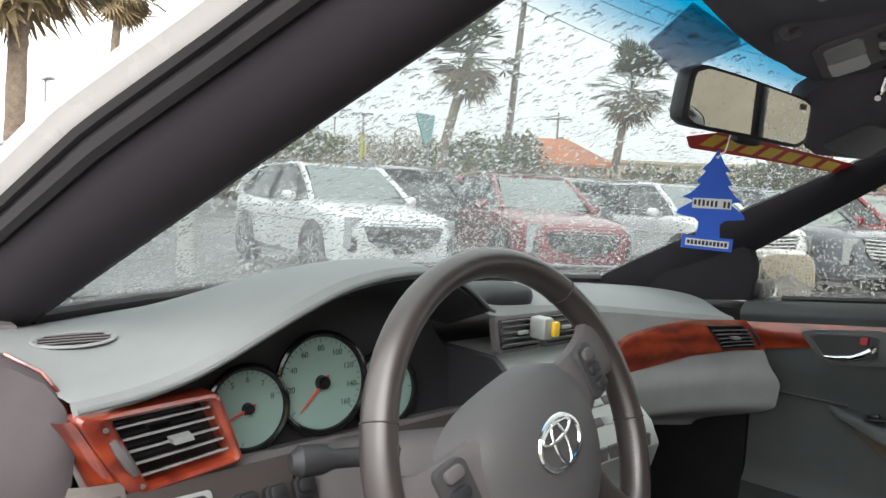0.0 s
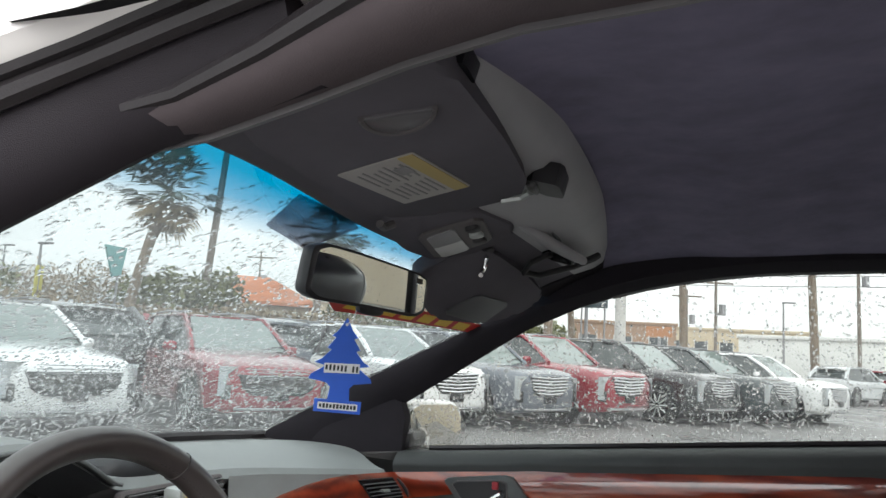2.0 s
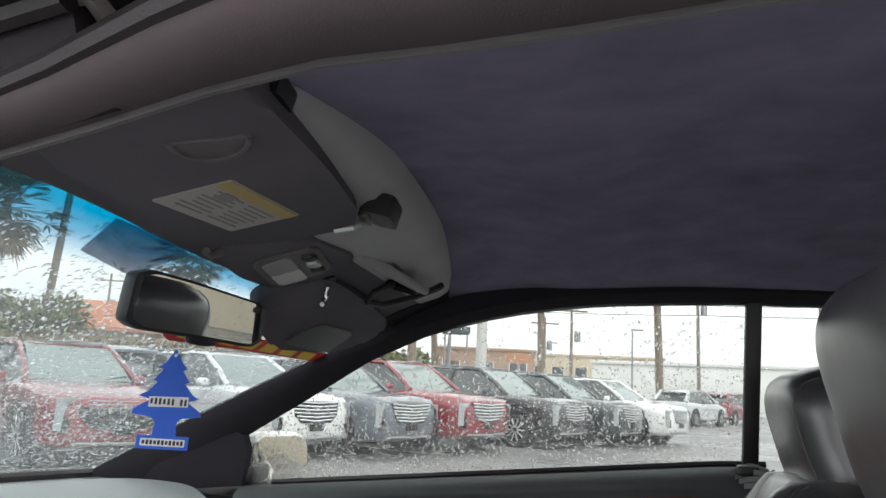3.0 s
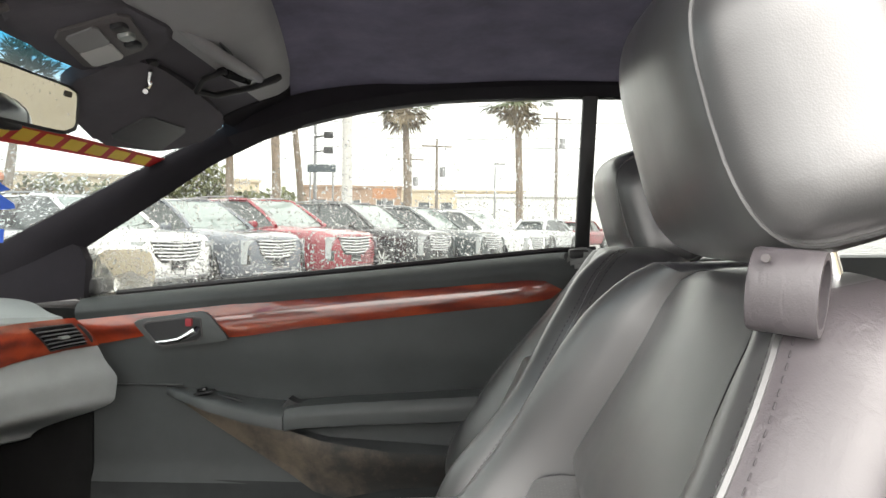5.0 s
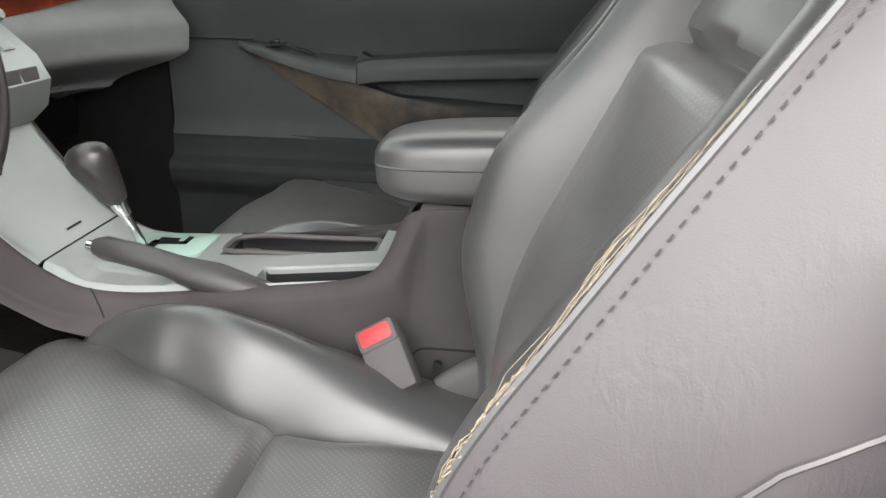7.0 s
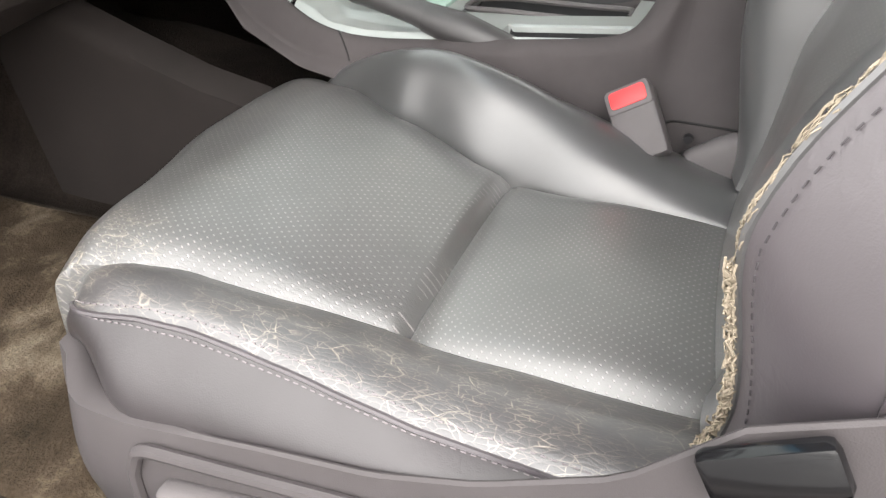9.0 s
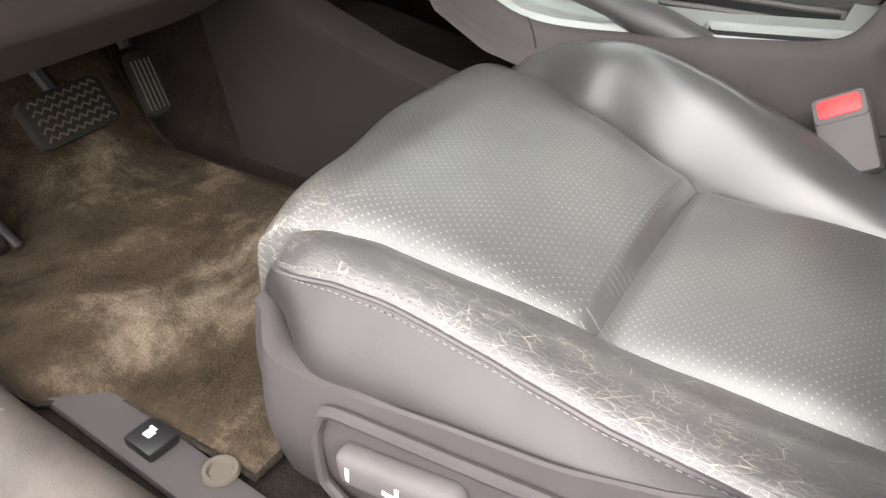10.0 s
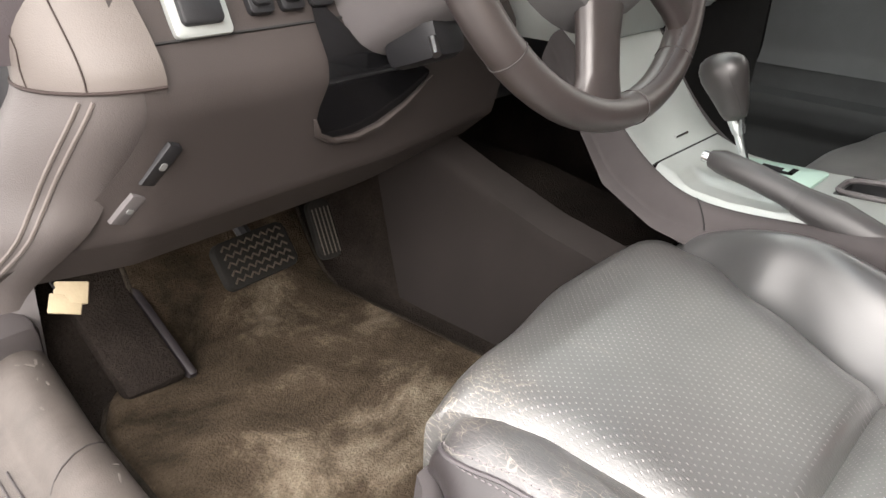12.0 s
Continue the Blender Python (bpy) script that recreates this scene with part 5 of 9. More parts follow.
add_tube(bm, [knee(u, v) + V(0, -0.008, 0) for u, v in ((0.37, 0.535), (0.40, 0.490), (0.45, 0.462), (0.51, 0.455), (0.57, 0.470), (0.63, 0.51), (0.69, 0.57))], [0.002, 0.005, 0.007, 0.008, 0.008, 0.006, 0.002], 8, flat=0.6)
part("tray_lip", bm, PANEL, tray, "pale tray lip")

# bulkhead behind the dash
bm = bmesh.new()
add_box(bm, (-0.05, 1.05, 0.72), (1.36, 0.36, 0.36), 0.02)
part("core", bm, BLACK, dash)

# black cheek between the gauge hood and the centre stack
bm = bmesh.new()
add_loft(bm, [[V(-0.1225, y, z0), V(-0.1225, y, z1), V(-0.128, y, z1 - 0.004), V(-0.130, y, z0)] for y, z0, z1 in ((0.70, 0.80, 0.866), (0.745, 0.80, 0.90), (0.84, 0.80, 0.902), (0.93, 0.80, 0.902))])
part("cheek", bm, DASH_DARK, dash, "black cheek beside the gauges")

# centre stack
stack = part("radio_panel", (lambda b: (add_loft(b, [[V(-0.115 * w, y, z), V(0.128 * w, y, z), V(0.132 * w, y + 0.2, z), V(-0.125 * w, y + 0.2, z)] for y, z, w in ((0.745, 0.895, 1.0), (0.69, 0.86, 1.0), (0.612, 0.79, 1.02), (0.595, 0.755, 1.02), (0.605, 0.715, 1.0), (0.63, 0.69, 0.95))]), b)[1])(bmesh.new()), SILVER, dash, "silver radio and climate panel")
SM = lambda x, z: V(x, line([(0.69, 0.63), (0.715, 0.605), (0.755, 0.595), (0.79, 0.612), (0.86, 0.69), (0.895, 0.745)], z), z)
SN = (0, -0.75, 0.62)
bm = plate(rounded(0.17, 0.030, 0.004), 0.004, facing(SM(0.005, 0.852) + V(0, -0.002, 0.002), SN), 0.001)
part("display", bm, GLOSS_BLACK, stack, "dark radio display")
for k in range(2):
    for j in range(6):
        part("key", plate(rounded(0.026, 0.014, 0.002), 0.006, facing(SM(-0.075 + 0.032 * j, 0.826 - 0.022 * k) + V(0, -0.001, 0.001), SN), 0.001), SILVER if j % 2 else TRIM_GREY, stack)
for x in (-0.10, 0.112):
    bm = bmesh.new()
    add_disc(bm, facing(SM(x, 0.838), SN) @ pose(0, 0, 0.010), 0.014, 0.022, 24, 0.002)
    part("knob", bm, SILVER, stack, "silver volume knob")
for j in range(5):
    part("key", plate(rounded(0.036, 0.022, 0.002), 0.006, facing(SM(-0.08 + 0.042 * j, 0.765), (0, -1, 0.1)), 0.001), TRIM_GREY, stack)
bm = bmesh.new()


def low_stack(u, v):
    y = lerp(0.642, 0.507, v)
    z = 0.549 + 0.150 * (1 - v) ** 1.25
    b = 2 * u - 1
    x = 0.012 + b * lerp(0.124, 0.113, v)
    roll = max(0, (abs(b) - 0.86) / 0.14) ** 2
    return V(x, y + 0.014 * roll, z - 0.016 * roll - 0.006 * math.sin(math.pi * v) * (1 - b * b))


add_grid(bm, low_stack, 40, 24)
part("console_panel", bm, SILVER, dash, "silver lower console panel")
bm = bmesh.new()
add_tube(bm, [low_stack(0.02 + 0.96 * k / 20, 1.0) + V(0, -0.001, 0) for k in range(21)], 0.0012, 5)
part("panel_joint", bm, material("dark_joint", (0.02, 0.02, 0.02), 0.9), dash)
bm = bmesh.new()
add_tube(bm, [low_stack(0.46, 0.86) + V(0, 0, 0.001), low_stack(0.62, 0.86) + V(0, 0, 0.001)], 0.003, 6)
part("chrome_mark", bm, CHROME, dash)
for x in (-0.064, 0.052):
    CVM = facing((x - 0.005, 0.752, 0.930), (0, -1, 0.22))
    bm = plate(rounded(0.108, 0.058, 0.008), 0.012, CVM, 0.003)
    cv = part("centre_vent", bm, TRIM_GREY, dash, "centre air vent")
    part("vent_back", plate(rounded(0.094, 0.046, 0.005), 0.002, CVM @ pose(0, 0, 0.0068)), GLOSS_BLACK, cv)
    for k in range(5):
        bm = bmesh.new()
        add_box(bm, (0, 0, 0), (0.092, 0.010, 0.002), 0.0006)
        bmesh.ops.transform(bm, matrix=CVM @ pose(0, -0.018 + 0.009 * k, 0.010) @ pose(0, 0, 0, 60, 0, 0), verts=bm.verts)
        part("slat", bm, grained("vent_slat_b", (0.12, 0.12, 0.125), 0.4), cv)
    bm = bmesh.new()
    add_box(bm, CVM @ V(0, 0, 0.015), (0.022, 0.008, 0.006), 0.002)
    part("slider", bm, SILVER, cv, "silver slider")
clipv = thing("vent_air_freshener", (-0.03, 0.72, 0.93), "grey vent clip freshener with a yellow vial", "air freshener")
bm = bmesh.new()
add_box(bm, (-0.036, 0.726, 0.940), (0.026, 0.034, 0.036), 0.006)
part("clip", bm, SILVER, clipv)
bm = bmesh.new()
add_box(bm, (-0.026, 0.706, 0.940), (0.014, 0.010, 0.024), 0.003)
part("vial", bm, YELLOW_FILM, clipv, "yellow vial")
bm = pillow(0.16, 0.10, 0.05, 20, 10, 0.7, pose(-0.03, 0.84, 0.975))
pod = part("display_pod", bm, DASH_DARK, dash, "dark clock pod on the pad")

# passenger side: wood strip, end vent, glove box
bm = bmesh.new()


def pass_y(x):
    return line([(0.12, 0.755), (0.237, 0.732), (0.40, 0.690), (0.50, 0.645), (0.56, 0.602), (0.62, 0.555)], x)


def dash_end(z):
    """How far the dash reaches towards the door at a height."""
    return line([(0.64, 0.560), (0.76, 0.577), (0.795, 0.577), (0.866, 0.556), (0.926, 0.514)], z)


def pface(u, v):
    x = lerp(0.128, dash_end(line([(0.0, 0.640), (0.12, 0.672), (0.45, 0.752), (0.62, 0.80), (0.70, 0.838), (1.0, 0.922)], v)), u)
    yb = pass_y(x)
    ky = [(0.0, 0.26), (0.12, 0.15), (0.45, -0.012), (0.62, -0.016), (0.70, -0.004), (1.0, 0.006)]
    kz = [(0.0, 0.640), (0.12, 0.672), (0.45, 0.752), (0.62, 0.80), (0.70, 0.838), (1.0, line(LIP_Z, x) - 0.006)]
    return V(x, yb + curve(ky, v), line(kz, v))


add_grid(bm, pface, 36, 36)
part("glove_panel", bm, DASH, dash, "grey glove compartment panel")
bm = bmesh.new()


def strip_hi(x):
    return line([(0.200, 0.884), (0.206, 0.893), (0.233, 0.905), (0.296, 0.918), (0.356, 0.925), (0.425, 0.927), (0.515, 0.926)], x)


def strip_lo(x):
    return line([(0.200, 0.862), (0.206, 0.842), (0.217, 0.829), (0.302, 0.840), (0.407, 0.855), (0.50, 0.863), (0.556, 0.866)], x)


def on_strip(x, z, lift=0.0):
    """A place on the passenger's wood strip."""
    k = (z - strip_lo(x)) / max(0.01, strip_hi(min(x, 0.515)) - strip_lo(x))
    return V(x, pass_y(x) - 0.006 - 0.006 * math.sin(math.pi * max(0.0, min(1.0, k))) - lift, z)


def pwood(u, v):
    x = lerp(0.200, lerp(0.555, 0.514, v), u)
    return on_strip(x, lerp(strip_lo(x), strip_hi(min(x, 0.515)), v))


add_grid(bm, pwood, 40, 8)
part("wood_strip", bm, WOOD, dash, "glossy red burl strip")
VENT = ((0.426, 0.915), (0.506, 0.915), (0.531, 0.872), (0.467, 0.867))


def in_vent(u, v, lift):
    (ax, az), (bx, bz), (cx_, cz), (dx, dz) = VENT
    return on_strip(lerp(lerp(ax, bx, u), lerp(dx, cx_, u), v), lerp(lerp(az, bz, u), lerp(dz, cz, u), v), lift)


bm = bmesh.new()
add_grid(bm, lambda u, v: in_vent(u, v, 0.0015), 8, 4)
pv = part("end_vent", bm, GLOSS_BLACK, dash, "black end vent in the wood strip")
bm = bmesh.new()
add_tube(bm, [in_vent(u, v, 0.0015) for u, v in ((0, 0), (0.5, 0), (1, 0), (1, 0.5), (1, 1), (0.5, 1), (0, 1), (0, 0.5))], 0.0016, 6, close=True)
part("vent_rim", bm, BLACK, pv)
for k in range(5):
    v = 0.16 + 0.17 * k
    bm = bmesh.new()
    add_loft(bm, [[in_vent(u, v, 0.0075) + V(0, 0, 0.0008), in_vent(u, v, 0.0075) - V(0, 0, 0.0008), in_vent(u, v + 0.05, 0.001) - V(0, 0, 0.0008), in_vent(u, v + 0.05, 0.001)] for u in (0.02, 0.5, 0.98)])
    part("slat", bm, grained("vent_slat_c", (0.16, 0.16, 0.165), 0.35), pv)
bm = bmesh.new()
add_loft(bm, [[in_vent(u, v, lift) for u, v in ((0.40, 0.46), (0.62, 0.46), (0.62, 0.58), (0.40, 0.58))] for lift in (0.004, 0.011)])
part("slider", bm, SILVER, pv, "silver slider")
bm = bmesh.new()
add_tube(bm, [on_strip(lerp(0.516, 0.541, k / 6), lerp(0.913, 0.874, k / 6), 0.0005 + 0.002 * math.sin(math.pi * k / 6)) for k in range(7)], [0.0015, 0.003, 0.0035, 0.0035, 0.0035, 0.003, 0.0015], 8)
part("thumbwheel", bm, BLACK, pv, "black thumbwheel")
bm = bmesh.new()
add_tube(bm, [V(0.30, pass_y(0.30) + 0.03, 0.70), V(0.36, pass_y(0.36) + 0.03, 0.70)], 0.003, 6)
part("glove_latch", bm, TRIM_GREY, dash)

# ---- steering wheel ----
WC = V(-0.381, 0.475, 0.885)
WM = facing(WC, (0, -math.cos(radians(20)), math.sin(radians(20)))) @ pose(0, 0, 0, 0, 0, 19)
wheel = thing("steering_wheel", WC, "dark grey leather steering wheel with chrome emblem", "steering wheel")
RIM = leather("wheel_leather", (0.034, 0.027, 0.026), rough=0.38, sheen=0.5)
bm = bmesh.new()
add_ring(bm, WM, 0.198, 0.0165, 72, 14, 1.15)
rim = part("rim", bm, RIM, wheel, "worn leather rim")
bm = bmesh.new()
stitches(bm, [WM @ V(0.184 * math.cos(a * 0.0698), 0.184 * math.sin(a * 0.0698), 0.009) for a in range(-26, 12)], 0.003, 0.003, 0.0008)
part("stitching", bm, material("dark_thread", (0.04, 0.035, 0.035), 0.8), rim)
for a in (35, 145, 200, 255, 285, 340):
    bm = bmesh.new()
    c, s = math.cos(radians(a)), math.sin(radians(a))
    add_tube(bm, [WM @ V((0.198 + 0.0168 * math.cos(k * 0.5236)) * c, (0.198 + 0.0168 * math.cos(k * 0.5236)) * s, 0.0195 * math.sin(k * 0.5236)) for k in range(12)], 0.0008, 4, close=True)
    part("rim_seam", bm, material("dark_seam", (0.04, 0.035, 0.035), 0.8), rim)
bm = bmesh.new()


def hub(u, v):
    a = u * 2 * math.pi
    r = v
    w = 0.116 - 0.034 * max(0.0, -math.sin(a))
    h = 0.076 if math.sin(a) > 0 else 0.112
    p = 0.66
    x = w * math.copysign(abs(math.cos(a)) ** p, math.cos(a)) * r
    y = h * math.copysign(abs(math.sin(a)) ** p, math.sin(a)) * r - 0.005
    return WM @ V(x, y, 0.006 + 0.036 * (1 - r ** 3.5) - (0.03 if r > 0.99 else 0))


add_grid(bm, hub, 40, 16, close_u=True)
part("airbag_cover", bm, grained("airbag_grey", (0.082, 0.080, 0.082), 0.5, 800, 0.3, 0.06), wheel, "grey airbag cover")
for a0, w0, lab in ((10, 0.032, ""), (170, 0.032, ""), (238, 0.026, ""), (302, 0.026, "")):
    c, s = math.cos(radians(a0)), math.sin(radians(a0))
    bm = bmesh.new()
    t = V(-s, c, 0)
    loops = []
    for r, w, z, th in ((0.070, w0 * 1.35, 0.012, 0.014), (0.10, w0 * 1.15, 0.009, 0.014), (0.13, w0, 0.005, 0.013), (0.165, w0 * 1.0, 0.002, 0.013), (0.185, w0 * 1.2, 0.0, 0.013), (0.196, w0 * 1.6, 0.0, 0.010)):
        o = V(r * c, r * s, z)
        loops.append([WM @ (o + t * w * math.copysign(abs(math.cos(q)) ** 0.7, math.cos(q)) + V(0, 0, th * math.copysign(abs(math.sin(q)) ** 0.7, math.sin(q)))) for q in [k * math.pi / 8 for k in range(16)]])
    add_loft(bm, loops)
    sp = part("spoke", bm, RIM if a0 > 200 else TRIM_GREY, wheel)
    if a0 < 200:
        sg = 1 if a0 < 90 else -1
        part("button_pad", plate(rounded(0.040, 0.062, 0.010), 0.008, WM @ pose(sg * 0.128, 0.022, 0.019, 0, sg * 8, 0), 0.002), grained("dark_button_plastic", (0.05, 0.048, 0.05), 0.5), sp)
        for k in range(3):
            part("button", plate(rounded(0.022, 0.013, 0.005), 0.006, WM @ pose(sg * (0.128 + 0.002 * k), 0.042 - 0.019 * k, 0.025, 0, sg * 8, 0), 0.002), DASH_DARK if k else TRIM_GREY, sp, "steering wheel button")
bm = bmesh.new()
t = bmesh.new()
add_grid(t, lambda u, v: V((0.035 + 0.0030 * math.cos(6.2832 * v)) * math.cos(6.2832 * u), (0.0245 + 0.0030 * math.cos(6.2832 * v)) * math.sin(6.2832 * u) , 0.002 * math.sin(6.2832 * v)), 40, 6, True, True)
merge(bm, t, WM @ pose(0, 0, 0.045))
for rx, ry, dy in ((0.0105, 0.0225, -0.001), (0.025, 0.008, 0.0115)):
    t = bmesh.new()
    add_grid(t, lambda u, v: V((rx + 0.002 * math.cos(6.2832 * v)) * math.cos(6.2832 * u), dy + (ry + 0.002 * math.cos(6.2832 * v)) * math.sin(6.2832 * u), 0.0016 * math.sin(6.2832 * v)), 30, 6, True, True)
    merge(bm, t, WM @ pose(0, 0, 0.0455))
part("emblem", bm, CHROME, wheel, "chrome oval emblem")

col = thing("steering_column", (-0.381, 0.6, 0.82), "grey steering column shroud with stalks", "steering column")
bm = bmesh.new()
loops = []
for k in range(6):
    y = 0.52 + 0.055 * k
    z = 0.862 - 0.024 * k
    w = 0.055 + 0.004 * k
    loops.append([V(-0.381 + w * math.copysign(abs(math.cos(a)) ** 0.7, math.cos(a)), y, z - 0.01 + (0.045 + 0.006 * k) * math.copysign(abs(math.sin(a)) ** 0.7, math.sin(a))) for a in [j * 2 * math.pi / 20 for j in range(20)]])
add_loft(bm, loops)
part("shroud", bm, TRIM_GREY, col)
bm = bmesh.new()
add_tube(bm, [(-0.43, 0.62, 0.842), (-0.47, 0.635, 0.845), (-0.50, 0.648, 0.845), (-0.512, 0.655, 0.845), (-0.535, 0.662, 0.845), (-0.545, 0.665, 0.845)], [0.012, 0.011, 0.011, 0.017, 0.018, 0.010], 12)
part("stalk", bm, DASH_DARK, col, "black light stalk")
bm = bmesh.new()
add_tube(bm, [(-0.33, 0.62, 0.842), (-0.29, 0.635, 0.845), (-0.24, 0.655, 0.845)], [0.011, 0.010, 0.012], 12)
part("stalk", bm, DASH_DARK, col, "black wiper stalk")
bm = bmesh.new()
add_box(bm, (-0.400, 0.655, 0.735), (0.05, 0.09, 0.06), 0.014, (-20, 0, 0))
part("ignition", bm, BLACK, col, "black ignition housing")
bm = bmesh.new()
add_tube(bm, [(-0.425, 0.615, 0.742), (-0.435, 0.60, 0.728)], 0.005, 8)
part("tilt_lever", bm, STEEL, col)


# ---- front seats ----
def seat(name, cx, sign, label, worn, back=0.0):
    """A bucket seat; sign is the outer side (-1: driver, towards the open door)."""
    s = thing(name, (cx, 0.15, 0.23), label, "car seat")

    def X(a):
        return cx + sign * a

    # the cushion: a runs outwards, y forwards
    def edge_out(y):
        return curve([(-0.2, 0.160), (0.14, 0.164), (0.33, 0.182), (0.40, 0.205), (0.46, 0.224)], y)

    def edge_in(y):
        return curve([(-0.2, 0.130), (0.05, 0.138), (0.18, 0.165), (0.30, 0.200), (0.40, 0.245), (0.48, 0.270)], y)

    def front(a):
        return curve([(-0.28, 0.448), (-0.20, 0.460), (-0.05, 0.458), (0.11, 0.432), (0.22, 0.420)], a)

    def under(y):
        return line([(-0.2, 0.432), (0.0, 0.430), (0.12, 0.431), (0.30, 0.454), (0.40, 0.466), (0.50, 0.470)], y)

    def inset_z(y):
        z = line([(-0.2, 0.432), (0.0, 0.428), (0.13, 0.426), (0.30, 0.452), (0.40, 0.466), (0.50, 0.470)], y)
        z += 0.012 * math.sin(math.pi * max(0, min(1, (y + 0.16) / 0.30))) if y < 0.145 else 0.014 * math.sin(math.pi * max(0, min(1, (y - 0.145) / 0.34)))
        return z

    def insert(u, v):
        b = 2 * u - 1
        yf = front(0.22 * b if b > 0 else 0.26 * b)
        y, drop = (lerp(-0.17, 0.147, v / 0.44) if v < 0.44 else lerp(0.147, yf, min(1, (v - 0.44) / 0.44))), 0.0
        if v > 0.88:
            k = (v - 0.88) / 0.12
            y = yf + 0.030 * math.sin(min(1, k * 1.25) * math.pi / 2)
            drop = 0.030 * (1 - math.cos(min(1, k * 1.25) * math.pi / 2)) + 0.11 * max(0, k - 0.8) / 0.2 * 0.5
        a = b * (edge_out(y) if b > 0 else edge_in(y))
        roll = abs(b)
        z = inset_z(y if v <= 0.88 else yf) - drop + 0.004 * math.cos(b * math.pi / 2)
        z -= 0.013 * math.exp(-((y - 0.147) / 0.008) ** 2) * (1 - 0.8 * max(0, roll - 0.85) / 0.15)
        z -= 0.015 * max(0, (roll - 0.74) / 0.26) ** 2 + 0.004 * roll ** 4
        z += 0.0016 * noise.noise(V(a * 9, y * 14, cx)) + 0.0012 * math.sin(a * 46 + 3 * y) * max(0, roll - 0.3)
        return V(X(a), y, z)

    bm = bmesh.new()
    cut = 0.44
    add_grid(bm, lambda u, v: insert(u, cut * v), 40, 28)
    part("cushion_rear", bm, LEATHER_PERF, s, "perforated seat panel")
    bm = bmesh.new()
    add_grid(bm, lambda u, v: insert(u, lerp(cut, 1.0, v)), 40, 50)

    def skirt(u, v):
        w = lerp(cut + 0.20, 1.0, v)
        p = insert(1.0, w)
        k = u * math.pi / 2
        return p + V(sign * (0.008 * math.sin(k) - 0.014 * u * u), -0.006 * u * u, -0.085 * u)
    add_grid(bm, skirt, 10, 36)
    bmesh.ops.remove_doubles(bm, verts=bm.verts, dist=0.0004)
    part("cushion_front", bm, LEATHER_FRONT if worn else LEATHER_PERF, s, "perforated front seat panel, cracked at the corner" if worn else "perforated front seat panel", 70)

    def bolster_outer(u, v):
        k = max(0, (v - 0.86) / 0.14)
        y = lerp(-0.19, 0.372, min(1, v / 0.86)) + 0.052 * math.sin(k * math.pi / 2)
        a0 = edge_out(min(y, 0.37)) - 0.014
        a1 = line([(-0.2, 0.262), (0.10, 0.252), (0.20, 0.244), (0.30, 0.240), (0.40, 0.246)], y) - 0.022 * (1 - math.cos(k * math.pi / 2))
        a0 = lerp(a0, a1 - 0.030, smooth01(k))
        z0 = under(y) - 0.014
        z1 = line([(-0.2, 0.424), (0.10, 0.430), (0.28, 0.447), (0.34, 0.446), (0.41, 0.436)], y)
        h = 0.016 * (1 - 0.7 * k)
        z = lerp(z0, z1, smooth01(u)) - 0.018 * (1 - smooth01(u * 9)) + h * math.sin(math.pi * u) ** 0.8 - 0.010 * (1 - math.cos(k * math.pi / 2))
        return V(X(lerp(a0, a1, u)), y, z + 0.0012 * noise.noise(V(u * 3, y * 22, 4)))

    def bolster_inner(u, v):
        y = lerp(-0.19, 0.445, v)
        a0 = edge_in(y) - 0.014
        hi = 0.090 * (math.cos((y - 0.24) / 0.206 * math.pi / 2) if y > 0.24 else 0.5 + 0.5 * math.cos(math.pi * (0.24 - y) / 0.46))
        a1 = line([(-0.2, 0.232), (0.25, 0.262), (0.445, 0.282)], y)
        z = under(y) - 0.018 + hi * math.sin(math.pi * min(1, 0.74 * u)) + 0.010 * min(1, u * 4) - 0.022 * (1 - smooth01(u * 9))
        if v > 0.94:
            k = (v - 0.94) / 0.06 * math.pi / 2
            y += 0.016 * math.sin(k)
            z -= 0.034 * (1 - math.cos(k))
        return V(X(-lerp(a0, a1, u)), y, z)
    bm = bmesh.new()
    add_grid(bm, bolster_outer, 16, 48)
    part("bolster_outer", bm, LEATHER_WORN if worn else LEATHER, s, "cracked outer bolster" if worn else "", 70)
    bm = bmesh.new()

    def inner_wrap(u, v):
        if u <= 0.7:
            return bolster_inner(u / 0.7, v)
        p = bolster_inner(1.0, v)
        k = (u - 0.7) / 0.3
        return V(p.x - sign * 0.018 * math.sin(k * math.pi / 2), p.y, p.z - (p.z - 0.33) * k)
    add_grid(bm, inner_wrap, 24, 44)
    part("bolster_inner", bm, LEATHER, s, "", 70)

    def edge(v):
        return bolster_outer(1.0, v)
    bm = bmesh.new()

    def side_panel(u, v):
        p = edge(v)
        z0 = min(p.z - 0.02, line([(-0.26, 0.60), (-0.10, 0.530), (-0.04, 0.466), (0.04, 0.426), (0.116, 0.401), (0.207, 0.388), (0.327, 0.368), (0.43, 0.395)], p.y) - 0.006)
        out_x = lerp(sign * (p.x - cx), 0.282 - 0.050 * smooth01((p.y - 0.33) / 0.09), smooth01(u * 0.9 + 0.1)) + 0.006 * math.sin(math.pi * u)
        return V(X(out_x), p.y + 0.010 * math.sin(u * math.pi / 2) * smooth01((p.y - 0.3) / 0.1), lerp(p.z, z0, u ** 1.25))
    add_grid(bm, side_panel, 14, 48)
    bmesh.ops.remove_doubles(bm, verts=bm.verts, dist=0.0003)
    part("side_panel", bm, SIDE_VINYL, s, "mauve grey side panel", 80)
    bm = bmesh.new()
    add_tube(bm, [edge(v / 48) + V(sign * 0.002, 0, 0.0) for v in range(49)], 0.0026, 6)
    part("piping", bm, VINYL, s)
    bm = bmesh.new()
    stitches(bm, [side_panel(0.10, v / 48) + V(sign * 0.0008, 0, 0.0004) for v in range(49)])
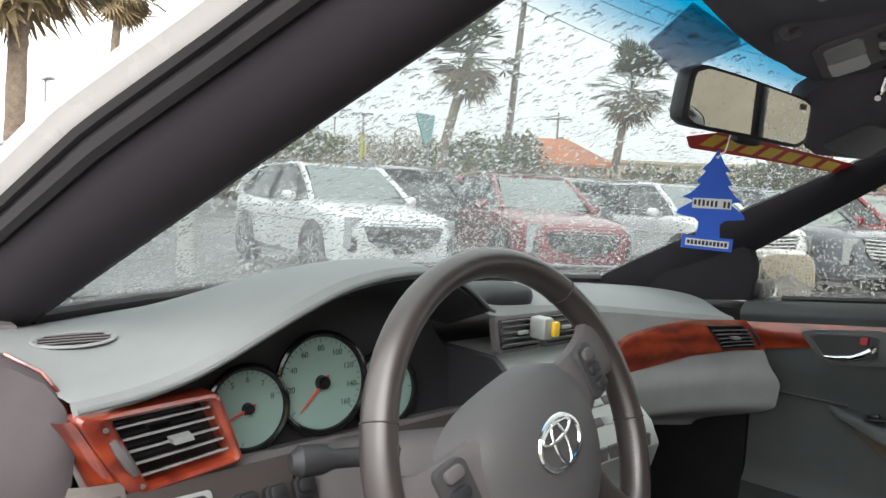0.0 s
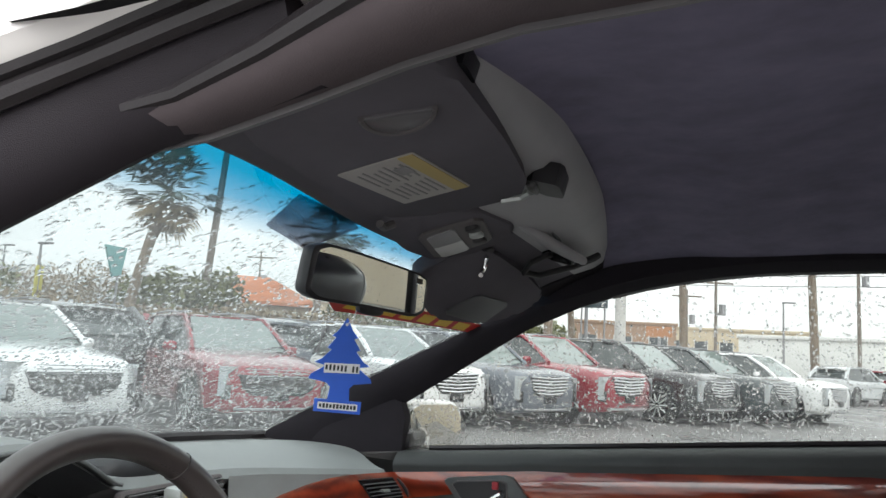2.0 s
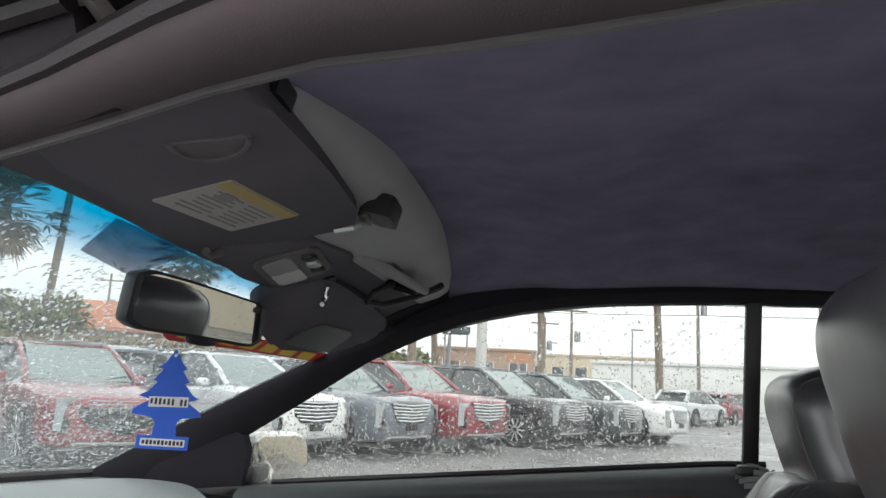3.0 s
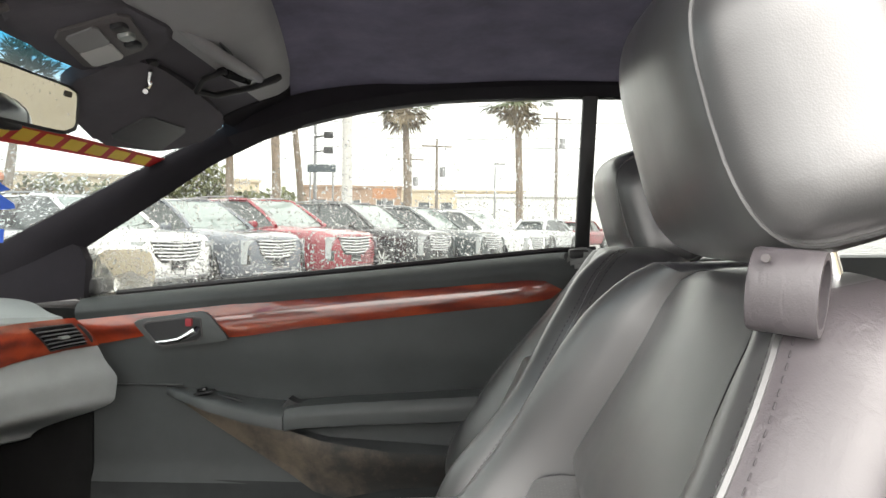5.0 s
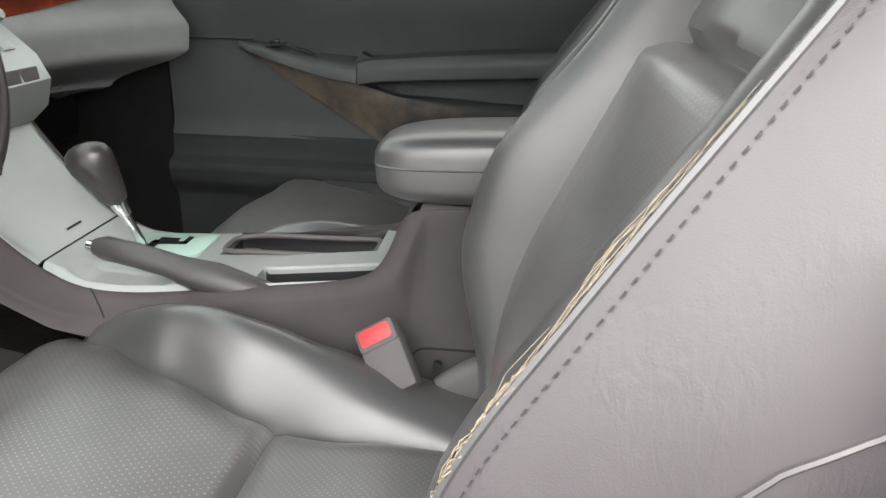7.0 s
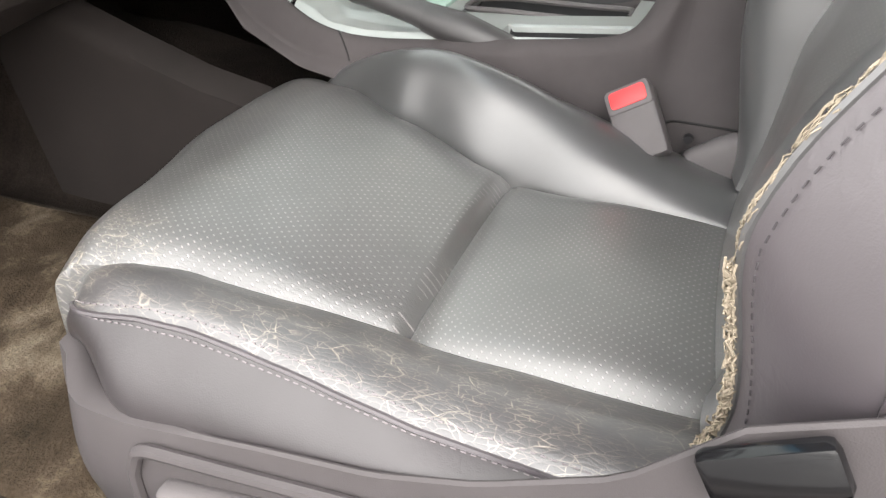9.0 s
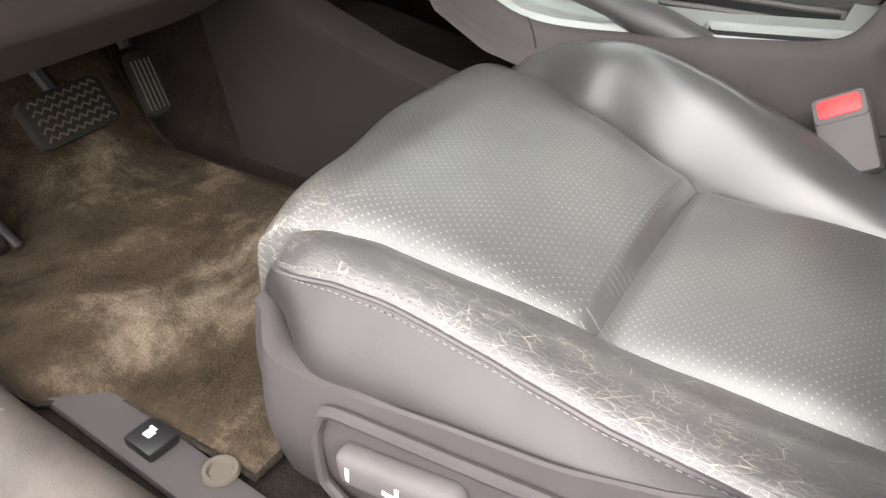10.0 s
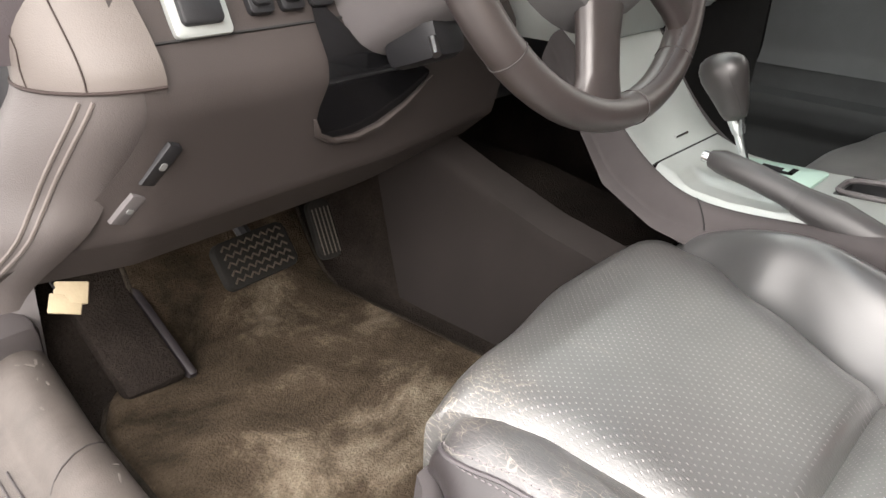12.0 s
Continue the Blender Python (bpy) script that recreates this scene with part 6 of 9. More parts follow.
    stitches(bm, [bolster_outer(0.92, v / 48) + V(0, 0, 0.0006) for v in range(49)])
    part("stitching", bm, PALE_STITCH, s)
    # nose of the cushion under the front panel
    bm = bmesh.new()

    def nose(u, v):
        p = insert(u, 1.0)
        return V(p.x, p.y - 0.012 * v - 0.03 * v * v, lerp(p.z + 0.004, 0.26, v))
    add_grid(bm, nose, 30, 8)
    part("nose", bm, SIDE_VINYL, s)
    # plastic base
    bm = bmesh.new()

    def base(u, v):
        y = lerp(-0.26, 0.445, v)
        top = line([(-0.26, 0.62), (-0.10, 0.540), (-0.045, 0.478), (0.04, 0.434), (0.116, 0.409), (0.207, 0.396), (0.327, 0.376), (0.375, 0.376), (0.41, 0.380), (0.445, 0.384)], y)
        z = lerp(0.225, top, u)
        bul = 0.012 * math.sin(math.pi * u)
        round_ = 0.05 * smooth01((y - 0.36) / 0.085) ** 2
        return V(X(0.278 + 0.010 * u + bul - round_), y, z)
    add_grid(bm, base, 12, 44)
    add_grid(bm, lambda u, v: base(1.0, v) + V(-sign * (0.014 + 0.050 * smooth01((lerp(-0.26, 0.445, v) - 0.24) / 0.12)) * u, 0, 0.004 * math.sin(math.pi * min(1, u * 1.6)) - 0.022 * u * u), 6, 44)
    add_box(bm, (cx - sign * 0.01, 0.10, 0.30), (0.46, 0.60, 0.12), 0.02)
    basep = part("seat_base", bm, SEAT_PLASTIC, s, "grey plastic seat base")
    if worn:
        bm = bmesh.new()
        pts = [V(X(0.2965), y, z) for y, z in smooth_loop([(0.318, 0.358), (0.305, 0.364), (0.20, 0.376), (0.105, 0.388), (0.085, 0.375), (0.075, 0.33), (0.08, 0.27), (0.10, 0.255), (0.30, 0.25), (0.325, 0.27), (0.328, 0.33)])]
        add_tube(bm, pts, 0.006, 8, close=True)
        part("recess_rim", bm, SEAT_PLASTIC, basep)
        b1 = bmesh.new()
        add_box(b1, (X(0.302), 0.236, 0.330), (0.026, 0.120, 0.036), 0.010, (-10, 0, 0), 3)
        sw = part("seat_switch", b1, TRIM_GREY, basep, "grey seat slide switch")
        bm = bmesh.new()
        for y, w in ((0.280, 0.004), (0.236, 0.018), (0.192, 0.004)):
            bm = bmesh.new()
            z = 0.326 - 0.17 * (y - 0.236)
            add_box(bm, (X(0.3155), y, z), (0.001, w, 0.004))
            add_box(bm, (X(0.3155), y - (0.005 if w > 0.01 else 0), z + 0.006), (0.001, 0.004, 0.012))
            part("mark", bm, WHITE_PRINT, sw, "white seat mark")
        bm = bmesh.new()
        add_box(bm, (X(0.302), 0.135, 0.340), (0.024, 0.032, 0.050), 0.010, (-10, 0, 0), 3)
        part("recliner_switch", bm, TRIM_GREY, basep, "grey recline switch")
        bm = bmesh.new()
        add_box(bm, (X(0.300), -0.115, 0.530), (0.014, 0.070, 0.036), 0.006, (-30, 0, 0))
        part("belt_slot", bm, GLOSS_BLACK, basep, "dark belt slot")

    bm = pillow(0.034, 0.105, 0.075, 20, 12, 0.6, pose(X(-0.236), -0.072, 0.438, -35, 0, 0))
    part("hinge_cover", bm, TRIM_GREY, s, "grey plastic hinge cover")

    # the backrest: v upwards, n forwards of the spine
    def spine(v):
        z = lerp(0.44, 1.105, v)
        y = line([(0.44, -0.095), (0.60, -0.135), (0.875, -0.262), (1.00, -0.322), (1.105, -0.372)], z)
        return y, z
    N = V(0, 0.90, 0.435)

    def width(v):
        return curve([(0.0, 0.215), (0.15, 0.228), (0.55, 0.222), (0.80, 0.196), (0.93, 0.152), (1.0, 0.10)], v)

    def B(a, n, v):
        y, z = spine(v)
        return V(X(a - 0.024), y, z) + N * n

    def ins_half(v):
        return curve([(0.0, 0.160), (0.6, 0.160), (0.9, 0.110), (1.0, 0.06)], v)

    def b_insert(u, v):
        a = lerp(-1, 1, u)
        n = 0.010 * math.cos(a * math.pi / 2) - 0.012 * math.exp(-((v - 0.655) / 0.008) ** 2) + (0.026 * smooth01(v / 0.35) * (1 - smooth01((v - 0.615) / 0.04)) if v < 0.655 else 0.004 * smooth01((v - 0.655) / 0.03))
        return B(a * ins_half(v), n - 0.05 * smooth01((v - 0.93) / 0.07) ** 2, v)
    bm = bmesh.new()
    add_grid(bm, lambda u, v: b_insert(u, 0.655 * (1 - (1 - v) ** 1.5)), 26, 44)
    part("back_panel", bm, LEATHER_PERF, s, "perforated lower back panel")
    bm = bmesh.new()
    add_grid(bm, lambda u, v: b_insert(u, lerp(0.655, 1.0, v)), 26, 24)
    part("shoulder_panel", bm, LEATHER, s, "smooth upper back panel")

    EDGE_OUT = [(0.0, 0.002), (0.105, 0.010), (0.173, 0.046), (0.262, 0.072), (0.353, 0.073), (0.436, 0.064), (0.519, 0.054), (0.594, 0.043), (0.674, 0.030), (0.76, 0.016), (0.9, 0.004), (1.0, 0.0)]
    EDGE_IN = [(0.0, 0.006), (0.07, 0.028), (0.15, 0.062), (0.225, 0.085), (0.39, 0.107), (0.48, 0.090), (0.61, 0.065), (0.79, 0.060), (0.9, 0.050), (1.0, 0.0)]
    WIDE = [(0.0, 0.236), (0.12, 0.250), (0.25, 0.265), (0.45, 0.260), (0.65, 0.232), (0.77, 0.205), (0.9, 0.155), (1.0, 0.10)]

    def soft(keys, v):
        return sum(line(keys, v + d) for d in (-0.05, -0.025, 0.0, 0.025, 0.05)) / 5

    def b_bolster(side):
        def f(u, v):
            i, w = ins_half(v) - 0.003, width(v) + 0.016 if side < 0 else soft(WIDE, v)
            a = lerp(i, w, u)
            pk = soft(EDGE_OUT if side > 0 else EDGE_IN, v)
            if side > 0:
                n = pk * math.sin(math.pi * 0.5 * min(1, u / 0.85)) + 0.006 * math.sin(math.pi * u)
            else:
                n = pk * (math.sin(math.pi * 0.5 * min(1, u / 0.62)) if u < 0.62 else 1 - 0.45 * ((u - 0.62) / 0.38) ** 2)
            n -= 0.024 * (1 - smooth01(u * 7))
            return B(side * a, n - 0.05 * smooth01((v - 0.93) / 0.07) ** 2, v)
        return f

    def b_side(side):
        f = b_bolster(side)

        def g(u, v):
            p = f(1.0, v)
            depth = 0.20 * curve([(0, 1.1), (0.5, 1.0), (0.9, 0.60), (1, 0.35)], v)
            bul = 0.040 * math.sin(math.pi * min(1.0, u * 0.97)) ** 0.75
            return p - N * depth * u + V(sign * side * bul, 0, 0)
        return g
    for side in (1, -1):
        f, g = b_bolster(side), b_side(side)
        bm = bmesh.new()
        add_grid(bm, f, 14, 40)
        part("back_bolster", bm, LEATHER, s)
        bm = bmesh.new()
        add_grid(bm, g, 14, 40)
        part("back_side", bm, VINYL if side == 1 else LEATHER, s, "mauve grey side of the backrest" if side == 1 else "")
        bm = bmesh.new()
        add_tube(bm, [f(1.0, v / 50) for v in range(49)], 0.003, 6)
        part("piping", bm, LEATHER, s)
        bm = bmesh.new()
        stitches(bm, [g(0.042, v / 50) + V(sign * side * 0.0012, 0, 0) for v in range(49)], 0.0045, 0.004, 0.0006)
        stitches(bm, [f(0.94, v / 50) + N * 0.001 for v in range(49)])
        part("stitching", bm, STITCH, s)
        if worn and side == 1:
            # frayed edge where the foam shows: matted threads along the seam
            bm = bmesh.new()
            rnd = random.Random(5)

            def along(q, w, lift):
                e = f(1.0, q)
                inner = f(0.72, q)
                return e.lerp(inner, w) + (V(sign * 0.45, 0.8, 0.3)) * lift
            spread = lambda q: curve([(0.03, 0.55), (0.14, 0.55), (0.28, 0.40), (0.48, 0.08)], q) * (0.75 + 0.5 * noise.noise(V(q * 30, 2, 5)))
            add_grid(bm, lambda u, v: along(lerp(0.03, 0.50, v), lerp(-0.02, 0.55 * spread(lerp(0.03, 0.50, v)), u), 0.0012 + 0.0035 * math.sin(math.pi * u) * spread(lerp(0.03, 0.50, v)) * (0.7 + 0.5 * noise.noise(V(u * 3, v * 40, 1)))), 10, 120)
            for k in range(300):
                q = lerp(0.03, 0.42, rnd.random() ** 1.5)
                w = rnd.uniform(-0.06, 1.0) * spread(q)
                lift = 0.002 + 0.0025 * rnd.random()
                ln = rnd.uniform(0.006, 0.022)
                add_tube(bm, [along(q, w, lift * 0.6), along(q + ln * 0.5, w + rnd.uniform(-0.05, 0.05), lift), along(q + ln, w + rnd.uniform(-0.10, 0.08), lift * rnd.uniform(0.1, 0.8))], rnd.uniform(0.0003, 0.0007), 4)
            for k in range(420):
                q = lerp(0.01, 0.20, rnd.random())
                w, lift, ln = rnd.uniform(-0.10, 0.75) * spread(q), rnd.uniform(0.003, 0.011), rnd.uniform(-0.02, 0.02)
                add_tube(bm, [along(q, w, 0.001), along(q + ln * 0.5, w + rnd.uniform(-0.10, 0.05), lift), along(q + ln, w + rnd.uniform(-0.16, 0.08), lift * rnd.uniform(0.3, 1.1))], rnd.uniform(0.0004, 0.0010), 4)
            for k in range(18):
                q = rnd.uniform(0.36, 0.60)
                add_tube(bm, [along(q, 0.1, 0.002), along(q + 0.03, rnd.uniform(-0.1, 0.4), 0.006), along(q + 0.075, rnd.uniform(-0.05, 0.45), rnd.uniform(0.001, 0.005))], 0.00022, 4)
            part("frayed_edge", bm, FOAM, s, "torn edge with bare beige foam")
            bm = bmesh.new()
            keys = [(0.0, (0.36, 0.06)), (0.2, (0.40, 0.20)), (0.4, (0.455, 0.32)), (0.55, (0.48, 0.41)), (0.68, (0.54, 0.465)), (0.82, (0.66, 0.51)), (1.0, (0.97, 0.56))]
            pts = [g(line([(k, p[0]) for k, p in keys], q / 40), line([(k, p[1]) for k, p in keys], q / 40)) for q in range(41)]
            add_tube(bm, [p + V(sign * 0.0008, 0, 0) for p in pts], 0.0022, 6)
            part("side_seam", bm, VINYL, s)
    bm = bmesh.new()
    ga, gb = b_side(1), b_side(-1)
    add_grid(bm, lambda u, v: ga(1.0, v).lerp(gb(1.0, v), u) - N * 0.02 * math.sin(math.pi * u), 12, 30)
    part("back_shell", bm, VINYL, s, "mauve grey rear of the backrest")
    # headrest
    HC = V(cx, -0.368, 1.198)
    hm = Matrix.Translation(HC) @ pose(0, 0, 0, -16, 0, 0)

    def flared(p):
        return V(p.x * (1 + 0.15 * smooth01(-p.z / 0.09)), p.y, p.z)
    bm = pillow(0.268, 0.150, 0.208, 40, 26, 0.56)
    for w in bm.verts:
        w.co = hm @ flared(w.co)
    hr = part("headrest", bm, LEATHER, s)
    bm = bmesh.new()
    pw = 0.56

    def sgn(x, p):
        return math.copysign(abs(x) ** p, x)
    for side in (-1, 1):
        c0 = 0.78
        k = (1 - c0 ** (2 / pw)) ** (pw / 2)
        pts = [hm @ flared(V(side * 0.134 * c0, 0.0725 * 1.03 * k * sgn(math.cos(a), pw), 0.1025 * 1.03 * k * sgn(math.sin(a), pw))) for a in [j * 2 * math.pi / 48 for j in range(48)]]
        add_tube(bm, pts, 0.0016, 5, close=True)
        part("seam", bm, LEATHER, hr)
        bm = bmesh.new()
    for dx in (-0.06, 0.06):
        bm = bmesh.new()
        add_tube(bm, [hm @ V(dx, 0, -0.09), hm @ V(dx, 0.0, -0.16)], 0.006, 10)
        part("post", bm, CHROME, hr, "chrome headrest post")
    if worn:
        # belt guide loop on the shoulder, and the fabric label
        lm = facing((X(0.128), -0.345, 1.080), (-0.78, 0.60, 0.12), (0.06, -0.12, 1)) @ Matrix.Scale(0.84, 4)
        bm = bmesh.new()
        loop = [(0.013 * math.cos(a), 0.027 * math.sin(a)) for a in [j * 2 * math.pi / 24 for j in range(24)]]
        ring = [(dx, k) for dx, k in ((0, 0.80), (0, 0.97), (0.002, 1.0), (0.044, 1.0), (0.046, 0.97), (0.046, 0.80))]
        add_grid(bm, lambda u, v: (lambda a, q: lm @ V(-0.024 + q[0], 0.027 * math.sin(a) * (q[1] if math.sin(a) > -0.5 else q[1] * 1.15), 0.015 * math.cos(a) * q[1]))(u * 2 * math.pi, ring[min(5, int(v * 6 + 0.01)) % 6]), 28, 6, True, True)
        part("belt_loop", bm, VINYL, s, "mauve leather belt guide loop")
        bm = bmesh.new()
        add_disc(bm, lm @ pose(-0.012, 0.018, 0.0165), 0.003, 0.003, 12)
        part("loop_snap", bm, TRIM_GREY, s)
        tm = facing((X(0.196), -0.280, 0.952), (-0.9, 0.35, 0.1), (0.02, -0.22, 1))
        lab = part("fabric_label", plate(rounded(0.018, 0.054, 0.003), 0.003, tm, 0.001), material("blue_grey_label", (0.036, 0.038, 0.066), 0.6), s, "blue-grey fabric label")
        bm = bmesh.new()
        for dx, w in ((0.0005, 0.036), (0.0045, 0.016)):
            merge(bm, plate(rounded(0.0030, w, 0.001), 0.0008, tm @ pose(dx, 0.002, 0.0024)))
        part("lettering", bm, material("pale_print", (0.19, 0.19, 0.225), 0.6), lab)
    s.matrix_basis = Matrix.Translation((0, -back, 0)) @ s.matrix_basis
    if not worn:
        for o in s.children:
            word = o.name.split(".")[0]
            if word == "headrest":
                o.matrix_basis = Matrix.Translation((0, -0.062, -0.05))
            elif word.startswith("cushion") or word in ("bolster_inner", "bolster_outer", "nose"):
                o.matrix_basis = Matrix.Translation((0, -0.042, 0.02))
    return s


seat("driver_seat", -0.381, -1, "charcoal leather driver's seat, cracked and torn at the bolsters", True)
seat("passenger_seat", 0.375, 1, "charcoal leather passenger seat beside the console", False, 0.033)

# ---- centre console ----
con = thing("centre_console", (0, 0.2, 0.25), "grey centre console with silver top and padded armrest", "centre console")


RIM_IN = [(0.66, -0.108, 0.715), (0.60, -0.102, 0.640), (0.555, -0.099, 0.586), (0.51, -0.098, 0.548), (0.46, -0.096, 0.521), (0.40, -0.090, 0.512), (0.30, -0.086, 0.521), (0.20, -0.086, 0.535), (0.10, -0.086, 0.549), (0.060, -0.080, 0.560), (0.042, -0.066, 0.585), (0.028, -0.050, 0.626), (0.004, -0.044, 0.637), (-0.40, -0.044, 0.640)]
RIM_OUT = [(0.68, -0.128, 0.705), (0.61, -0.120, 0.600), (0.56, -0.118, 0.525), (0.48, -0.117, 0.484), (0.38, -0.115, 0.490), (0.27, -0.115, 0.511), (0.10, -0.112, 0.535), (0.045, -0.106, 0.546), (0.020, -0.092, 0.566), (0.002, -0.066, 0.622), (-0.012, -0.056, 0.637), (-0.41, -0.054, 0.640)]


def rail_at(keys, t):
    """A place at t from 0 to 1 along keys of (y, x, z), softened."""
    def at(q):
        q = max(0.0, min(1.0, q)) * (len(keys) - 1)
        i = min(int(q), len(keys) - 2)
        a, b = keys[i], keys[i + 1]
        return V(lerp(a[1], b[1], q - i), lerp(a[0], b[0], q - i), lerp(a[2], b[2], q - i))
    return (at(t - 0.03) + at(t - 0.015) + at(t) + at(t + 0.015) + at(t + 0.03)) / 5


def con_skin(side):
    def f(u, v):
        i, o = rail_at(RIM_IN, v), rail_at(RIM_OUT, v)
        if u < 0.12:
            p = i + V(0.006, 0, -0.016 * (1 - u / 0.12))
        elif u < 0.5:
            k = (u - 0.12) / 0.38
            p = i.lerp(o, k) + V(-0.3, 0, 1) * 0.009 * math.sin(math.pi * k) ** 0.7
        else:
            k = (u - 0.5) / 0.5
            low = line([(-0.42, 0.24), (0.1, 0.28), (0.30, 0.38), (0.38, 0.456), (0.48, 0.474), (0.56, 0.515), (0.61, 0.590), (0.70, 0.700)], o.y)
            p = V(lerp(o.x, min(o.x, -0.112), smooth01(k * 1.5)) - 0.010 * math.sin(k * math.pi / 2) - 0.004 * k, o.y, lerp(o.z, low, k))
        return p if side < 0 else V(0.024 - p.x, p.y, p.z)
    return f


for side in (-1, 1):
    bm = bmesh.new()
    add_grid(bm, con_skin(side), 32, 90)
    part("side", bm, CON_GREY, con, "grey moulded console side", 75)
bm = bmesh.new()
add_tube(bm, [con_skin(-1)(0.72, lerp(0.70, 0.99, k / 20)) + V(-0.0005, 0, 0) for k in range(21)], 0.0016, 5)
part("side_seam", bm, material("dark_gap_b", (0.02, 0.02, 0.02), 0.9), con)
bm = bmesh.new()
add_tube(bm, [con_skin(-1)(lerp(0.14, 0.52, k / 8), 0.335) + V(-0.0002, 0, 0.0002) for k in range(9)], 0.0011, 5)
part("rim_joint", bm, material("dark_gap_c", (0.02, 0.02, 0.02), 0.9), con)
bm = bmesh.new()


def top_plate(u, v):
    y = lerp(0.015, 0.505, v)
    x = lerp(-0.116, 0.116, u)
    z = line([(0.0, 0.566), (0.06, 0.556), (0.20, 0.540), (0.40, 0.526), (0.45, 0.529), (0.505, 0.548)], y)
    cup = -0.045 * smooth01((0.048 - abs(x - 0.052)) / 0.006) * smooth01((0.115 - abs(y - 0.19)) / 0.006)
    slot = -0.045 * smooth01((0.027 - abs(x + 0.076)) / 0.005) * smooth01((0.085 - abs(y - 0.135)) / 0.006)
    well = -0.010 * smooth01((0.032 - abs(x + 0.075)) / 0.012) * smooth01((0.08 - abs(y - 0.40)) / 0.02)
    x *= lerp(0.45, 1.0, smooth01((y - 0.012) / 0.05)) if x < 0 else 1.0
    return V(0.012 + 0.93 * x, y, z + cup + slot + well - 0.012 * smooth01((abs(x) - 0.10) / 0.016))


add_grid(bm, top_plate, 70, 110)
part("top_plate", bm, SILVER, con, "silver painted console top")
bm = bmesh.new()
add_grid(bm, lambda u, v: top_plate(lerp(0.52, 0.93, u), lerp(0.125, 0.588, v)) + V(0, 0, 0.0016), 40, 60)
part("cup_liner", bm, BLACK, con, "black cup holder liner")
bm = bmesh.new()
add_tube(bm, [V(0.0515 + 0.035 * math.copysign(abs(math.cos(a)) ** 0.4, math.cos(a)), 0.19 + 0.113 * math.copysign(abs(math.sin(a)) ** 0.4, math.sin(a)), 0.541 - 0.02 * math.sin(a) * 0.3) for a in [k * 2 * math.pi / 40 for k in range(40)]], 0.004, 6, close=True)
part("cup_rim", bm, TRIM_GREY, con, "grey cup holder rim")
bm = bmesh.new()
add_grid(bm, lambda u, v: top_plate(lerp(0.062, 0.282, u), lerp(0.078, 0.412, v)) + V(0, 0, 0.0016), 24, 44)
part("slot_liner", bm, BLACK, con, "black slot beside the handbrake")
GREEN_FILM = material("pale_gate_plate", (0.45, 0.62, 0.55), 0.35, 0.3)
bm = plate(rounded(0.09, 0.15, 0.01), 0.004, pose(0.048, 0.405, 0.5295, -3, 0, 0), 0.001)
gate = part("gear_gate", bm, GREEN_FILM, con, "pale gear gate plate")
bm = bmesh.new()
for dx, dy, w, h in ((0.02, 0.0, 0.012, 0.06), (0.032, -0.02, 0.03, 0.012), (0.012, 0.026, 0.022, 0.012), (0.032, 0.01, 0.012, 0.03)):
    add_box(bm, (0.03 + dx, 0.39 + dy, 0.5325), (w, h, 0.002))
part("gate_slot", bm, GLOSS_BLACK, gate, "zigzag gear slot")
bm = bmesh.new()
add_box(bm, (0.038, -0.180, 0.570), (0.155, 0.38, 0.135), 0.012)
part("bin", bm, TRIM_GREY, con, "storage bin")
bm = pillow(0.168, 0.475, 0.098, 40, 22, 0.46, pose(0.045, -0.1625, 0.690, -3, 0, 0))
lid = part("armrest_lid", bm, leather("armrest_leather", (0.070, 0.068, 0.070), 0.36), con, "padded leather armrest lid")
bm = bmesh.new()
lm = pose(0.045, -0.1625, 0.690, -3, 0, 0)
add_tube(bm, [lm @ V(0.0836 * math.copysign(abs(math.cos(a)) ** 0.46, math.cos(a)), 0.2368 * math.copysign(abs(math.sin(a)) ** 0.46, math.sin(a)), 0.006) for a in [k * 2 * math.pi / 60 for k in range(60)]], 0.0018, 5, close=True)
part("lid_seam", bm, LEATHER, lid)

lever = thing("gear_lever", (0.03, 0.44, 0.53), "leather and chrome automatic gear lever", "gear lever")
bm = bmesh.new()
add_tube(bm, [(0.036, 0.428, 0.530), (0.027, 0.438, 0.565), (0.021, 0.446, 0.592)], [0.0065, 0.0065, 0.0075], 12)
part("shaft", bm, CHROME, lever)
bm = bmesh.new()
add_tube(bm, [(0.023, 0.443, 0.582), (0.020, 0.447, 0.596), (0.018, 0.450, 0.606)], [0.009, 0.012, 0.013], 14)
part("collar", bm, CHROME, lever)
KNOB = [((0.018, 0.450, 0.604), 0.013), ((0.016, 0.453, 0.613), 0.0165), ((0.012, 0.458, 0.628), 0.0200), ((0.007, 0.464, 0.645), 0.0240), ((0.003, 0.470, 0.660), 0.0275), ((0.001, 0.474, 0.672), 0.0280), ((0.000, 0.477, 0.681), 0.0245), ((0.000, 0.479, 0.687), 0.0170), ((0.000, 0.480, 0.690), 0.0070)]
bm = bmesh.new()
add_tube(bm, [p for p, r in KNOB], [r for p, r in KNOB], 24, flat=1.2)
kn = part("knob", bm, leather("knob_leather", (0.030, 0.027, 0.027), 0.4, sheen=0.5), lever, "dark leather knob", 80)
bm = bmesh.new()
stitches(bm, [V(-0.021, 0.457, 0.678), V(-0.024, 0.452, 0.664), V(-0.016, 0.440, 0.640), V(-0.004, 0.434, 0.615)], 0.002, 0.002, 0.0006)
part("stitching", bm, STITCH, kn)

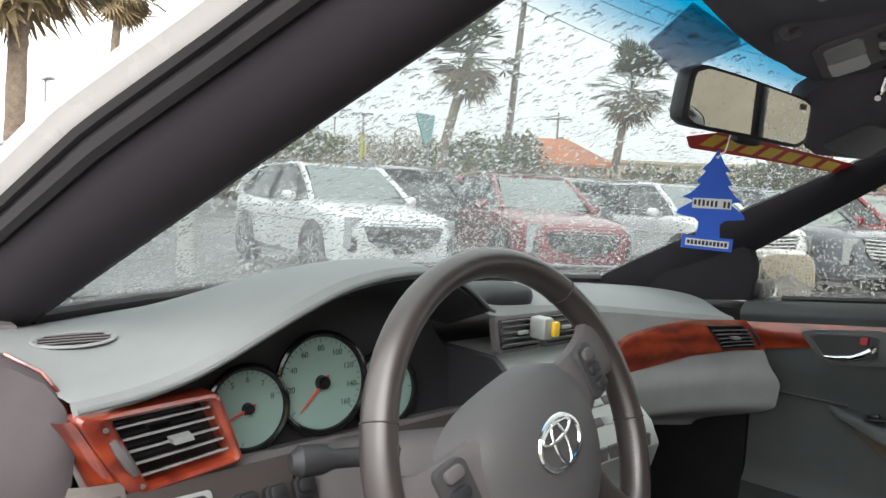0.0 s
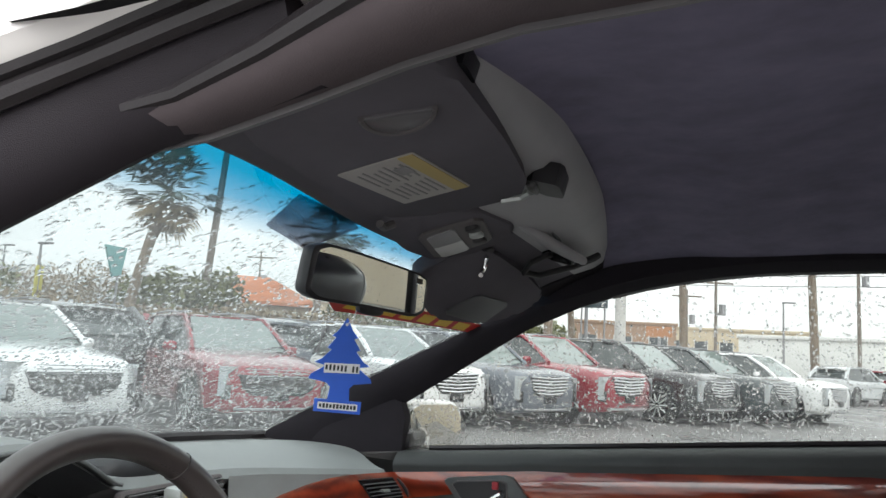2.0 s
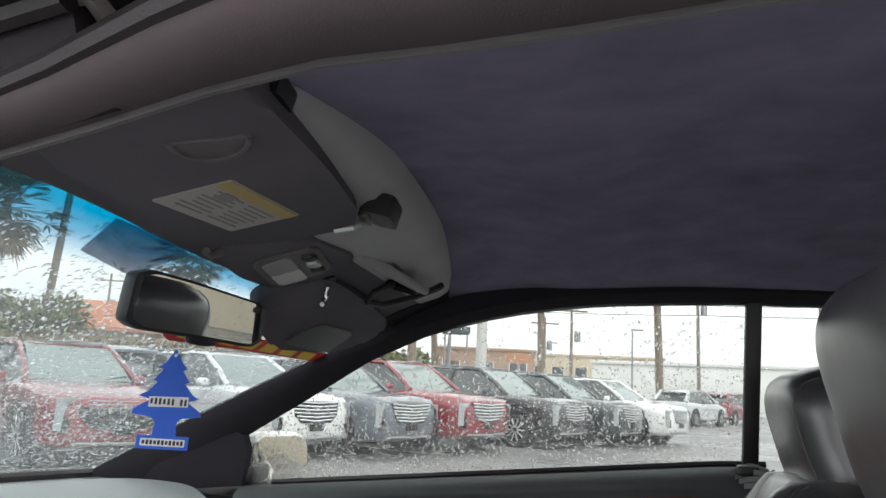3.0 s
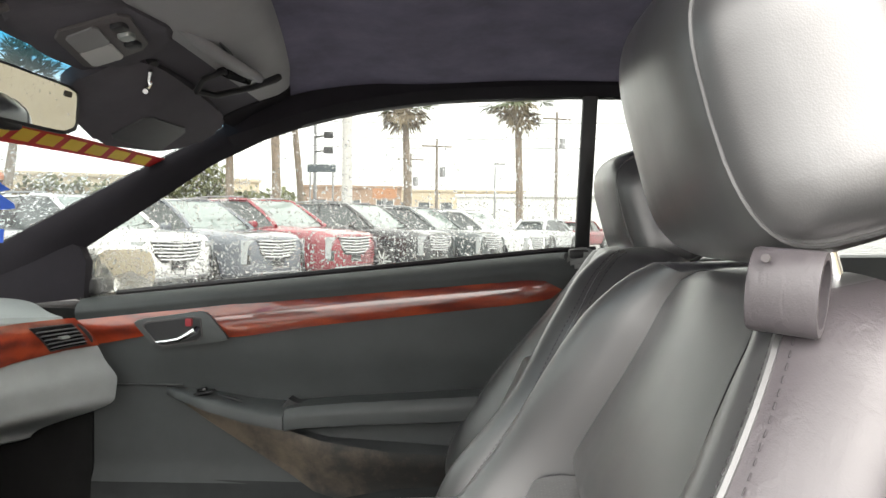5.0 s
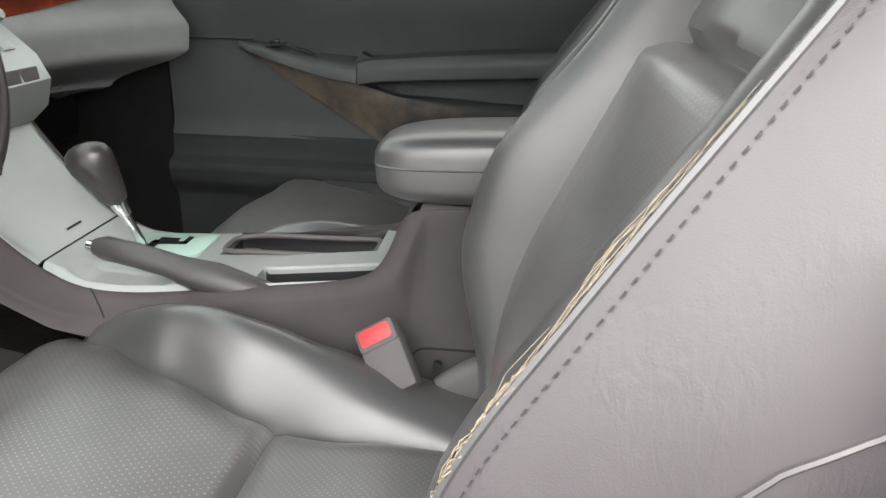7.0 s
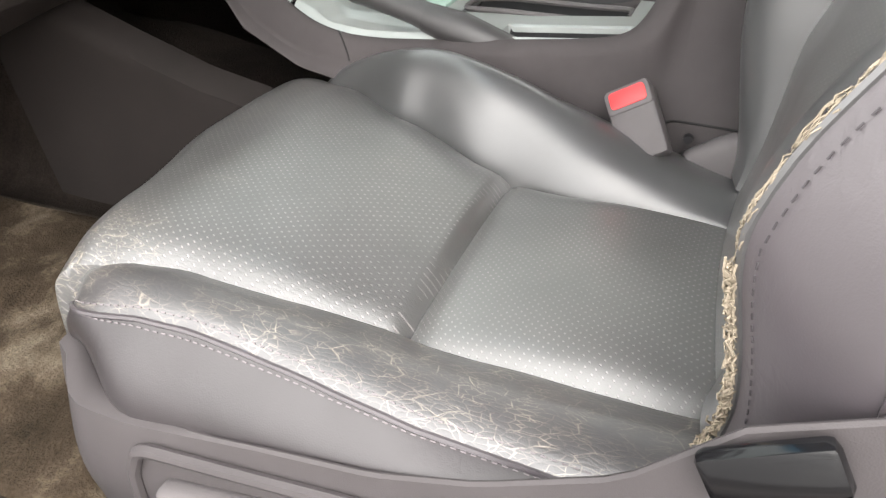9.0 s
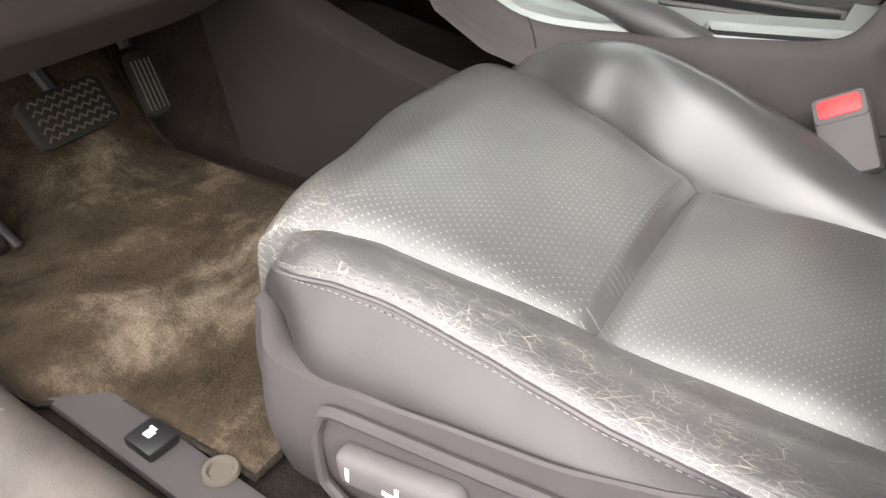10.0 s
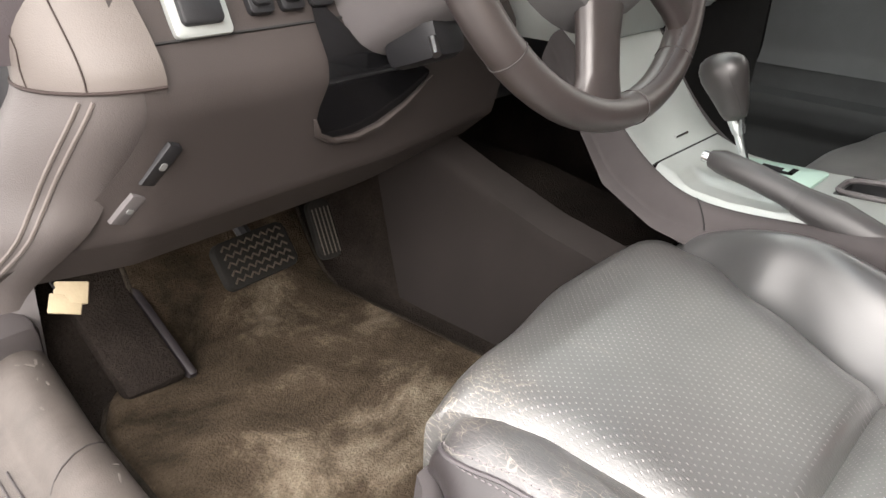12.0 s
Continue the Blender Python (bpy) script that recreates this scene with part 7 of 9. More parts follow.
hb = thing("handbrake", (-0.08, 0.35, 0.53), "grey leather handbrake lever lying in the console", "handbrake")
bm = bmesh.new()
add_tube(bm, [(-0.064, 0.440, 0.566), (-0.066, 0.425, 0.566), (-0.070, 0.38, 0.560), (-0.074, 0.335, 0.551), (-0.076, 0.315, 0.546)], [0.012, 0.0165, 0.017, 0.017, 0.0185], 16)
part("grip", bm, leather("grip_leather", (0.048, 0.045, 0.046), 0.45, sheen=0.4), hb)
bm = bmesh.new()
add_tube(bm, [(-0.064, 0.440, 0.566), (-0.0635, 0.452, 0.567)], 0.0075, 12)
part("release_button", bm, CHROME, hb, "chrome release button")
bm = bmesh.new()
add_tube(bm, [(-0.076, 0.318, 0.546), (-0.079, 0.27, 0.536), (-0.082, 0.20, 0.518)], [0.019, 0.024, 0.020], 14)
part("boot", bm, leather("boot_leather", (0.04, 0.037, 0.038), 0.5, sheen=0.4), hb, "leather boot")

buckle = thing("seat_belt_buckle", (-0.13, 0.0, 0.42), "grey seat belt buckle with a red button", "belt buckle")
km = facing((-0.150, 0.030, 0.490), (-0.82, 0.25, 0.52), (0.1, 0.52, 0.85))
bm = box(0.055, 0.088, 0.026, 0.006)
bmesh.ops.transform(bm, matrix=km @ pose(0, -0.0115, 0), verts=bm.verts)
part("housing", bm, TRIM_GREY, buckle)
part("button_frame", plate(rounded(0.053, 0.030, 0.006), 0.010, km @ pose(0, 0.019, 0.010), 0.003), TRIM_GREY, buckle)
part("button", plate(rounded(0.043, 0.021, 0.005), 0.006, km @ pose(0, 0.020, 0.0135), 0.002), RED, buckle, "red release button")
bm = bmesh.new()
add_box(bm, (-0.145, -0.035, 0.415), (0.03, 0.04, 0.07), 0.006, (20, 0, 0))
part("stalk", bm, BLACK, buckle)


bm = bmesh.new()
add_disc(bm, facing((-0.1275, -0.031, 0.463), (-1, 0, 0)), 0.006, 0.006, 14, 0.001)
part("bolt", bm, BLACK, con, "dark bolt in the console side")

# ---- visors, lamp, mirror ----
vis = thing("sun_visor", (-0.36, 0.22, 1.35), "dark cloth driver's sun visor with a printed warning label", "sun visor")
VM, vxy = flat_shape((-0.33, 0.228, 1.348), (0.02, -0.22, -0.97))
outl = turned(vxy((-0.575, 0.262, 1.335), (-0.215, 0.318, 1.331), (-0.165, 0.250, 1.347), (-0.158, 0.165, 1.365), (-0.220, 0.138, 1.370), (-0.367, 0.116, 1.373), (-0.545, 0.100, 1.373), (-0.60, 0.150, 1.360)))
part("flap", plate(smooth_loop(outl), 0.024, VM @ pose(0, 0, -0.012), 0.009), VISOR, vis)
lc = vxy((-0.3275, 0.2265, 1.348))[0]
LB = VM @ pose(lc[0], lc[1], 0.0006)
LABEL = material("label_grey", (0.36, 0.345, 0.33), 0.6)
lb = part("warning_label", plate(rounded(0.142, 0.078, 0.003), 0.001, LB), LABEL, vis, "grey printed warning label")
part("label_band", plate(rounded(0.138, 0.015, 0.001), 0.001, LB @ pose(0, -0.0295, 0.0008)), material("label_yellow", (0.40, 0.31, 0.12), 0.6), lb, "yellow label band")
bm = bmesh.new()
for k in range(7):
    for j in range(2):
        merge(bm, plate(rounded(0.054 - 0.009 * ((k + j) % 3), 0.0020, 0.0005), 0.0006, LB @ pose(-0.030 + 0.060 * j, -0.016 + 0.0072 * k, 0.0008)))
merge(bm, plate(rounded(0.022, 0.014, 0.001), 0.0006, LB @ pose(0.034, -0.012, 0.0012)))
part("print", bm, material("label_ink", (0.22, 0.22, 0.22), 0.7), lb)
gc = vxy((-0.490, 0.159, 1.361))[0]
KM = VM @ pose(gc[0], gc[1], 0.001, 0, 0, -113)
bm = bmesh.new()
half = [(0.028 * math.cos(a * math.pi / 20), -0.040 * math.sin(a * math.pi / 20)) for a in range(21)]
add_tube(bm, [KM @ V(x, y, 0.001) for x, y in half], 0.0026, 6)
part("mirror_grip", bm, TRIM_GREY, vis, "half-round cover grip")
part("grip_lens", plate(turned([(x * 0.96, y * 0.94) for x, y in half]), 0.003, KM, 0.001), material("smoked_lens", (0.11, 0.105, 0.115), 0.3), vis)
bm = bmesh.new()
add_tube(bm, [(-0.205, 0.302, 1.328), (-0.215, 0.309, 1.322), (-0.228, 0.308, 1.324)], 0.005, 8)
part("pivot_pin", bm, TRIM_GREY, vis)
bm = bmesh.new()
add_tube(bm, [(-0.166, 0.186, 1.361), (-0.158, 0.164, 1.366), (-0.168, 0.150, 1.370)], 0.005, 8)
part("tip_pin", bm, SILVER, vis, "pale pin at the visor's end")

pv = thing("sun_visor", (0.30, 0.37, 1.28), "dark passenger sun visor with a grey mirror cover", "sun visor")
PM, pxy = flat_shape((0.313, 0.384, 1.267), (-0.164, -0.576, -0.80))
outl = turned(pxy((0.080, 0.398, 1.304), (0.112, 0.328, 1.347), (0.182, 0.309, 1.348), (0.33, 0.297, 1.327), (0.425, 0.295, 1.309), (0.452, 0.314, 1.289), (0.440, 0.357, 1.260), (0.378, 0.400, 1.242), (0.246, 0.440, 1.240), (0.138, 0.428, 1.270)))
part("flap", plate(smooth_loop(outl), 0.024, PM @ pose(0, 0, -0.012), 0.009), VISOR, pv)
cov = turned(pxy((0.238, 0.426, 1.255), (0.262, 0.368, 1.291), (0.373, 0.339, 1.277), (0.376, 0.402, 1.244)))
part("mirror_cover", plate(smooth_loop(cov, 1), 0.005, PM @ pose(0, 0, 0.001), 0.0015), grained("grey_cover", (0.085, 0.088, 0.092), 0.5), pv, "grey mirror cover")

# clips and latch under the header
for x, y, z, tw, k in ((-0.485, 0.112, 1.396, 10, 0.5), (-0.170, 0.128, 1.390, 10, 0.85)):
    c = thing("visor_clip", (x, y, z), "black plastic visor clip on the header", "visor clip", "visor clips")
    cm = pose(x, y, z - (0.006 if k > 0.6 else 0.0), 14, 0, tw) @ Matrix.Scale(k, 4)
    bm = plate(smooth_loop([(-0.040, -0.020), (0.036, -0.022), (0.048, 0.004), (0.030, 0.024), (-0.034, 0.022)], 1), 0.030, cm, 0.004)
    part("clip", bm, BLACK, c)
    bm = bmesh.new()
    add_box(bm, cm @ V(0.0, 0.018, -0.014), (0.050 * k, 0.012, 0.014), 0.003, (14, 0, tw))
    part("hook", bm, BLACK, c)
hk = thing("coat_hook", (0.167, 0.326, 1.335), "small chrome hook under the header", "hook")
bm = bmesh.new()
add_tube(bm, [(0.165, 0.322, 1.350), (0.160, 0.318, 1.338), (0.166, 0.322, 1.329), (0.178, 0.326, 1.326), (0.176, 0.330, 1.316), (0.166, 0.328, 1.311)], 0.0042, 8)
part("hook", bm, CHROME, hk)
bm = bmesh.new()
add_disc(bm, facing((0.164, 0.318, 1.352), (-0.16, -0.57, -0.8)), 0.012, 0.010, 16, 0.002)
part("base", bm, BLACK, hk)
lt = thing("roof_latch", (0.30, 0.23, 1.36), "dark grey roof latch handle on the header", "latch")
bm = bmesh.new()
add_box(bm, (0.150, 0.230, 1.372), (0.24, 0.062, 0.014), 0.006, (22, 8, -14))
part("cover", bm, HEADER_GREY, lt, "grey latch cover")
bm = bmesh.new()
add_tube(bm, [(0.245, 0.280, 1.326), (0.275, 0.262, 1.324), (0.320, 0.215, 1.345), (0.354, 0.184, 1.366), (0.362, 0.178, 1.372)], [0.006, 0.0055, 0.0055, 0.007, 0.006], 8)
part("handle", bm, BLACK, lt, "black latch handle")
bm = bmesh.new()
add_tube(bm, [(0.245, 0.280, 1.326), (0.225, 0.262, 1.340), (0.240, 0.236, 1.356), (0.272, 0.224, 1.352)], 0.005, 8)
part("loop", bm, BLACK, lt, "black latch loop")
bm = bmesh.new()
add_box(bm, (0.272, 0.228, 1.357), (0.05, 0.034, 0.016), 0.004, (22, 4, -30))
part("socket", bm, GLOSS_BLACK, lt)
bm = bmesh.new()
add_tube(bm, [(0.02, 0.192, 1.384), (0.10, 0.200, 1.379), (0.19, 0.208, 1.372), (0.27, 0.222, 1.362)], 0.004, 6)
part("groove", bm, BLACK, lt)

lamp = thing("map_lamp", (0.0, 0.305, 1.35), "grey overhead map lamp panel with buttons", "map lamp")
LM, lxy = flat_shape((-0.005, 0.306, 1.346), (-0.02, -0.23, -1.0))
con_ = turned(lxy((-0.150, 0.352, 1.336), (-0.110, 0.242, 1.362), (0.045, 0.228, 1.365), (0.120, 0.300, 1.348), (0.125, 0.384, 1.329), (0.0, 0.388, 1.328)))
part("console", plate(smooth_loop(con_), 0.040, LM @ pose(0, 0, -0.021), 0.010), VISOR, lamp, "dark moulded lamp console")
bez = turned(lxy((-0.066, 0.340, 1.340), (-0.074, 0.243, 1.362), (0.054, 0.271, 1.356), (0.084, 0.374, 1.332)))
part("bezel", plate(smooth_loop(bez, 1), 0.004, LM @ pose(0, 0, 0.002), 0.001), TRIM_GREY, lamp, "grey bezel")
for k, c0 in enumerate((((-0.050, 0.332), (-0.062, 0.286), (0.004, 0.300), (0.012, 0.346)), ((0.008, 0.346), (0.000, 0.300), (0.066, 0.312), (0.074, 0.360)))):
    lens = turned(lxy(*[(x, y, 1.346 - 0.23 * (y - 0.306)) for x, y in c0]))
    part("lens", plate(smooth_loop(lens, 1), 0.003, LM @ pose(0, 0, 0.0045), 0.001), material("frosted_lens", (0.55, 0.55, 0.54) if k else (0.26, 0.26, 0.265), 0.45), lamp, "frosted lens")
for k in range(3):
    x, y = -0.045 + 0.034 * k, 0.266 + 0.008 * k
    part("button", plate(rounded(0.022, 0.018, 0.006), 0.008, LM @ pose(*lxy((x, y, 1.355))[0], 0.006), 0.002), BLACK if k != 1 else SILVER, lamp, "lamp button")

# rear-view mirror
rv = thing("rear_view_mirror", (-0.03, 0.43, 1.28), "black-framed rear-view mirror on the windshield", "mirror")
RM = facing((-0.032, 0.424, 1.277), (-0.236, -0.965, -0.115), (0.03, 0, 1))
mo = smooth_loop([(-0.124, -0.026), (-0.122, 0.028), (-0.100, 0.036), (-0.03, 0.034), (0.100, 0.026), (0.122, 0.020), (0.125, -0.026), (0.105, -0.036), (0.0, -0.034), (-0.105, -0.034)], 2)
mo = [(1.03 * x, 1.10 * y) for x, y in mo]
bm = bmesh.new()
add_loft(bm, [[RM @ V(x * k, y * (k if k > 0.9 else k * 0.9), z) for x, y in mo] for k, z in ((0.55, -0.040), (0.84, -0.030), (0.97, -0.014), (1.0, 0.002), (0.985, 0.008), (0.93, 0.009))])
part("housing", bm, BLACK, rv)
part("glass", plate(turned([(x * 0.925, y * 0.88) for x, y in mo]), 0.002, RM @ pose(0, 0, 0.0095)), material("mirror_glass", (0.80, 0.82, 0.82), 0.015, 1.0), rv, "mirror glass")
bm = bmesh.new()
add_tube(bm, [RM @ V(0.0, 0.0, -0.035), V(-0.012, 0.475, 1.305), WS(-0.02, 0.90) + V(0, 0, -0.006)], [0.014, 0.011, 0.018], 10)
part("stem", bm, BLACK, rv)
part("dimmer_tab", pillow(0.055, 0.018, 0.016, 16, 8, 0.7, RM @ pose(0.012, -0.038, 0.0)), BLACK, rv, "black dimmer tab")
part("sensor_eye", plate(rounded(0.014, 0.008, 0.002), 0.0008, RM @ pose(0.100, 0.016, 0.0108)), GLOSS_BLACK, rv)

# hanging tree-shaped freshener
fr = thing("air_freshener", (0.0, 0.475, 1.15), "blue tree-shaped card freshener hanging from the mirror", "air freshener")
FM = facing((-0.004, 0.474, 1.158), (-0.80, -0.60, 0.0), (0.10, 0.02, 1))
half_ = [(0.0, 0.068), (0.010, 0.050), (0.019, 0.040), (0.013, 0.038), (0.024, 0.022), (0.018, 0.020), (0.030, 0.006), (0.040, 0.000), (0.024, -0.004), (0.044, -0.018), (0.046, -0.024), (0.020, -0.028), (0.014, -0.034), (0.016, -0.052)]
full = half_ + [(0.034, -0.052), (0.034, -0.070), (-0.034, -0.070), (-0.034, -0.052)] + [(-x, y) for x, y in half_[::-1][:-1]]
bm = plate(full, 0.0022, FM)
card = part("card", bm, grained("blue_card", (0.015, 0.11, 0.62), 0.55, 300, 0.15, 0.08), fr)
for (y, w, h, n) in ((-0.006, 0.052, 0.014, 9), (-0.061, 0.058, 0.010, 11)):
    band = part("band", plate(rounded(w, h, 0.001), 0.0006, FM @ pose(0, y, 0.0014, 0, 0, 3 if n == 9 else 0)), WHITE_PRINT, card, "white label band")
    bm = bmesh.new()
    for k in range(n):
        if k in (6,) and n == 9:
            continue
        merge(bm, plate(rounded(w * 0.06, h * (0.62 if k % 3 else 0.5), 0.0003), 0.0004, FM @ pose(-w * 0.43 + w * 0.86 * k / (n - 1), y, 0.0019)))
    part("lettering", bm, INK, band)
bm = bmesh.new()
add_disc(bm, FM @ pose(0, 0.058, 0.0), 0.0022, 0.0030, 12)
part("eyelet", bm, WHITE_PRINT, card)
bm = bmesh.new()
add_tube(bm, [FM @ V(0, 0.058, 0), (0.0, 0.462, 1.225), (0.0, 0.455, 1.26)], 0.0009, 5)
part("string", bm, WHITE_PRINT, fr)


# ---- the lot outside ----
def asphalt():
    m = material("wet_asphalt", (0.06, 0.06, 0.062), 0.35)
    v = coords(m)
    f = noise_fac(m, v, 0.35, 6, 0.6)
    g = noise_fac(m, v, 60, 3, 0.7)
    link(m, mix(m, 0.4, ramp(m, f, [(0.3, (0.10, 0.10, 0.10)), (0.7, (0.21, 0.205, 0.20))]), ramp(m, g, [(0.3, (0.5, 0.5, 0.5)), (0.7, (1, 1, 1))]), "MULTIPLY"), bsdf(m).inputs["Base Color"])
    link(m, ramp(m, f, [(0.4, (0.2, 0.2, 0.2)), (0.6, (0.6, 0.6, 0.6))]), bsdf(m).inputs["Roughness"])
    link(m, bump(m, g, 0.4, 0.004), bsdf(m).inputs["Normal"])
    return m


bm = bmesh.new()
add_grid(bm, lambda u, v: V(lerp(-900, 900, u), lerp(-900, 900, v), 0.0), 12, 12)
tagged(part("ground", bm, asphalt()), "wet grey asphalt of a car lot", "ground", kind="structure")


def paint(name, c):
    return grained(name, c, 0.22, 40, 0.01, 0.06, coat=1.0, blotch=2.0)


PAINT = {"white": paint("white_car_paint", (0.78, 0.79, 0.79)), "red": paint("red_car_paint", (0.21, 0.006, 0.016)), "grey": paint("grey_car_paint", (0.10, 0.115, 0.14)), "black": paint("black_car_paint", (0.018, 0.020, 0.022)), "green": paint("dark_green_car_paint", (0.03, 0.042, 0.045)), "blue": paint("blue_car_paint", (0.03, 0.05, 0.12)), "silver": paint("silver_car_paint", (0.50, 0.52, 0.53))}
CAR_GLASS = material("dark_car_glass", (0.035, 0.045, 0.045), 0.05, 0, 0.8)
CAR_WINDSHIELD = material("pale_car_windshield", (0.16, 0.20, 0.19), 0.06, 0, 0.8)
TYRE = material("tyre", (0.02, 0.02, 0.021), 0.8)
LAMP_GLASS = material("lamp_glass", (0.42, 0.45, 0.47), 0.1, 0.3, 0.8)


def suv(at, turn, color, label, bars=False, scale=1.0, group="parked cars"):
    """A parked sport utility vehicle; its nose at the origin looks along -y."""
    body_m = PAINT[color]
    c = new("suv")
    c.matrix_basis = pose(at[0], at[1], 0, 0, 0, turn) @ Matrix.Scale(scale, 4)
    tagged(c, label, "car", group)

    def P(name, bm, mat, parent=None, lab=""):
        o = part(name, bm, mat, None, lab)
        o.parent = parent or c
        return o
    bm = bmesh.new()
    dip = 0.0 if bars else 0.09
    st = [(y, w, z0, z1 - dip * max(0, 1 - y / 1.1)) for y, w, z0, z1 in [(0.0, 0.66, 0.40, 0.80), (0.05, 0.78, 0.30, 0.93), (0.16, 0.86, 0.26, 0.99), (0.40, 0.91, 0.25, 1.03), (0.8, 0.925, 0.26, 1.065), (1.30, 0.93, 0.26, 1.10), (1.7, 0.93, 0.26, 1.08), (2.8, 0.93, 0.26, 1.09), (3.7, 0.92, 0.27, 1.12), (4.3, 0.89, 0.32, 1.13), (4.55, 0.80, 0.40, 1.10), (4.62, 0.70, 0.45, 1.0)]]
    loops = []
    for y, w, z0, z1 in st:
        h = z1 - z0
        prof = [(0, z0), (0.86, z0), (0.97, z0 + 0.10 * h), (1.0, z0 + 0.35 * h), (0.985, z0 + 0.62 * h), (1.0, z0 + 0.74 * h), (0.97, z0 + 0.90 * h), (0.88, z0 + 0.985 * h), (0.70, z1), (0.35, z1 + 0.015), (0, z1 + 0.012)]
        pts = [V(w * a, y, b) for a, b in prof]
        loops.append(pts + [V(-p.x, p.y, p.z) for p in pts[-2:0:-1]])
    add_loft(bm, loops)
    P("body", bm, body_m)
    # glasshouse
    bm = bmesh.new()
    gl = [(1.28, 0.80, 1.06, 0.78, 1.08), (1.55, 0.84, 1.05, 0.72, 1.30), (2.02, 0.87, 1.05, 0.66, 1.575), (2.4, 0.88, 1.05, 0.65, 1.60), (3.4, 0.87, 1.06, 0.64, 1.59), (3.95, 0.84, 1.08, 0.62, 1.555), (4.40, 0.78, 1.08, 0.66, 1.16)]
    lo = []
    for y, wb, zb, wt, zt in gl:
        lo.append([V(wb, y, zb), V(lerp(wb, wt, 0.75), y, lerp(zb, zt, 0.75)), V(wt, y, zt - 0.02), V(wt * 0.9, y, zt), V(-wt * 0.9, y, zt), V(-wt, y, zt - 0.02), V(-lerp(wb, wt, 0.75), y, lerp(zb, zt, 0.75)), V(-wb, y, zb)])
    add_loft(bm, lo)
    P("windows", bm, CAR_GLASS, None, "dark side windows")
    bm = bmesh.new()
    add_grid(bm, lambda u, v: V(lerp(-1, 1, u) * lerp(0.72, 0.60, v), lerp(1.27, 2.0, v) - 0.02 + 0.05 * (2 * u - 1) ** 2 * (1 - v), lerp(1.105, 1.585, v) + 0.02 * math.sin(math.pi * v)), 8, 6)
    P("windshield", bm, CAR_WINDSHIELD, None, "windshield")
    bm = bmesh.new()
    add_loft(bm, [[V(w * a, y, z + b) for a, b in ((-1, -0.02), (-0.9, 0.016), (-0.4, 0.034), (0.4, 0.034), (0.9, 0.016), (1, -0.02))] for y, w, z in ((1.98, 0.66, 1.578), (2.4, 0.665, 1.605), (3.4, 0.655, 1.60), (3.98, 0.63, 1.568), (4.12, 0.60, 1.53))])
    P("roof", bm, body_m)
    for sx in (-1, 1):
        bm = bmesh.new()
        add_tube(bm, [V(sx * 0.80, 1.25, 1.09), V(sx * 0.735, 1.55, 1.31), V(sx * 0.668, 2.02, 1.585), V(sx * 0.66, 2.5, 1.61)], 0.045, 6)
        add_tube(bm, [V(sx * 0.64, 3.9, 1.57), V(sx * 0.76, 4.30, 1.25), V(sx * 0.80, 4.42, 1.10)], 0.09, 6)
        P("pillar", bm, body_m)
        bm = bmesh.new()
        add_tube(bm, [V(sx * 0.885, 2.75, 1.07), V(sx * 0.665, 2.75, 1.59)], 0.035, 6)
        P("door_pillar", bm, GLOSS_BLACK)
        bm = bmesh.new()
        add_tube(bm, [V(sx * 0.61, 2.2, 1.655), V(sx * 0.60, 3.0, 1.665), V(sx * 0.58, 3.8, 1.625)], 0.018, 6)
        P("roof_rail", bm, STEEL)
        bm = pillow(0.22, 0.14, 0.15, 14, 8, 0.7, pose(sx * 1.0, 1.62, 1.12))
        P("door_mirror", bm, body_m)
        # lamps
        bm = bmesh.new()
        add_loft(bm, [[V(sx * 0.845, 0.08, z), V(sx * 0.80, 0.02, z), V(sx * (0.80 - d), 0.005, z), V(sx * 0.80, 0.12, z)] for z, d in ((0.50, 0.02), (0.66, 0.03), (0.80, 0.06), (0.90, 0.20))])
        P("headlight", bm, LAMP_GLASS, None, "slim upright headlight")
        bm = bmesh.new()
        add_box(bm, (sx * 0.74, 0.045, 0.56), (0.13, 0.08, 0.20), 0.03, (0, 0, sx * 18))
        P("fog_recess", bm, GLOSS_BLACK)
        bm = bmesh.new()
        add_box(bm, (sx * 0.93, 2.1, 0.80), (0.012, 1.9, 0.012), 0.004)
        P("side_crease", bm, CHROME if bars else GLOSS_BLACK)
        for y in (1.72, 2.72):
            bm = bmesh.new()
            add_box(bm, (sx * 0.935, y + 0.75, 0.93), (0.03, 0.20, 0.025), 0.008)
            P("handle", bm, body_m)
    for sx in (-1, 1):
        for y in (0.92, 3.72):
            bm = bmesh.new()
            add_disc(bm, pose(sx * 0.845, y, 0.40, 0, 90, 0), 0.43, 0.185, 28)
            P("wheel_arch", bm, GLOSS_BLACK)
            bm = bmesh.new()
            add_ring(bm, pose(sx * 0.86, y, 0.36, 0, 90, 0), 0.285, 0.085, 28, 8, 1.1)
            w = P("wheel", bm, TYRE, None, "black tyre")
            bm = bmesh.new()
            add_disc(bm, pose(sx * 0.885, y, 0.36, 0, 90, 0), 0.07, 0.10, 12)
            for k in range(10):
                a = k * math.pi / 5
                add_tube(bm, [V(sx * 0.93, y + 0.05 * math.cos(a), 0.36 + 0.05 * math.sin(a)), V(sx * 0.93, y + 0.235 * math.cos(a), 0.36 + 0.235 * math.sin(a))], 0.018, 5)
            add_ring(bm, pose(sx * 0.92, y, 0.36, 0, 90, 0), 0.235, 0.016, 28, 6)
            P("rim", bm, SILVER, w, "alloy rim")
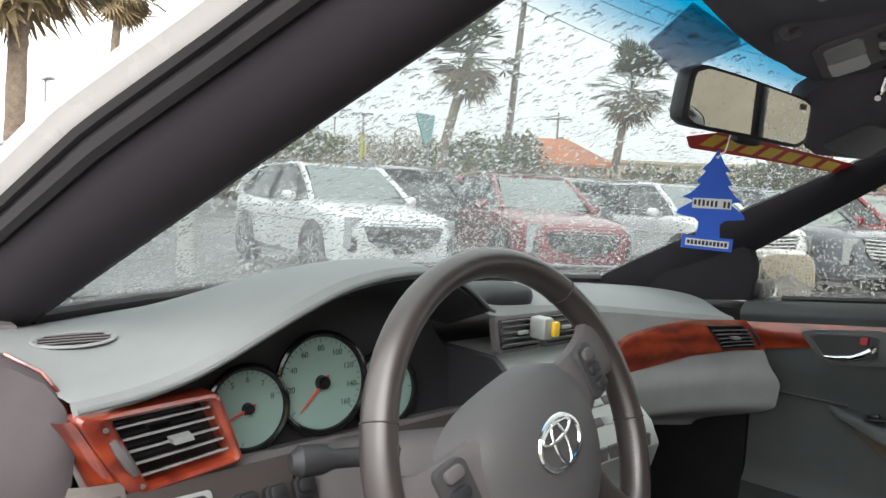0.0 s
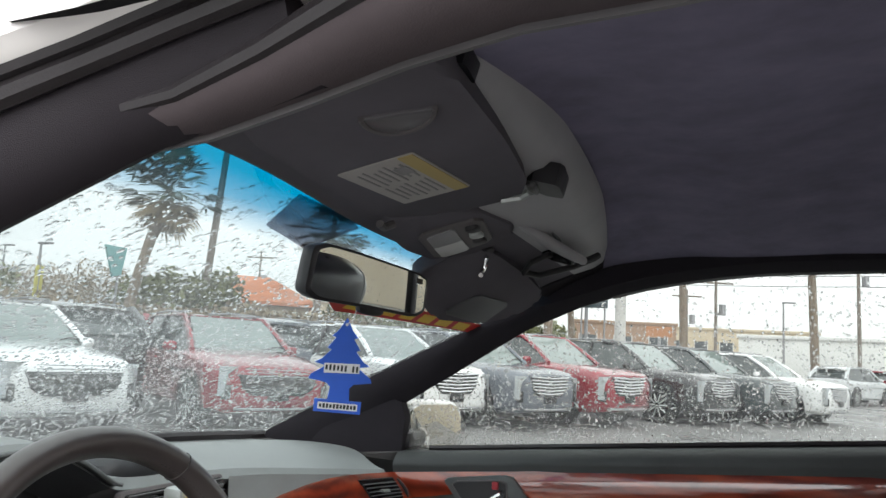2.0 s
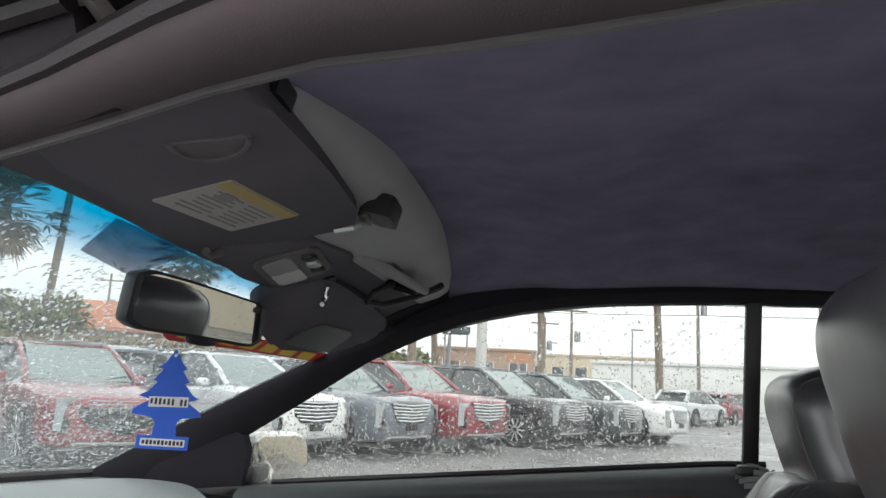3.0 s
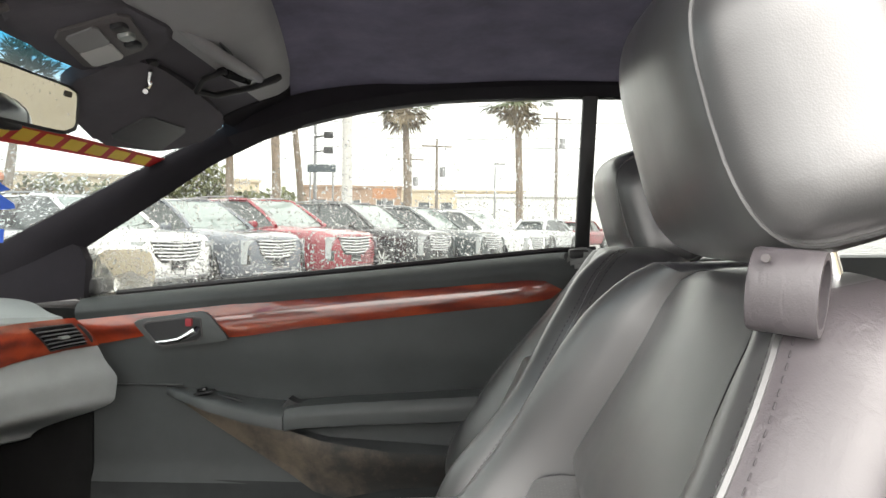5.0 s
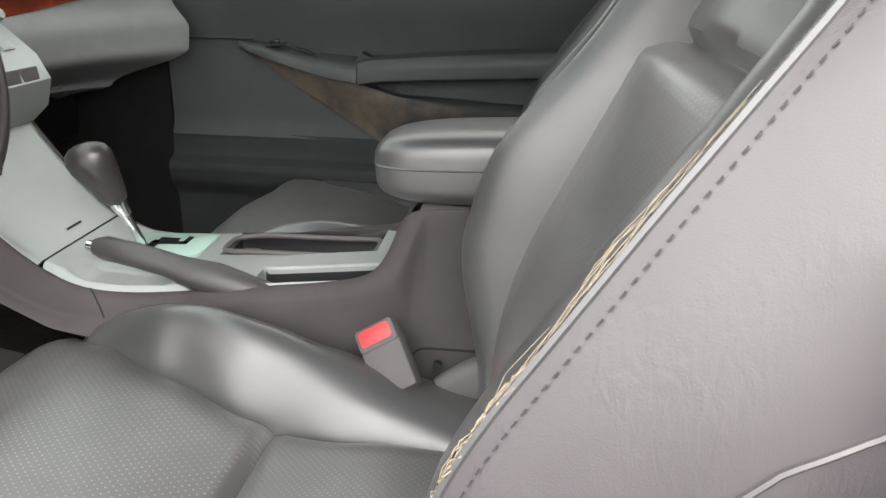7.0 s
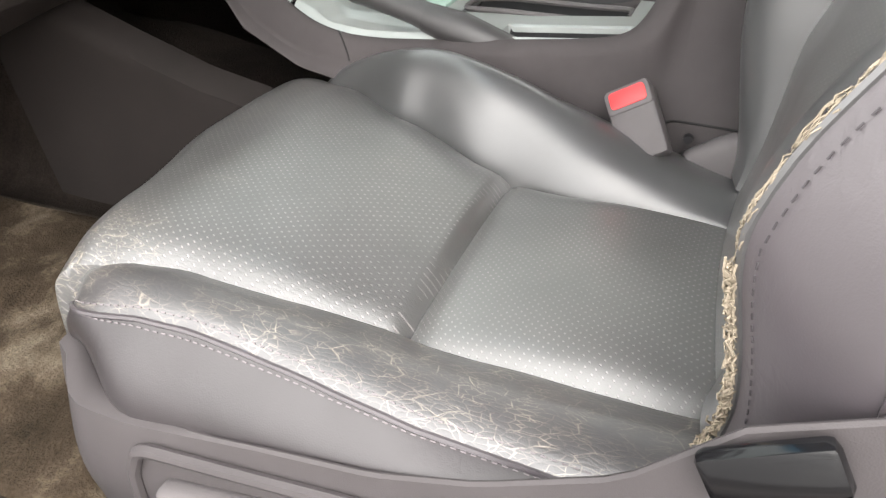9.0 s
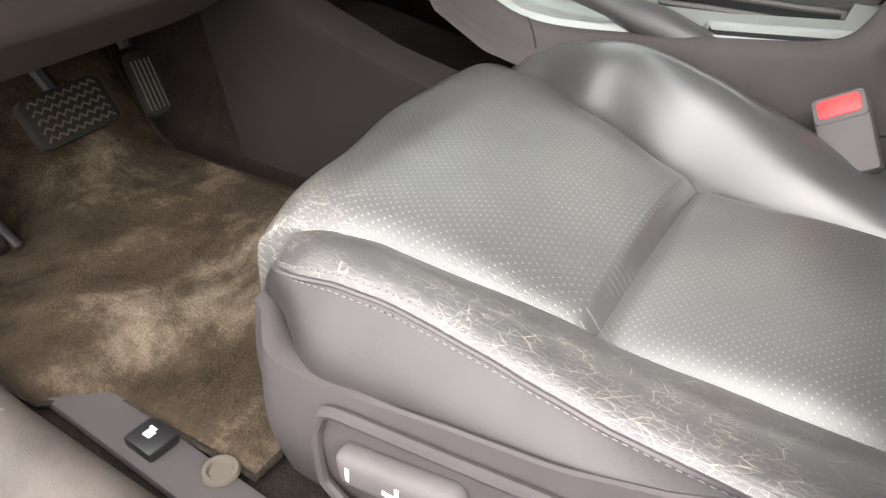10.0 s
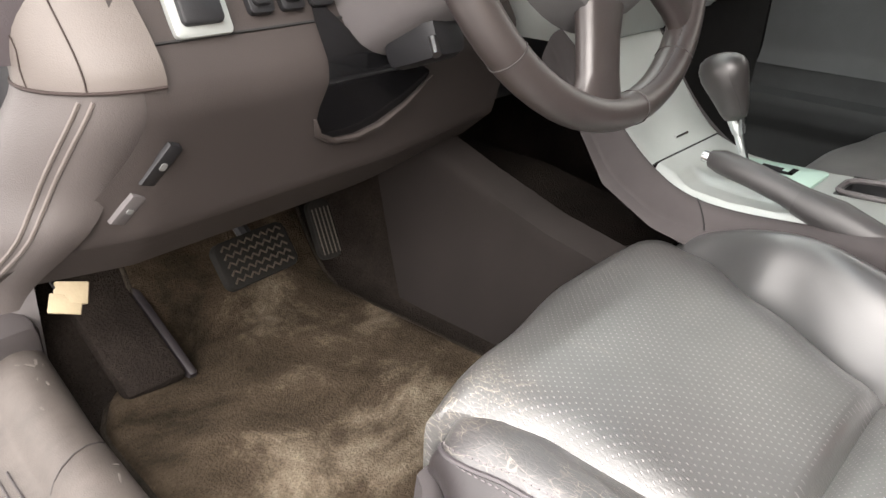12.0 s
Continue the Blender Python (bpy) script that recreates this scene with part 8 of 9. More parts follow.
    # grille
    bm = plate([(-0.52, 0.17), (0.52, 0.17), (0.46, -0.06), (0.32, -0.17), (-0.32, -0.17), (-0.46, -0.06)], 0.05, facing((0, 0.015 - 0.02 * (dip > 0), 0.735 - dip * 0.9), (0, -1, 0.10)) @ pose(0, 0, 0) @ Matrix.Diagonal((1.15 if dip else 1.0, 0.82 if dip else 1.0, 1, 1)), 0.01)
    gr = P("grille", bm, GLOSS_BLACK, None, "dark mesh grille")
    if bars:
        for k in range(6):
            bm = bmesh.new()
            z = 0.60 + 0.055 * k
            w = line([(0.58, 0.34), (0.70, 0.47), (0.90, 0.52)], z)
            add_tube(bm, [V(-w, -0.012, z + 0.02), V(0, -0.035, z), V(w, -0.012, z + 0.02)], 0.014, 6)
            P("bar", bm, CHROME, gr, "chrome grille bar")
    else:
        bm = bmesh.new()
        for k in range(7):
            z = 0.60 + 0.045 * k
            w = line([(0.58, 0.32), (0.70, 0.45), (0.90, 0.50)], z)
            add_tube(bm, [V(-w, -0.015, z), V(w, -0.015, z)], 0.006, 4)
        P("mesh", bm, STEEL, gr)
    bm = plate([(-0.035, 0.03), (0.035, 0.03), (0.025, -0.02), (0, -0.035), (-0.025, -0.02)], 0.02, facing((0, -0.022, 0.80), (0, -1, 0.1)))
    P("badge", bm, CHROME, gr, "chrome badge")
    bm = bmesh.new()
    add_loft(bm, [[V(x, 0.04 - 0.03 * (1 - abs(x)), 0.37), V(x, 0.01, 0.46), V(x, 0.06, 0.47), V(x, 0.12, 0.34)] for x in (-0.66, -0.4, 0, 0.4, 0.66)])
    P("air_intake", bm, GLOSS_BLACK, None, "dark lower intake")
    bm = bmesh.new()
    add_tube(bm, [V(-0.62, 0.03, 0.335), V(0, -0.02, 0.33), V(0.62, 0.03, 0.335)], 0.022, 6)
    P("skid_bar", bm, STEEL)
    bm = bmesh.new()
    add_box(bm, (0, -0.03, 0.52), (0.32, 0.012, 0.15), 0.01)
    P("plate_holder", bm, GLOSS_BLACK)
    for sx in (-0.35, 0.3):
        bm = bmesh.new()
        add_tube(bm, [V(sx, 1.28, 1.115), V(sx + 0.30, 1.36, 1.175), V(sx + 0.55, 1.33, 1.155)], 0.010, 5)
        P("wiper", bm, GLOSS_BLACK)
    return c


suv((5.2, 6.85), -12, "white", "white compact sport utility car with a dark mesh grille, wet", False, 0.93)
suv((7.5, 5.8), -28, "red", "dark red sport utility car with a mesh grille, wet", False, 0.95)
suv((10.2, 4.35), -23, "white", "white sport utility car with chrome grille bars", True, 0.97)
suv((11.75, 3.25), -24, "grey", "slate grey sport utility car with chrome grille bars", True, 0.97)
suv((13.5, 2.2), -24, "red", "dark red sport utility car with chrome grille bars", True, 1.02)
suv((15.9, 0.68), -24, "black", "black sport utility car with chrome grille bars", True, 1.02)
suv((17.8, -0.55), -24, "green", "dark green-black sport utility car in a row", True, 1.0)
suv((19.7, -1.8), -24, "white", "white sport utility car at the end of the row", True, 0.98)
suv((2.0, 12.5), -8, "blue", "dark blue car parked beyond a light pole", False, 1.0)
suv((-0.5, 13.5), -8, "grey", "grey car parked beyond a light pole", False, 0.98)
suv((37.5, -4.6), 60, "silver", "silver car parked far across the lot", False, 0.95)
suv((43.0, -7.0), 60, "red", "red car parked far across the lot", False, 0.95)
suv((9.0, 13.2), 160, "black", "black car in the row behind", False, 1.0)
suv((12.0, 11.6), 160, "grey", "grey car in the row behind", False, 1.0)
suv((15.4, 10.2), 160, "silver", "silver car in the row behind", False, 1.0)


def far(az, dist):
    a = radians(az)
    return -1.0 + dist * math.sin(a), dist * math.cos(a)


# ---- planting ----
BARK = grained("palm_bark", (0.20, 0.155, 0.115), 0.95, 30, 0.9, 0.35, dist=0.02)
FROND = grained("palm_green", (0.075, 0.095, 0.04), 0.7, 20, 0.2, 0.4)
DRY_FROND = grained("dry_palm", (0.20, 0.15, 0.08), 0.85, 20, 0.3, 0.3)
LEAF = grained("hedge_leaf", (0.125, 0.135, 0.045), 0.75, 20, 0.3, 0.45, blotch=0.8)
TWIG = grained("dry_twigs", (0.22, 0.165, 0.10), 0.9, 20, 0.3, 0.3, blotch=0.8)


def palm(az, dist, height, lean, seed, r=0.20, label="tall fan palm with a ragged green crown", crown=1.3):
    rnd = random.Random(seed)
    x, y = far(az, dist)
    p = thing("palm_tree", (x, y, 0), label, "palm tree", "palm trees")
    pts = [V(x + lean[0] * (k / 10) ** 1.6, y + lean[1] * (k / 10) ** 1.6, height * k / 10) for k in range(11)]
    bm = bmesh.new()
    add_tube(bm, pts, [r * (1.25 if k == 0 else 1.0 + 0.06 * (k % 2) - 0.02 * k) for k in range(11)], 10)
    part("trunk", bm, BARK, p)
    top = pts[-1]
    for nm, mat, count, lo, hi, L in (("crown", FROND, 46, -25, 85, 1.55), ("dry_skirt", DRY_FROND, 26, -80, -30, 1.2)):
        bm = bmesh.new()
        for k in range(count):
            a, e = rnd.uniform(0, 2 * math.pi), radians(rnd.uniform(lo, hi))
            d = V(math.cos(a) * math.cos(e), math.sin(a) * math.cos(e), math.sin(e))
            hub_ = top + d * L * crown * rnd.uniform(0.35, 0.75) + V(0, 0, rnd.uniform(-0.2, 0.1))
            add_tube(bm, [top, hub_], 0.02, 3)
            sd = d.cross(V(0, 0, 1)).normalized() if abs(d.z) < 0.98 else V(1, 0, 0)
            up_ = sd.cross(d)
            for j in range(13):
                b = radians(-82 + 164 * j / 12)
                q = (d * math.cos(b) + (sd * 0.9 + up_ * rnd.uniform(-0.15, 0.15)) * math.sin(b)).normalized()
                tip = hub_ + q * crown * rnd.uniform(0.5, 0.85) + V(0, 0, -0.18 * rnd.random())
                wv = q.cross(up_).normalized() * 0.04 * crown
                va, vb, vc = bm.verts.new(hub_ - wv * 0.3), bm.verts.new(hub_ + q * 0.4 * crown + wv), bm.verts.new(tip)
                vd = bm.verts.new(hub_ + q * 0.4 * crown - wv)
                bm.faces.new((va, vb, vc, vd))
        part(nm, bm, mat, p)
    return p


palm(44.2, 40, 8.6, (1.6, -0.6), 1, 0.28, crown=1.75)
palm(57.3, 46, 8.2, (1.0, -0.4), 2, 0.26, crown=1.75)
palm(15.2, 16, 5.3, (0.1, 0), 3, 0.19, "palm with a thick brown trunk beside the lot")
palm(20.8, 34, 9.0, (0.4, 0), 4)
palm(84.9, 38, 7.6, (0.2, 0.2), 5)
palm(93.4, 38, 7.8, (-0.2, 0.2), 6)
palm(75.2, 34, 9.5, (0.1, 0.3), 7)
palm(71.8, 38, 10.5, (0.2, 0.2), 8)
palm(77.0, 44, 9.5, (-0.3, 0.8), 9)


def leaf_mass(name, label, blobs, seed, mat, size=0.22, per=1.0, category="tree", trunk=True):
    rnd = random.Random(seed)
    x0 = sum(b[0] for b in blobs) / len(blobs)
    y0 = sum(b[1] for b in blobs) / len(blobs)
    t = thing(name, (x0, y0, 0), label, category)
    verts, faces = [], []
    for x, y, z, rx, rz in blobs:
        n = int(260 * per * rx * rz / 2)
        for k in range(n):
            while True:
                d = V(rnd.uniform(-1, 1), rnd.uniform(-1, 1), rnd.uniform(-1, 1))
                if 0.35 < d.length < 1:
                    break
            d *= 0.75 + 0.35 * noise.noise(V(d.x * 2 + x, d.y * 2 + y, d.z * 2))
            c = V(x + d.x * rx, y + d.y * rx, max(0.05, z + d.z * rz))
            a, b = V(rnd.gauss(0, 1), rnd.gauss(0, 1), rnd.gauss(0, 1)).normalized(), V(rnd.gauss(0, 1), rnd.gauss(0, 1), rnd.gauss(0, 1)).normalized()
            s = size * rnd.uniform(0.5, 1.2)
            i = len(verts)
            verts += [c, c + a * s, c + (a + b) * s * 0.7, c + b * s]
            faces.append((i, i + 1, i + 2, i + 3))
    me = bpy.data.meshes.new("crown")
    me.from_pydata(verts, [], faces)
    me.materials.append(mat)
    o = new("crown", me)
    o.parent = t
    o.matrix_parent_inverse = t.matrix_basis.inverted()
    o["kind"] = "stuff"
    if trunk:
        for x, y, z, rx, rz in blobs[:3]:
            bm = bmesh.new()
            add_tube(bm, [V(x, y, 0), V(x + 0.1, y, z * 0.6), V(x, y + 0.2, z)], [0.16, 0.12, 0.06], 7)
            for k in range(4):
                a = k * 1.6
                add_tube(bm, [V(x, y, z * 0.5), V(x + math.cos(a) * rx * 0.5, y + math.sin(a) * rx * 0.5, z)], [0.07, 0.03], 5)
            part("trunk", bm, BARK, t)
    return t


def row(az0, az1, dist, n, z, rx, rz, seed):
    rnd = random.Random(seed)
    out = []
    for k in range(n):
        x, y = far(lerp(az0, az1, (k + 0.5) / n), dist + rnd.uniform(-1.5, 1.5))
        out.append((x, y, z * rnd.uniform(0.8, 1.15), rx * rnd.uniform(0.8, 1.2), rz * rnd.uniform(0.75, 1.2)))
    return out


leaf_mass("tree", "rounded olive green tree behind the parked cars", row(29.0, 36.5, 56, 7, 3.6, 2.8, 2.7, 11), 11, LEAF, 0.32, 2.6)
leaf_mass("tree", "yellow-green tree in front of a tiled roof", row(45.0, 51.0, 44, 5, 3.0, 2.4, 2.1, 12), 12, LEAF, 0.30, 2.6)
leaf_mass("hedge", "brown bare hedge along the lot", row(27, 62, 40, 26, 1.6, 2.2, 1.5, 13), 13, TWIG, 0.26, 2.6, "hedge", False)
leaf_mass("hedge", "dark green shrubs along the far kerb", row(59, 76, 50, 12, 2.0, 2.3, 1.9, 14), 14, LEAF, 0.30, 2.2, "hedge", False)
leaf_mass("tree", "dark far tree beside a building", row(66.0, 70.5, 46, 3, 3.2, 2.0, 2.2, 15), 15, LEAF, 0.28, 2.4)
leaf_mass("tree", "grey bare trees in the distance", row(37, 46, 66, 7, 4.2, 3.0, 2.8, 16), 16, TWIG, 0.20, 1.1)

# ---- poles, lights and wires ----
CONCRETE = grained("pale_concrete", (0.50, 0.49, 0.47), 0.85, 60, 0.4, 0.12, dist=0.004)
TIMBER = grained("grey_timber", (0.20, 0.17, 0.145), 0.9, 60, 0.6, 0.25, dist=0.01)


def pole(az, dist, height, r, mat, label, arms=0, head=False, lean=0.0, xy=None):
    x, y = xy or far(az, dist)
    p = thing("utility_pole" if arms or not head else "light_pole", (x, y, 0), label, "pole", "poles along the lot")
    bm = bmesh.new()
    add_tube(bm, [V(x, y, 0), V(x + lean / 2, y, height / 2), V(x + lean, y, height)], [r * 1.1, r, r * 0.75], 12)
    part("shaft", bm, mat, p)
    for k in range(arms):
        bm = bmesh.new()
        z = height - 0.5 - 0.9 * k
        add_box(bm, (x + lean, y, z), (0.10, 2.2, 0.12), 0.01, (0, 0, -az * 0.0 + 20))
        part("crossarm", bm, TIMBER, p)
    if arms:
        bm = bmesh.new()
        add_tube(bm, [V(x + lean * 0.8, y - 0.4, height - 2.6), V(x + lean * 0.8, y - 0.4, height - 1.9)], 0.22, 10)
        part("transformer", bm, STEEL, p)
    if head:
        bm = bmesh.new()
        add_box(bm, (x + lean, y - 0.35, height), (0.35, 0.9, 0.12), 0.03)
        part("lamp_head", bm, STEEL, p)
    return p


pole(0, 0, 6.5, 0.11, CONCRETE, "pale concrete light pole beside a white car", 0, True, 0, (3.25, 8.6))
pole(49.2, 42, 16.0, 0.19, TIMBER, "tall leaning timber utility pole", 2, False, 1.4)
pole(53.2, 60, 8.2, 0.10, TIMBER, "thin far timber pole", 1)
pole(80.5, 22, 9.0, 0.15, CONCRETE, "pale concrete light pole between parked cars", 0, True)
pole(87.0, 52, 7.2, 0.11, TIMBER, "far timber pole with a transformer", 1)
pole(85.0, 60, 7.0, 0.11, TIMBER, "far timber pole with one crossarm", 1)
pole(91.4, 60, 6.2, 0.08, STEEL, "far steel street lamp", 0, True)
pole(77.9, 42, 9.0, 0.10, STEEL, "steel traffic signal pole", 0, True)
pole(36.5, 62, 7.0, 0.08, STEEL, "far steel street lamp", 0, True)
pole(38.6, 48, 6.0, 0.09, STEEL, "far steel signal pole", 0, True)
pole(41.0, 62, 6.2, 0.08, TIMBER, "thin far timber pole", 0)
pole(96.0, 55, 9.5, 0.12, TIMBER, "far timber utility pole", 1)
pole(17.0, 40, 5.5, 0.08, STEEL, "far steel lamp behind the lot", 0, True)
pole(104, 45, 9.5, 0.12, TIMBER, "far timber utility pole", 1)

sg = thing("street_sign", (*far(78.4, 40), 0), "dark street name board on two posts", "sign")
x, y = far(78.4, 40)
bm = bmesh.new()
add_box(bm, (x, y, 4.15), (0.08, 1.5, 0.42), 0.02)
part("board", bm, material("dark_board", (0.03, 0.05, 0.06), 0.6), sg)
for dy in (-0.6, 0.6):
    bm = bmesh.new()
    add_tube(bm, [V(x, y + dy, 0), V(x, y + dy, 4.0)], 0.05, 8)
    part("post", bm, STEEL, sg)
for k, (az, dz) in enumerate(((78.9, 5.9), (78.9, 5.1))):
    x, y = far(az, 40)
    bm = bmesh.new()
    add_box(bm, (x, y, dz), (0.25, 0.5, 0.35), 0.04)
    add_tube(bm, [V(x, y, dz), V(*far(77.9, 42), dz + 0.1)], 0.05, 6)
    tagged(part("traffic_signal", bm, BLACK), "black traffic signal head on a mast", "traffic signal", "traffic signals")

bs = thing("banner_sign", (*far(38.7, 46), 0), "yellow and black feather sign on a pole", "sign")
x, y = far(38.7, 46)
bm = bmesh.new()
add_box(bm, (x, y, 3.6), (0.5, 0.06, 2.0), 0.05)
part("banner", bm, material("yellow_banner", (0.55, 0.50, 0.08), 0.7), bs)
bm = bmesh.new()
add_tube(bm, [V(x, y, 0), V(x, y, 4.7)], 0.05, 8)
part("post", bm, STEEL, bs)
ts = thing("lot_sign", (*far(43.4, 38), 0), "teal and white pennant sign on a post", "sign")
x, y = far(43.4, 38)
bm = bmesh.new()
add_loft(bm, [[V(x - 0.75, y, 5.2), V(x + 0.55, y, 5.2), V(x + 0.35, y, 3.9), V(x - 0.1, y, 3.7)], [V(x - 0.75, y + 0.1, 5.2), V(x + 0.55, y + 0.1, 5.2), V(x + 0.35, y + 0.1, 3.9), V(x - 0.1, y + 0.1, 3.7)]])
part("board", bm, material("teal_board", (0.16, 0.36, 0.36), 0.6), ts)
bm = bmesh.new()
add_tube(bm, [V(x + 0.2, y + 0.05, 0), V(x + 0.2, y + 0.05, 3.9)], 0.06, 8)
part("post", bm, STEEL, ts)


def wire(a, b, sag, r=0.022):
    bm = bmesh.new()
    add_tube(bm, [V(*a).lerp(V(*b), k / 16) - V(0, 0, sag * 4 * (k / 16) * (1 - k / 16)) for k in range(17)], r, 4)
    tagged(part("power_line", bm, BLACK), "black overhead power line", "power line", "power lines")


for z, dz in ((15.2, 0), (14.2, 0.3), (12.2, 0)):
    wire((*far(8, 52), z - 2.5), (*far(49.2, 42), z), 0.8)
    wire((*far(49.2, 42), z), (*far(72, 56), z - 3.6 + dz), 0.9)
for z in (8.7, 7.6, 6.9):
    wire((*far(66, 60), z + 0.9), (*far(96, 55), z), 0.4)
    wire((*far(96, 55), z), (*far(125, 60), z + 0.6), 0.4)

# ---- buildings ----
STUCCO = grained("tan_stucco", (0.52, 0.44, 0.32), 0.9, 40, 0.3, 0.10, blotch=0.6, dist=0.004)
WHITE_WALL = grained("white_wall", (0.70, 0.70, 0.68), 0.85, 40, 0.2, 0.06, blotch=0.4, dist=0.004)
TILE_ROOF = grained("orange_tile", (0.50, 0.17, 0.07), 0.8, 14, 0.4, 0.2, blotch=1.2, dist=0.02)
BRICK_TAN = grained("brown_wall", (0.30, 0.20, 0.14), 0.9, 40, 0.3, 0.12, blotch=0.5)
DARK_GLASS = material("building_glass", (0.05, 0.06, 0.065), 0.1)


def building(name, az, dist, turn, size, wall, roofmat, label, hip=0.0, windows=0, door=False, floors=1):
    x, y = far(az, dist)
    m = pose(x, y, 0, 0, 0, turn)
    w, d, h = size
    b = thing(name, (x, y, 0), label, "building")
    bm = bmesh.new()
    add_box(bm, (0, 0, h / 2), (w, d, h), 0.03)
    bmesh.ops.transform(bm, matrix=m, verts=bm.verts)
    part("wall", bm, wall, b)
    bm = bmesh.new()
    if hip:
        e = 0.5
        lo = [V(-w / 2 - e, -d / 2 - e, h), V(w / 2 + e, -d / 2 - e, h), V(w / 2 + e, d / 2 + e, h), V(-w / 2 - e, d / 2 + e, h)]
        k = 0.32
        hi = [V(p.x * k, p.y * 0.15, h + hip) for p in lo]
        add_loft(bm, [[p - V(0, 0, 0.2) for p in lo], lo, hi])
    else:
        add_box(bm, (0, 0, h + 0.1), (w + 0.3, d + 0.3, 0.3), 0.03)
    bmesh.ops.transform(bm, matrix=m, verts=bm.verts)
    part("roof", bm, roofmat, b)
    for f in range(floors):
        for k in range(windows):
            xx = -w / 2 + w * (k + 0.5) / windows
            zz = h * (f + 0.55) / floors
            bm = bmesh.new()
            add_box(bm, (xx, -d / 2 - 0.02, zz), (w / windows * 0.5, 0.08, h / floors * 0.42), 0.01)
            bmesh.ops.transform(bm, matrix=m, verts=bm.verts)
            wn_ = part("window", bm, DARK_GLASS, b)
            bm = bmesh.new()
            for sx in (-1, 1):
                add_box(bm, (xx + sx * w / windows * 0.26, -d / 2 - 0.04, zz), (0.08, 0.1, h / floors * 0.46))
            add_box(bm, (xx, -d / 2 - 0.06, zz - h / floors * 0.23), (w / windows * 0.56, 0.16, 0.08))
            bmesh.ops.transform(bm, matrix=m, verts=bm.verts)
            part("frame", bm, WHITE_WALL, wn_)
    if door:
        bm = bmesh.new()
        add_box(bm, (w * 0.2, -d / 2 - 0.03, 1.5), (2.6, 0.1, 3.0), 0.02)
        bmesh.ops.transform(bm, matrix=m, verts=bm.verts)
        part("door", bm, material("dark_door", (0.08, 0.09, 0.10), 0.5), b)
    return b


building("restaurant", 52.4, 50, -52, (7.5, 7, 3.6), STUCCO, TILE_ROOF, "low tan building with an orange tiled hip roof", 1.7, 3)
building("long_building", 63.5, 66, -62, (22, 10, 4.6), STUCCO, STUCCO, "long tan flat-roofed building", 0, 8)
building("warehouse", 99.5, 72, -100, (26, 10, 3.9), WHITE_WALL, WHITE_WALL, "long white flat-roofed warehouse", 0, 0, True)
building("office_building", 88.5, 95, -88, (16, 10, 5.4), STUCCO, STUCCO, "distant tan building with a row of windows", 0, 6)
building("shop", 80.5, 80, -80, (10, 8, 5.0), BRICK_TAN, BRICK_TAN, "low brown brick shop", 0, 3)
building("white_house", 41.0, 85, -41, (22, 8, 4.2), WHITE_WALL, WHITE_WALL, "pale low building far behind the lot", 0, 6)
building("showroom", -170, 16, 8, (30, 8, 6.0), STUCCO, WHITE_WALL, "tan showroom wall behind the car", 0, 5, True)

# feather banner seen beside a far pole
bm = bmesh.new()
add_loft(bm, [[V(30 + k, 3.2, 2.3), V(30 + k, 4.2, 2.3), V(30 + k, 4.2, 2.7), V(30 + k, 3.2, 2.7)] for k in (0, 0.1)])
tagged(part("orange_sign", bm, material("orange_board", (0.42, 0.20, 0.10), 0.7)), "orange roadside sign board beyond the cars", "sign")
bm = bmesh.new()
add_loft(bm, [[V(30.05, 3.7 + a, z) for a in (-0.05, 0.05)] + [V(30.12, 3.7 + a, z) for a in (0.05, -0.05)] for z in (0, 2.35)])
tagged(part("sign_post", bm, STEEL), "steel post of a roadside sign", "post")

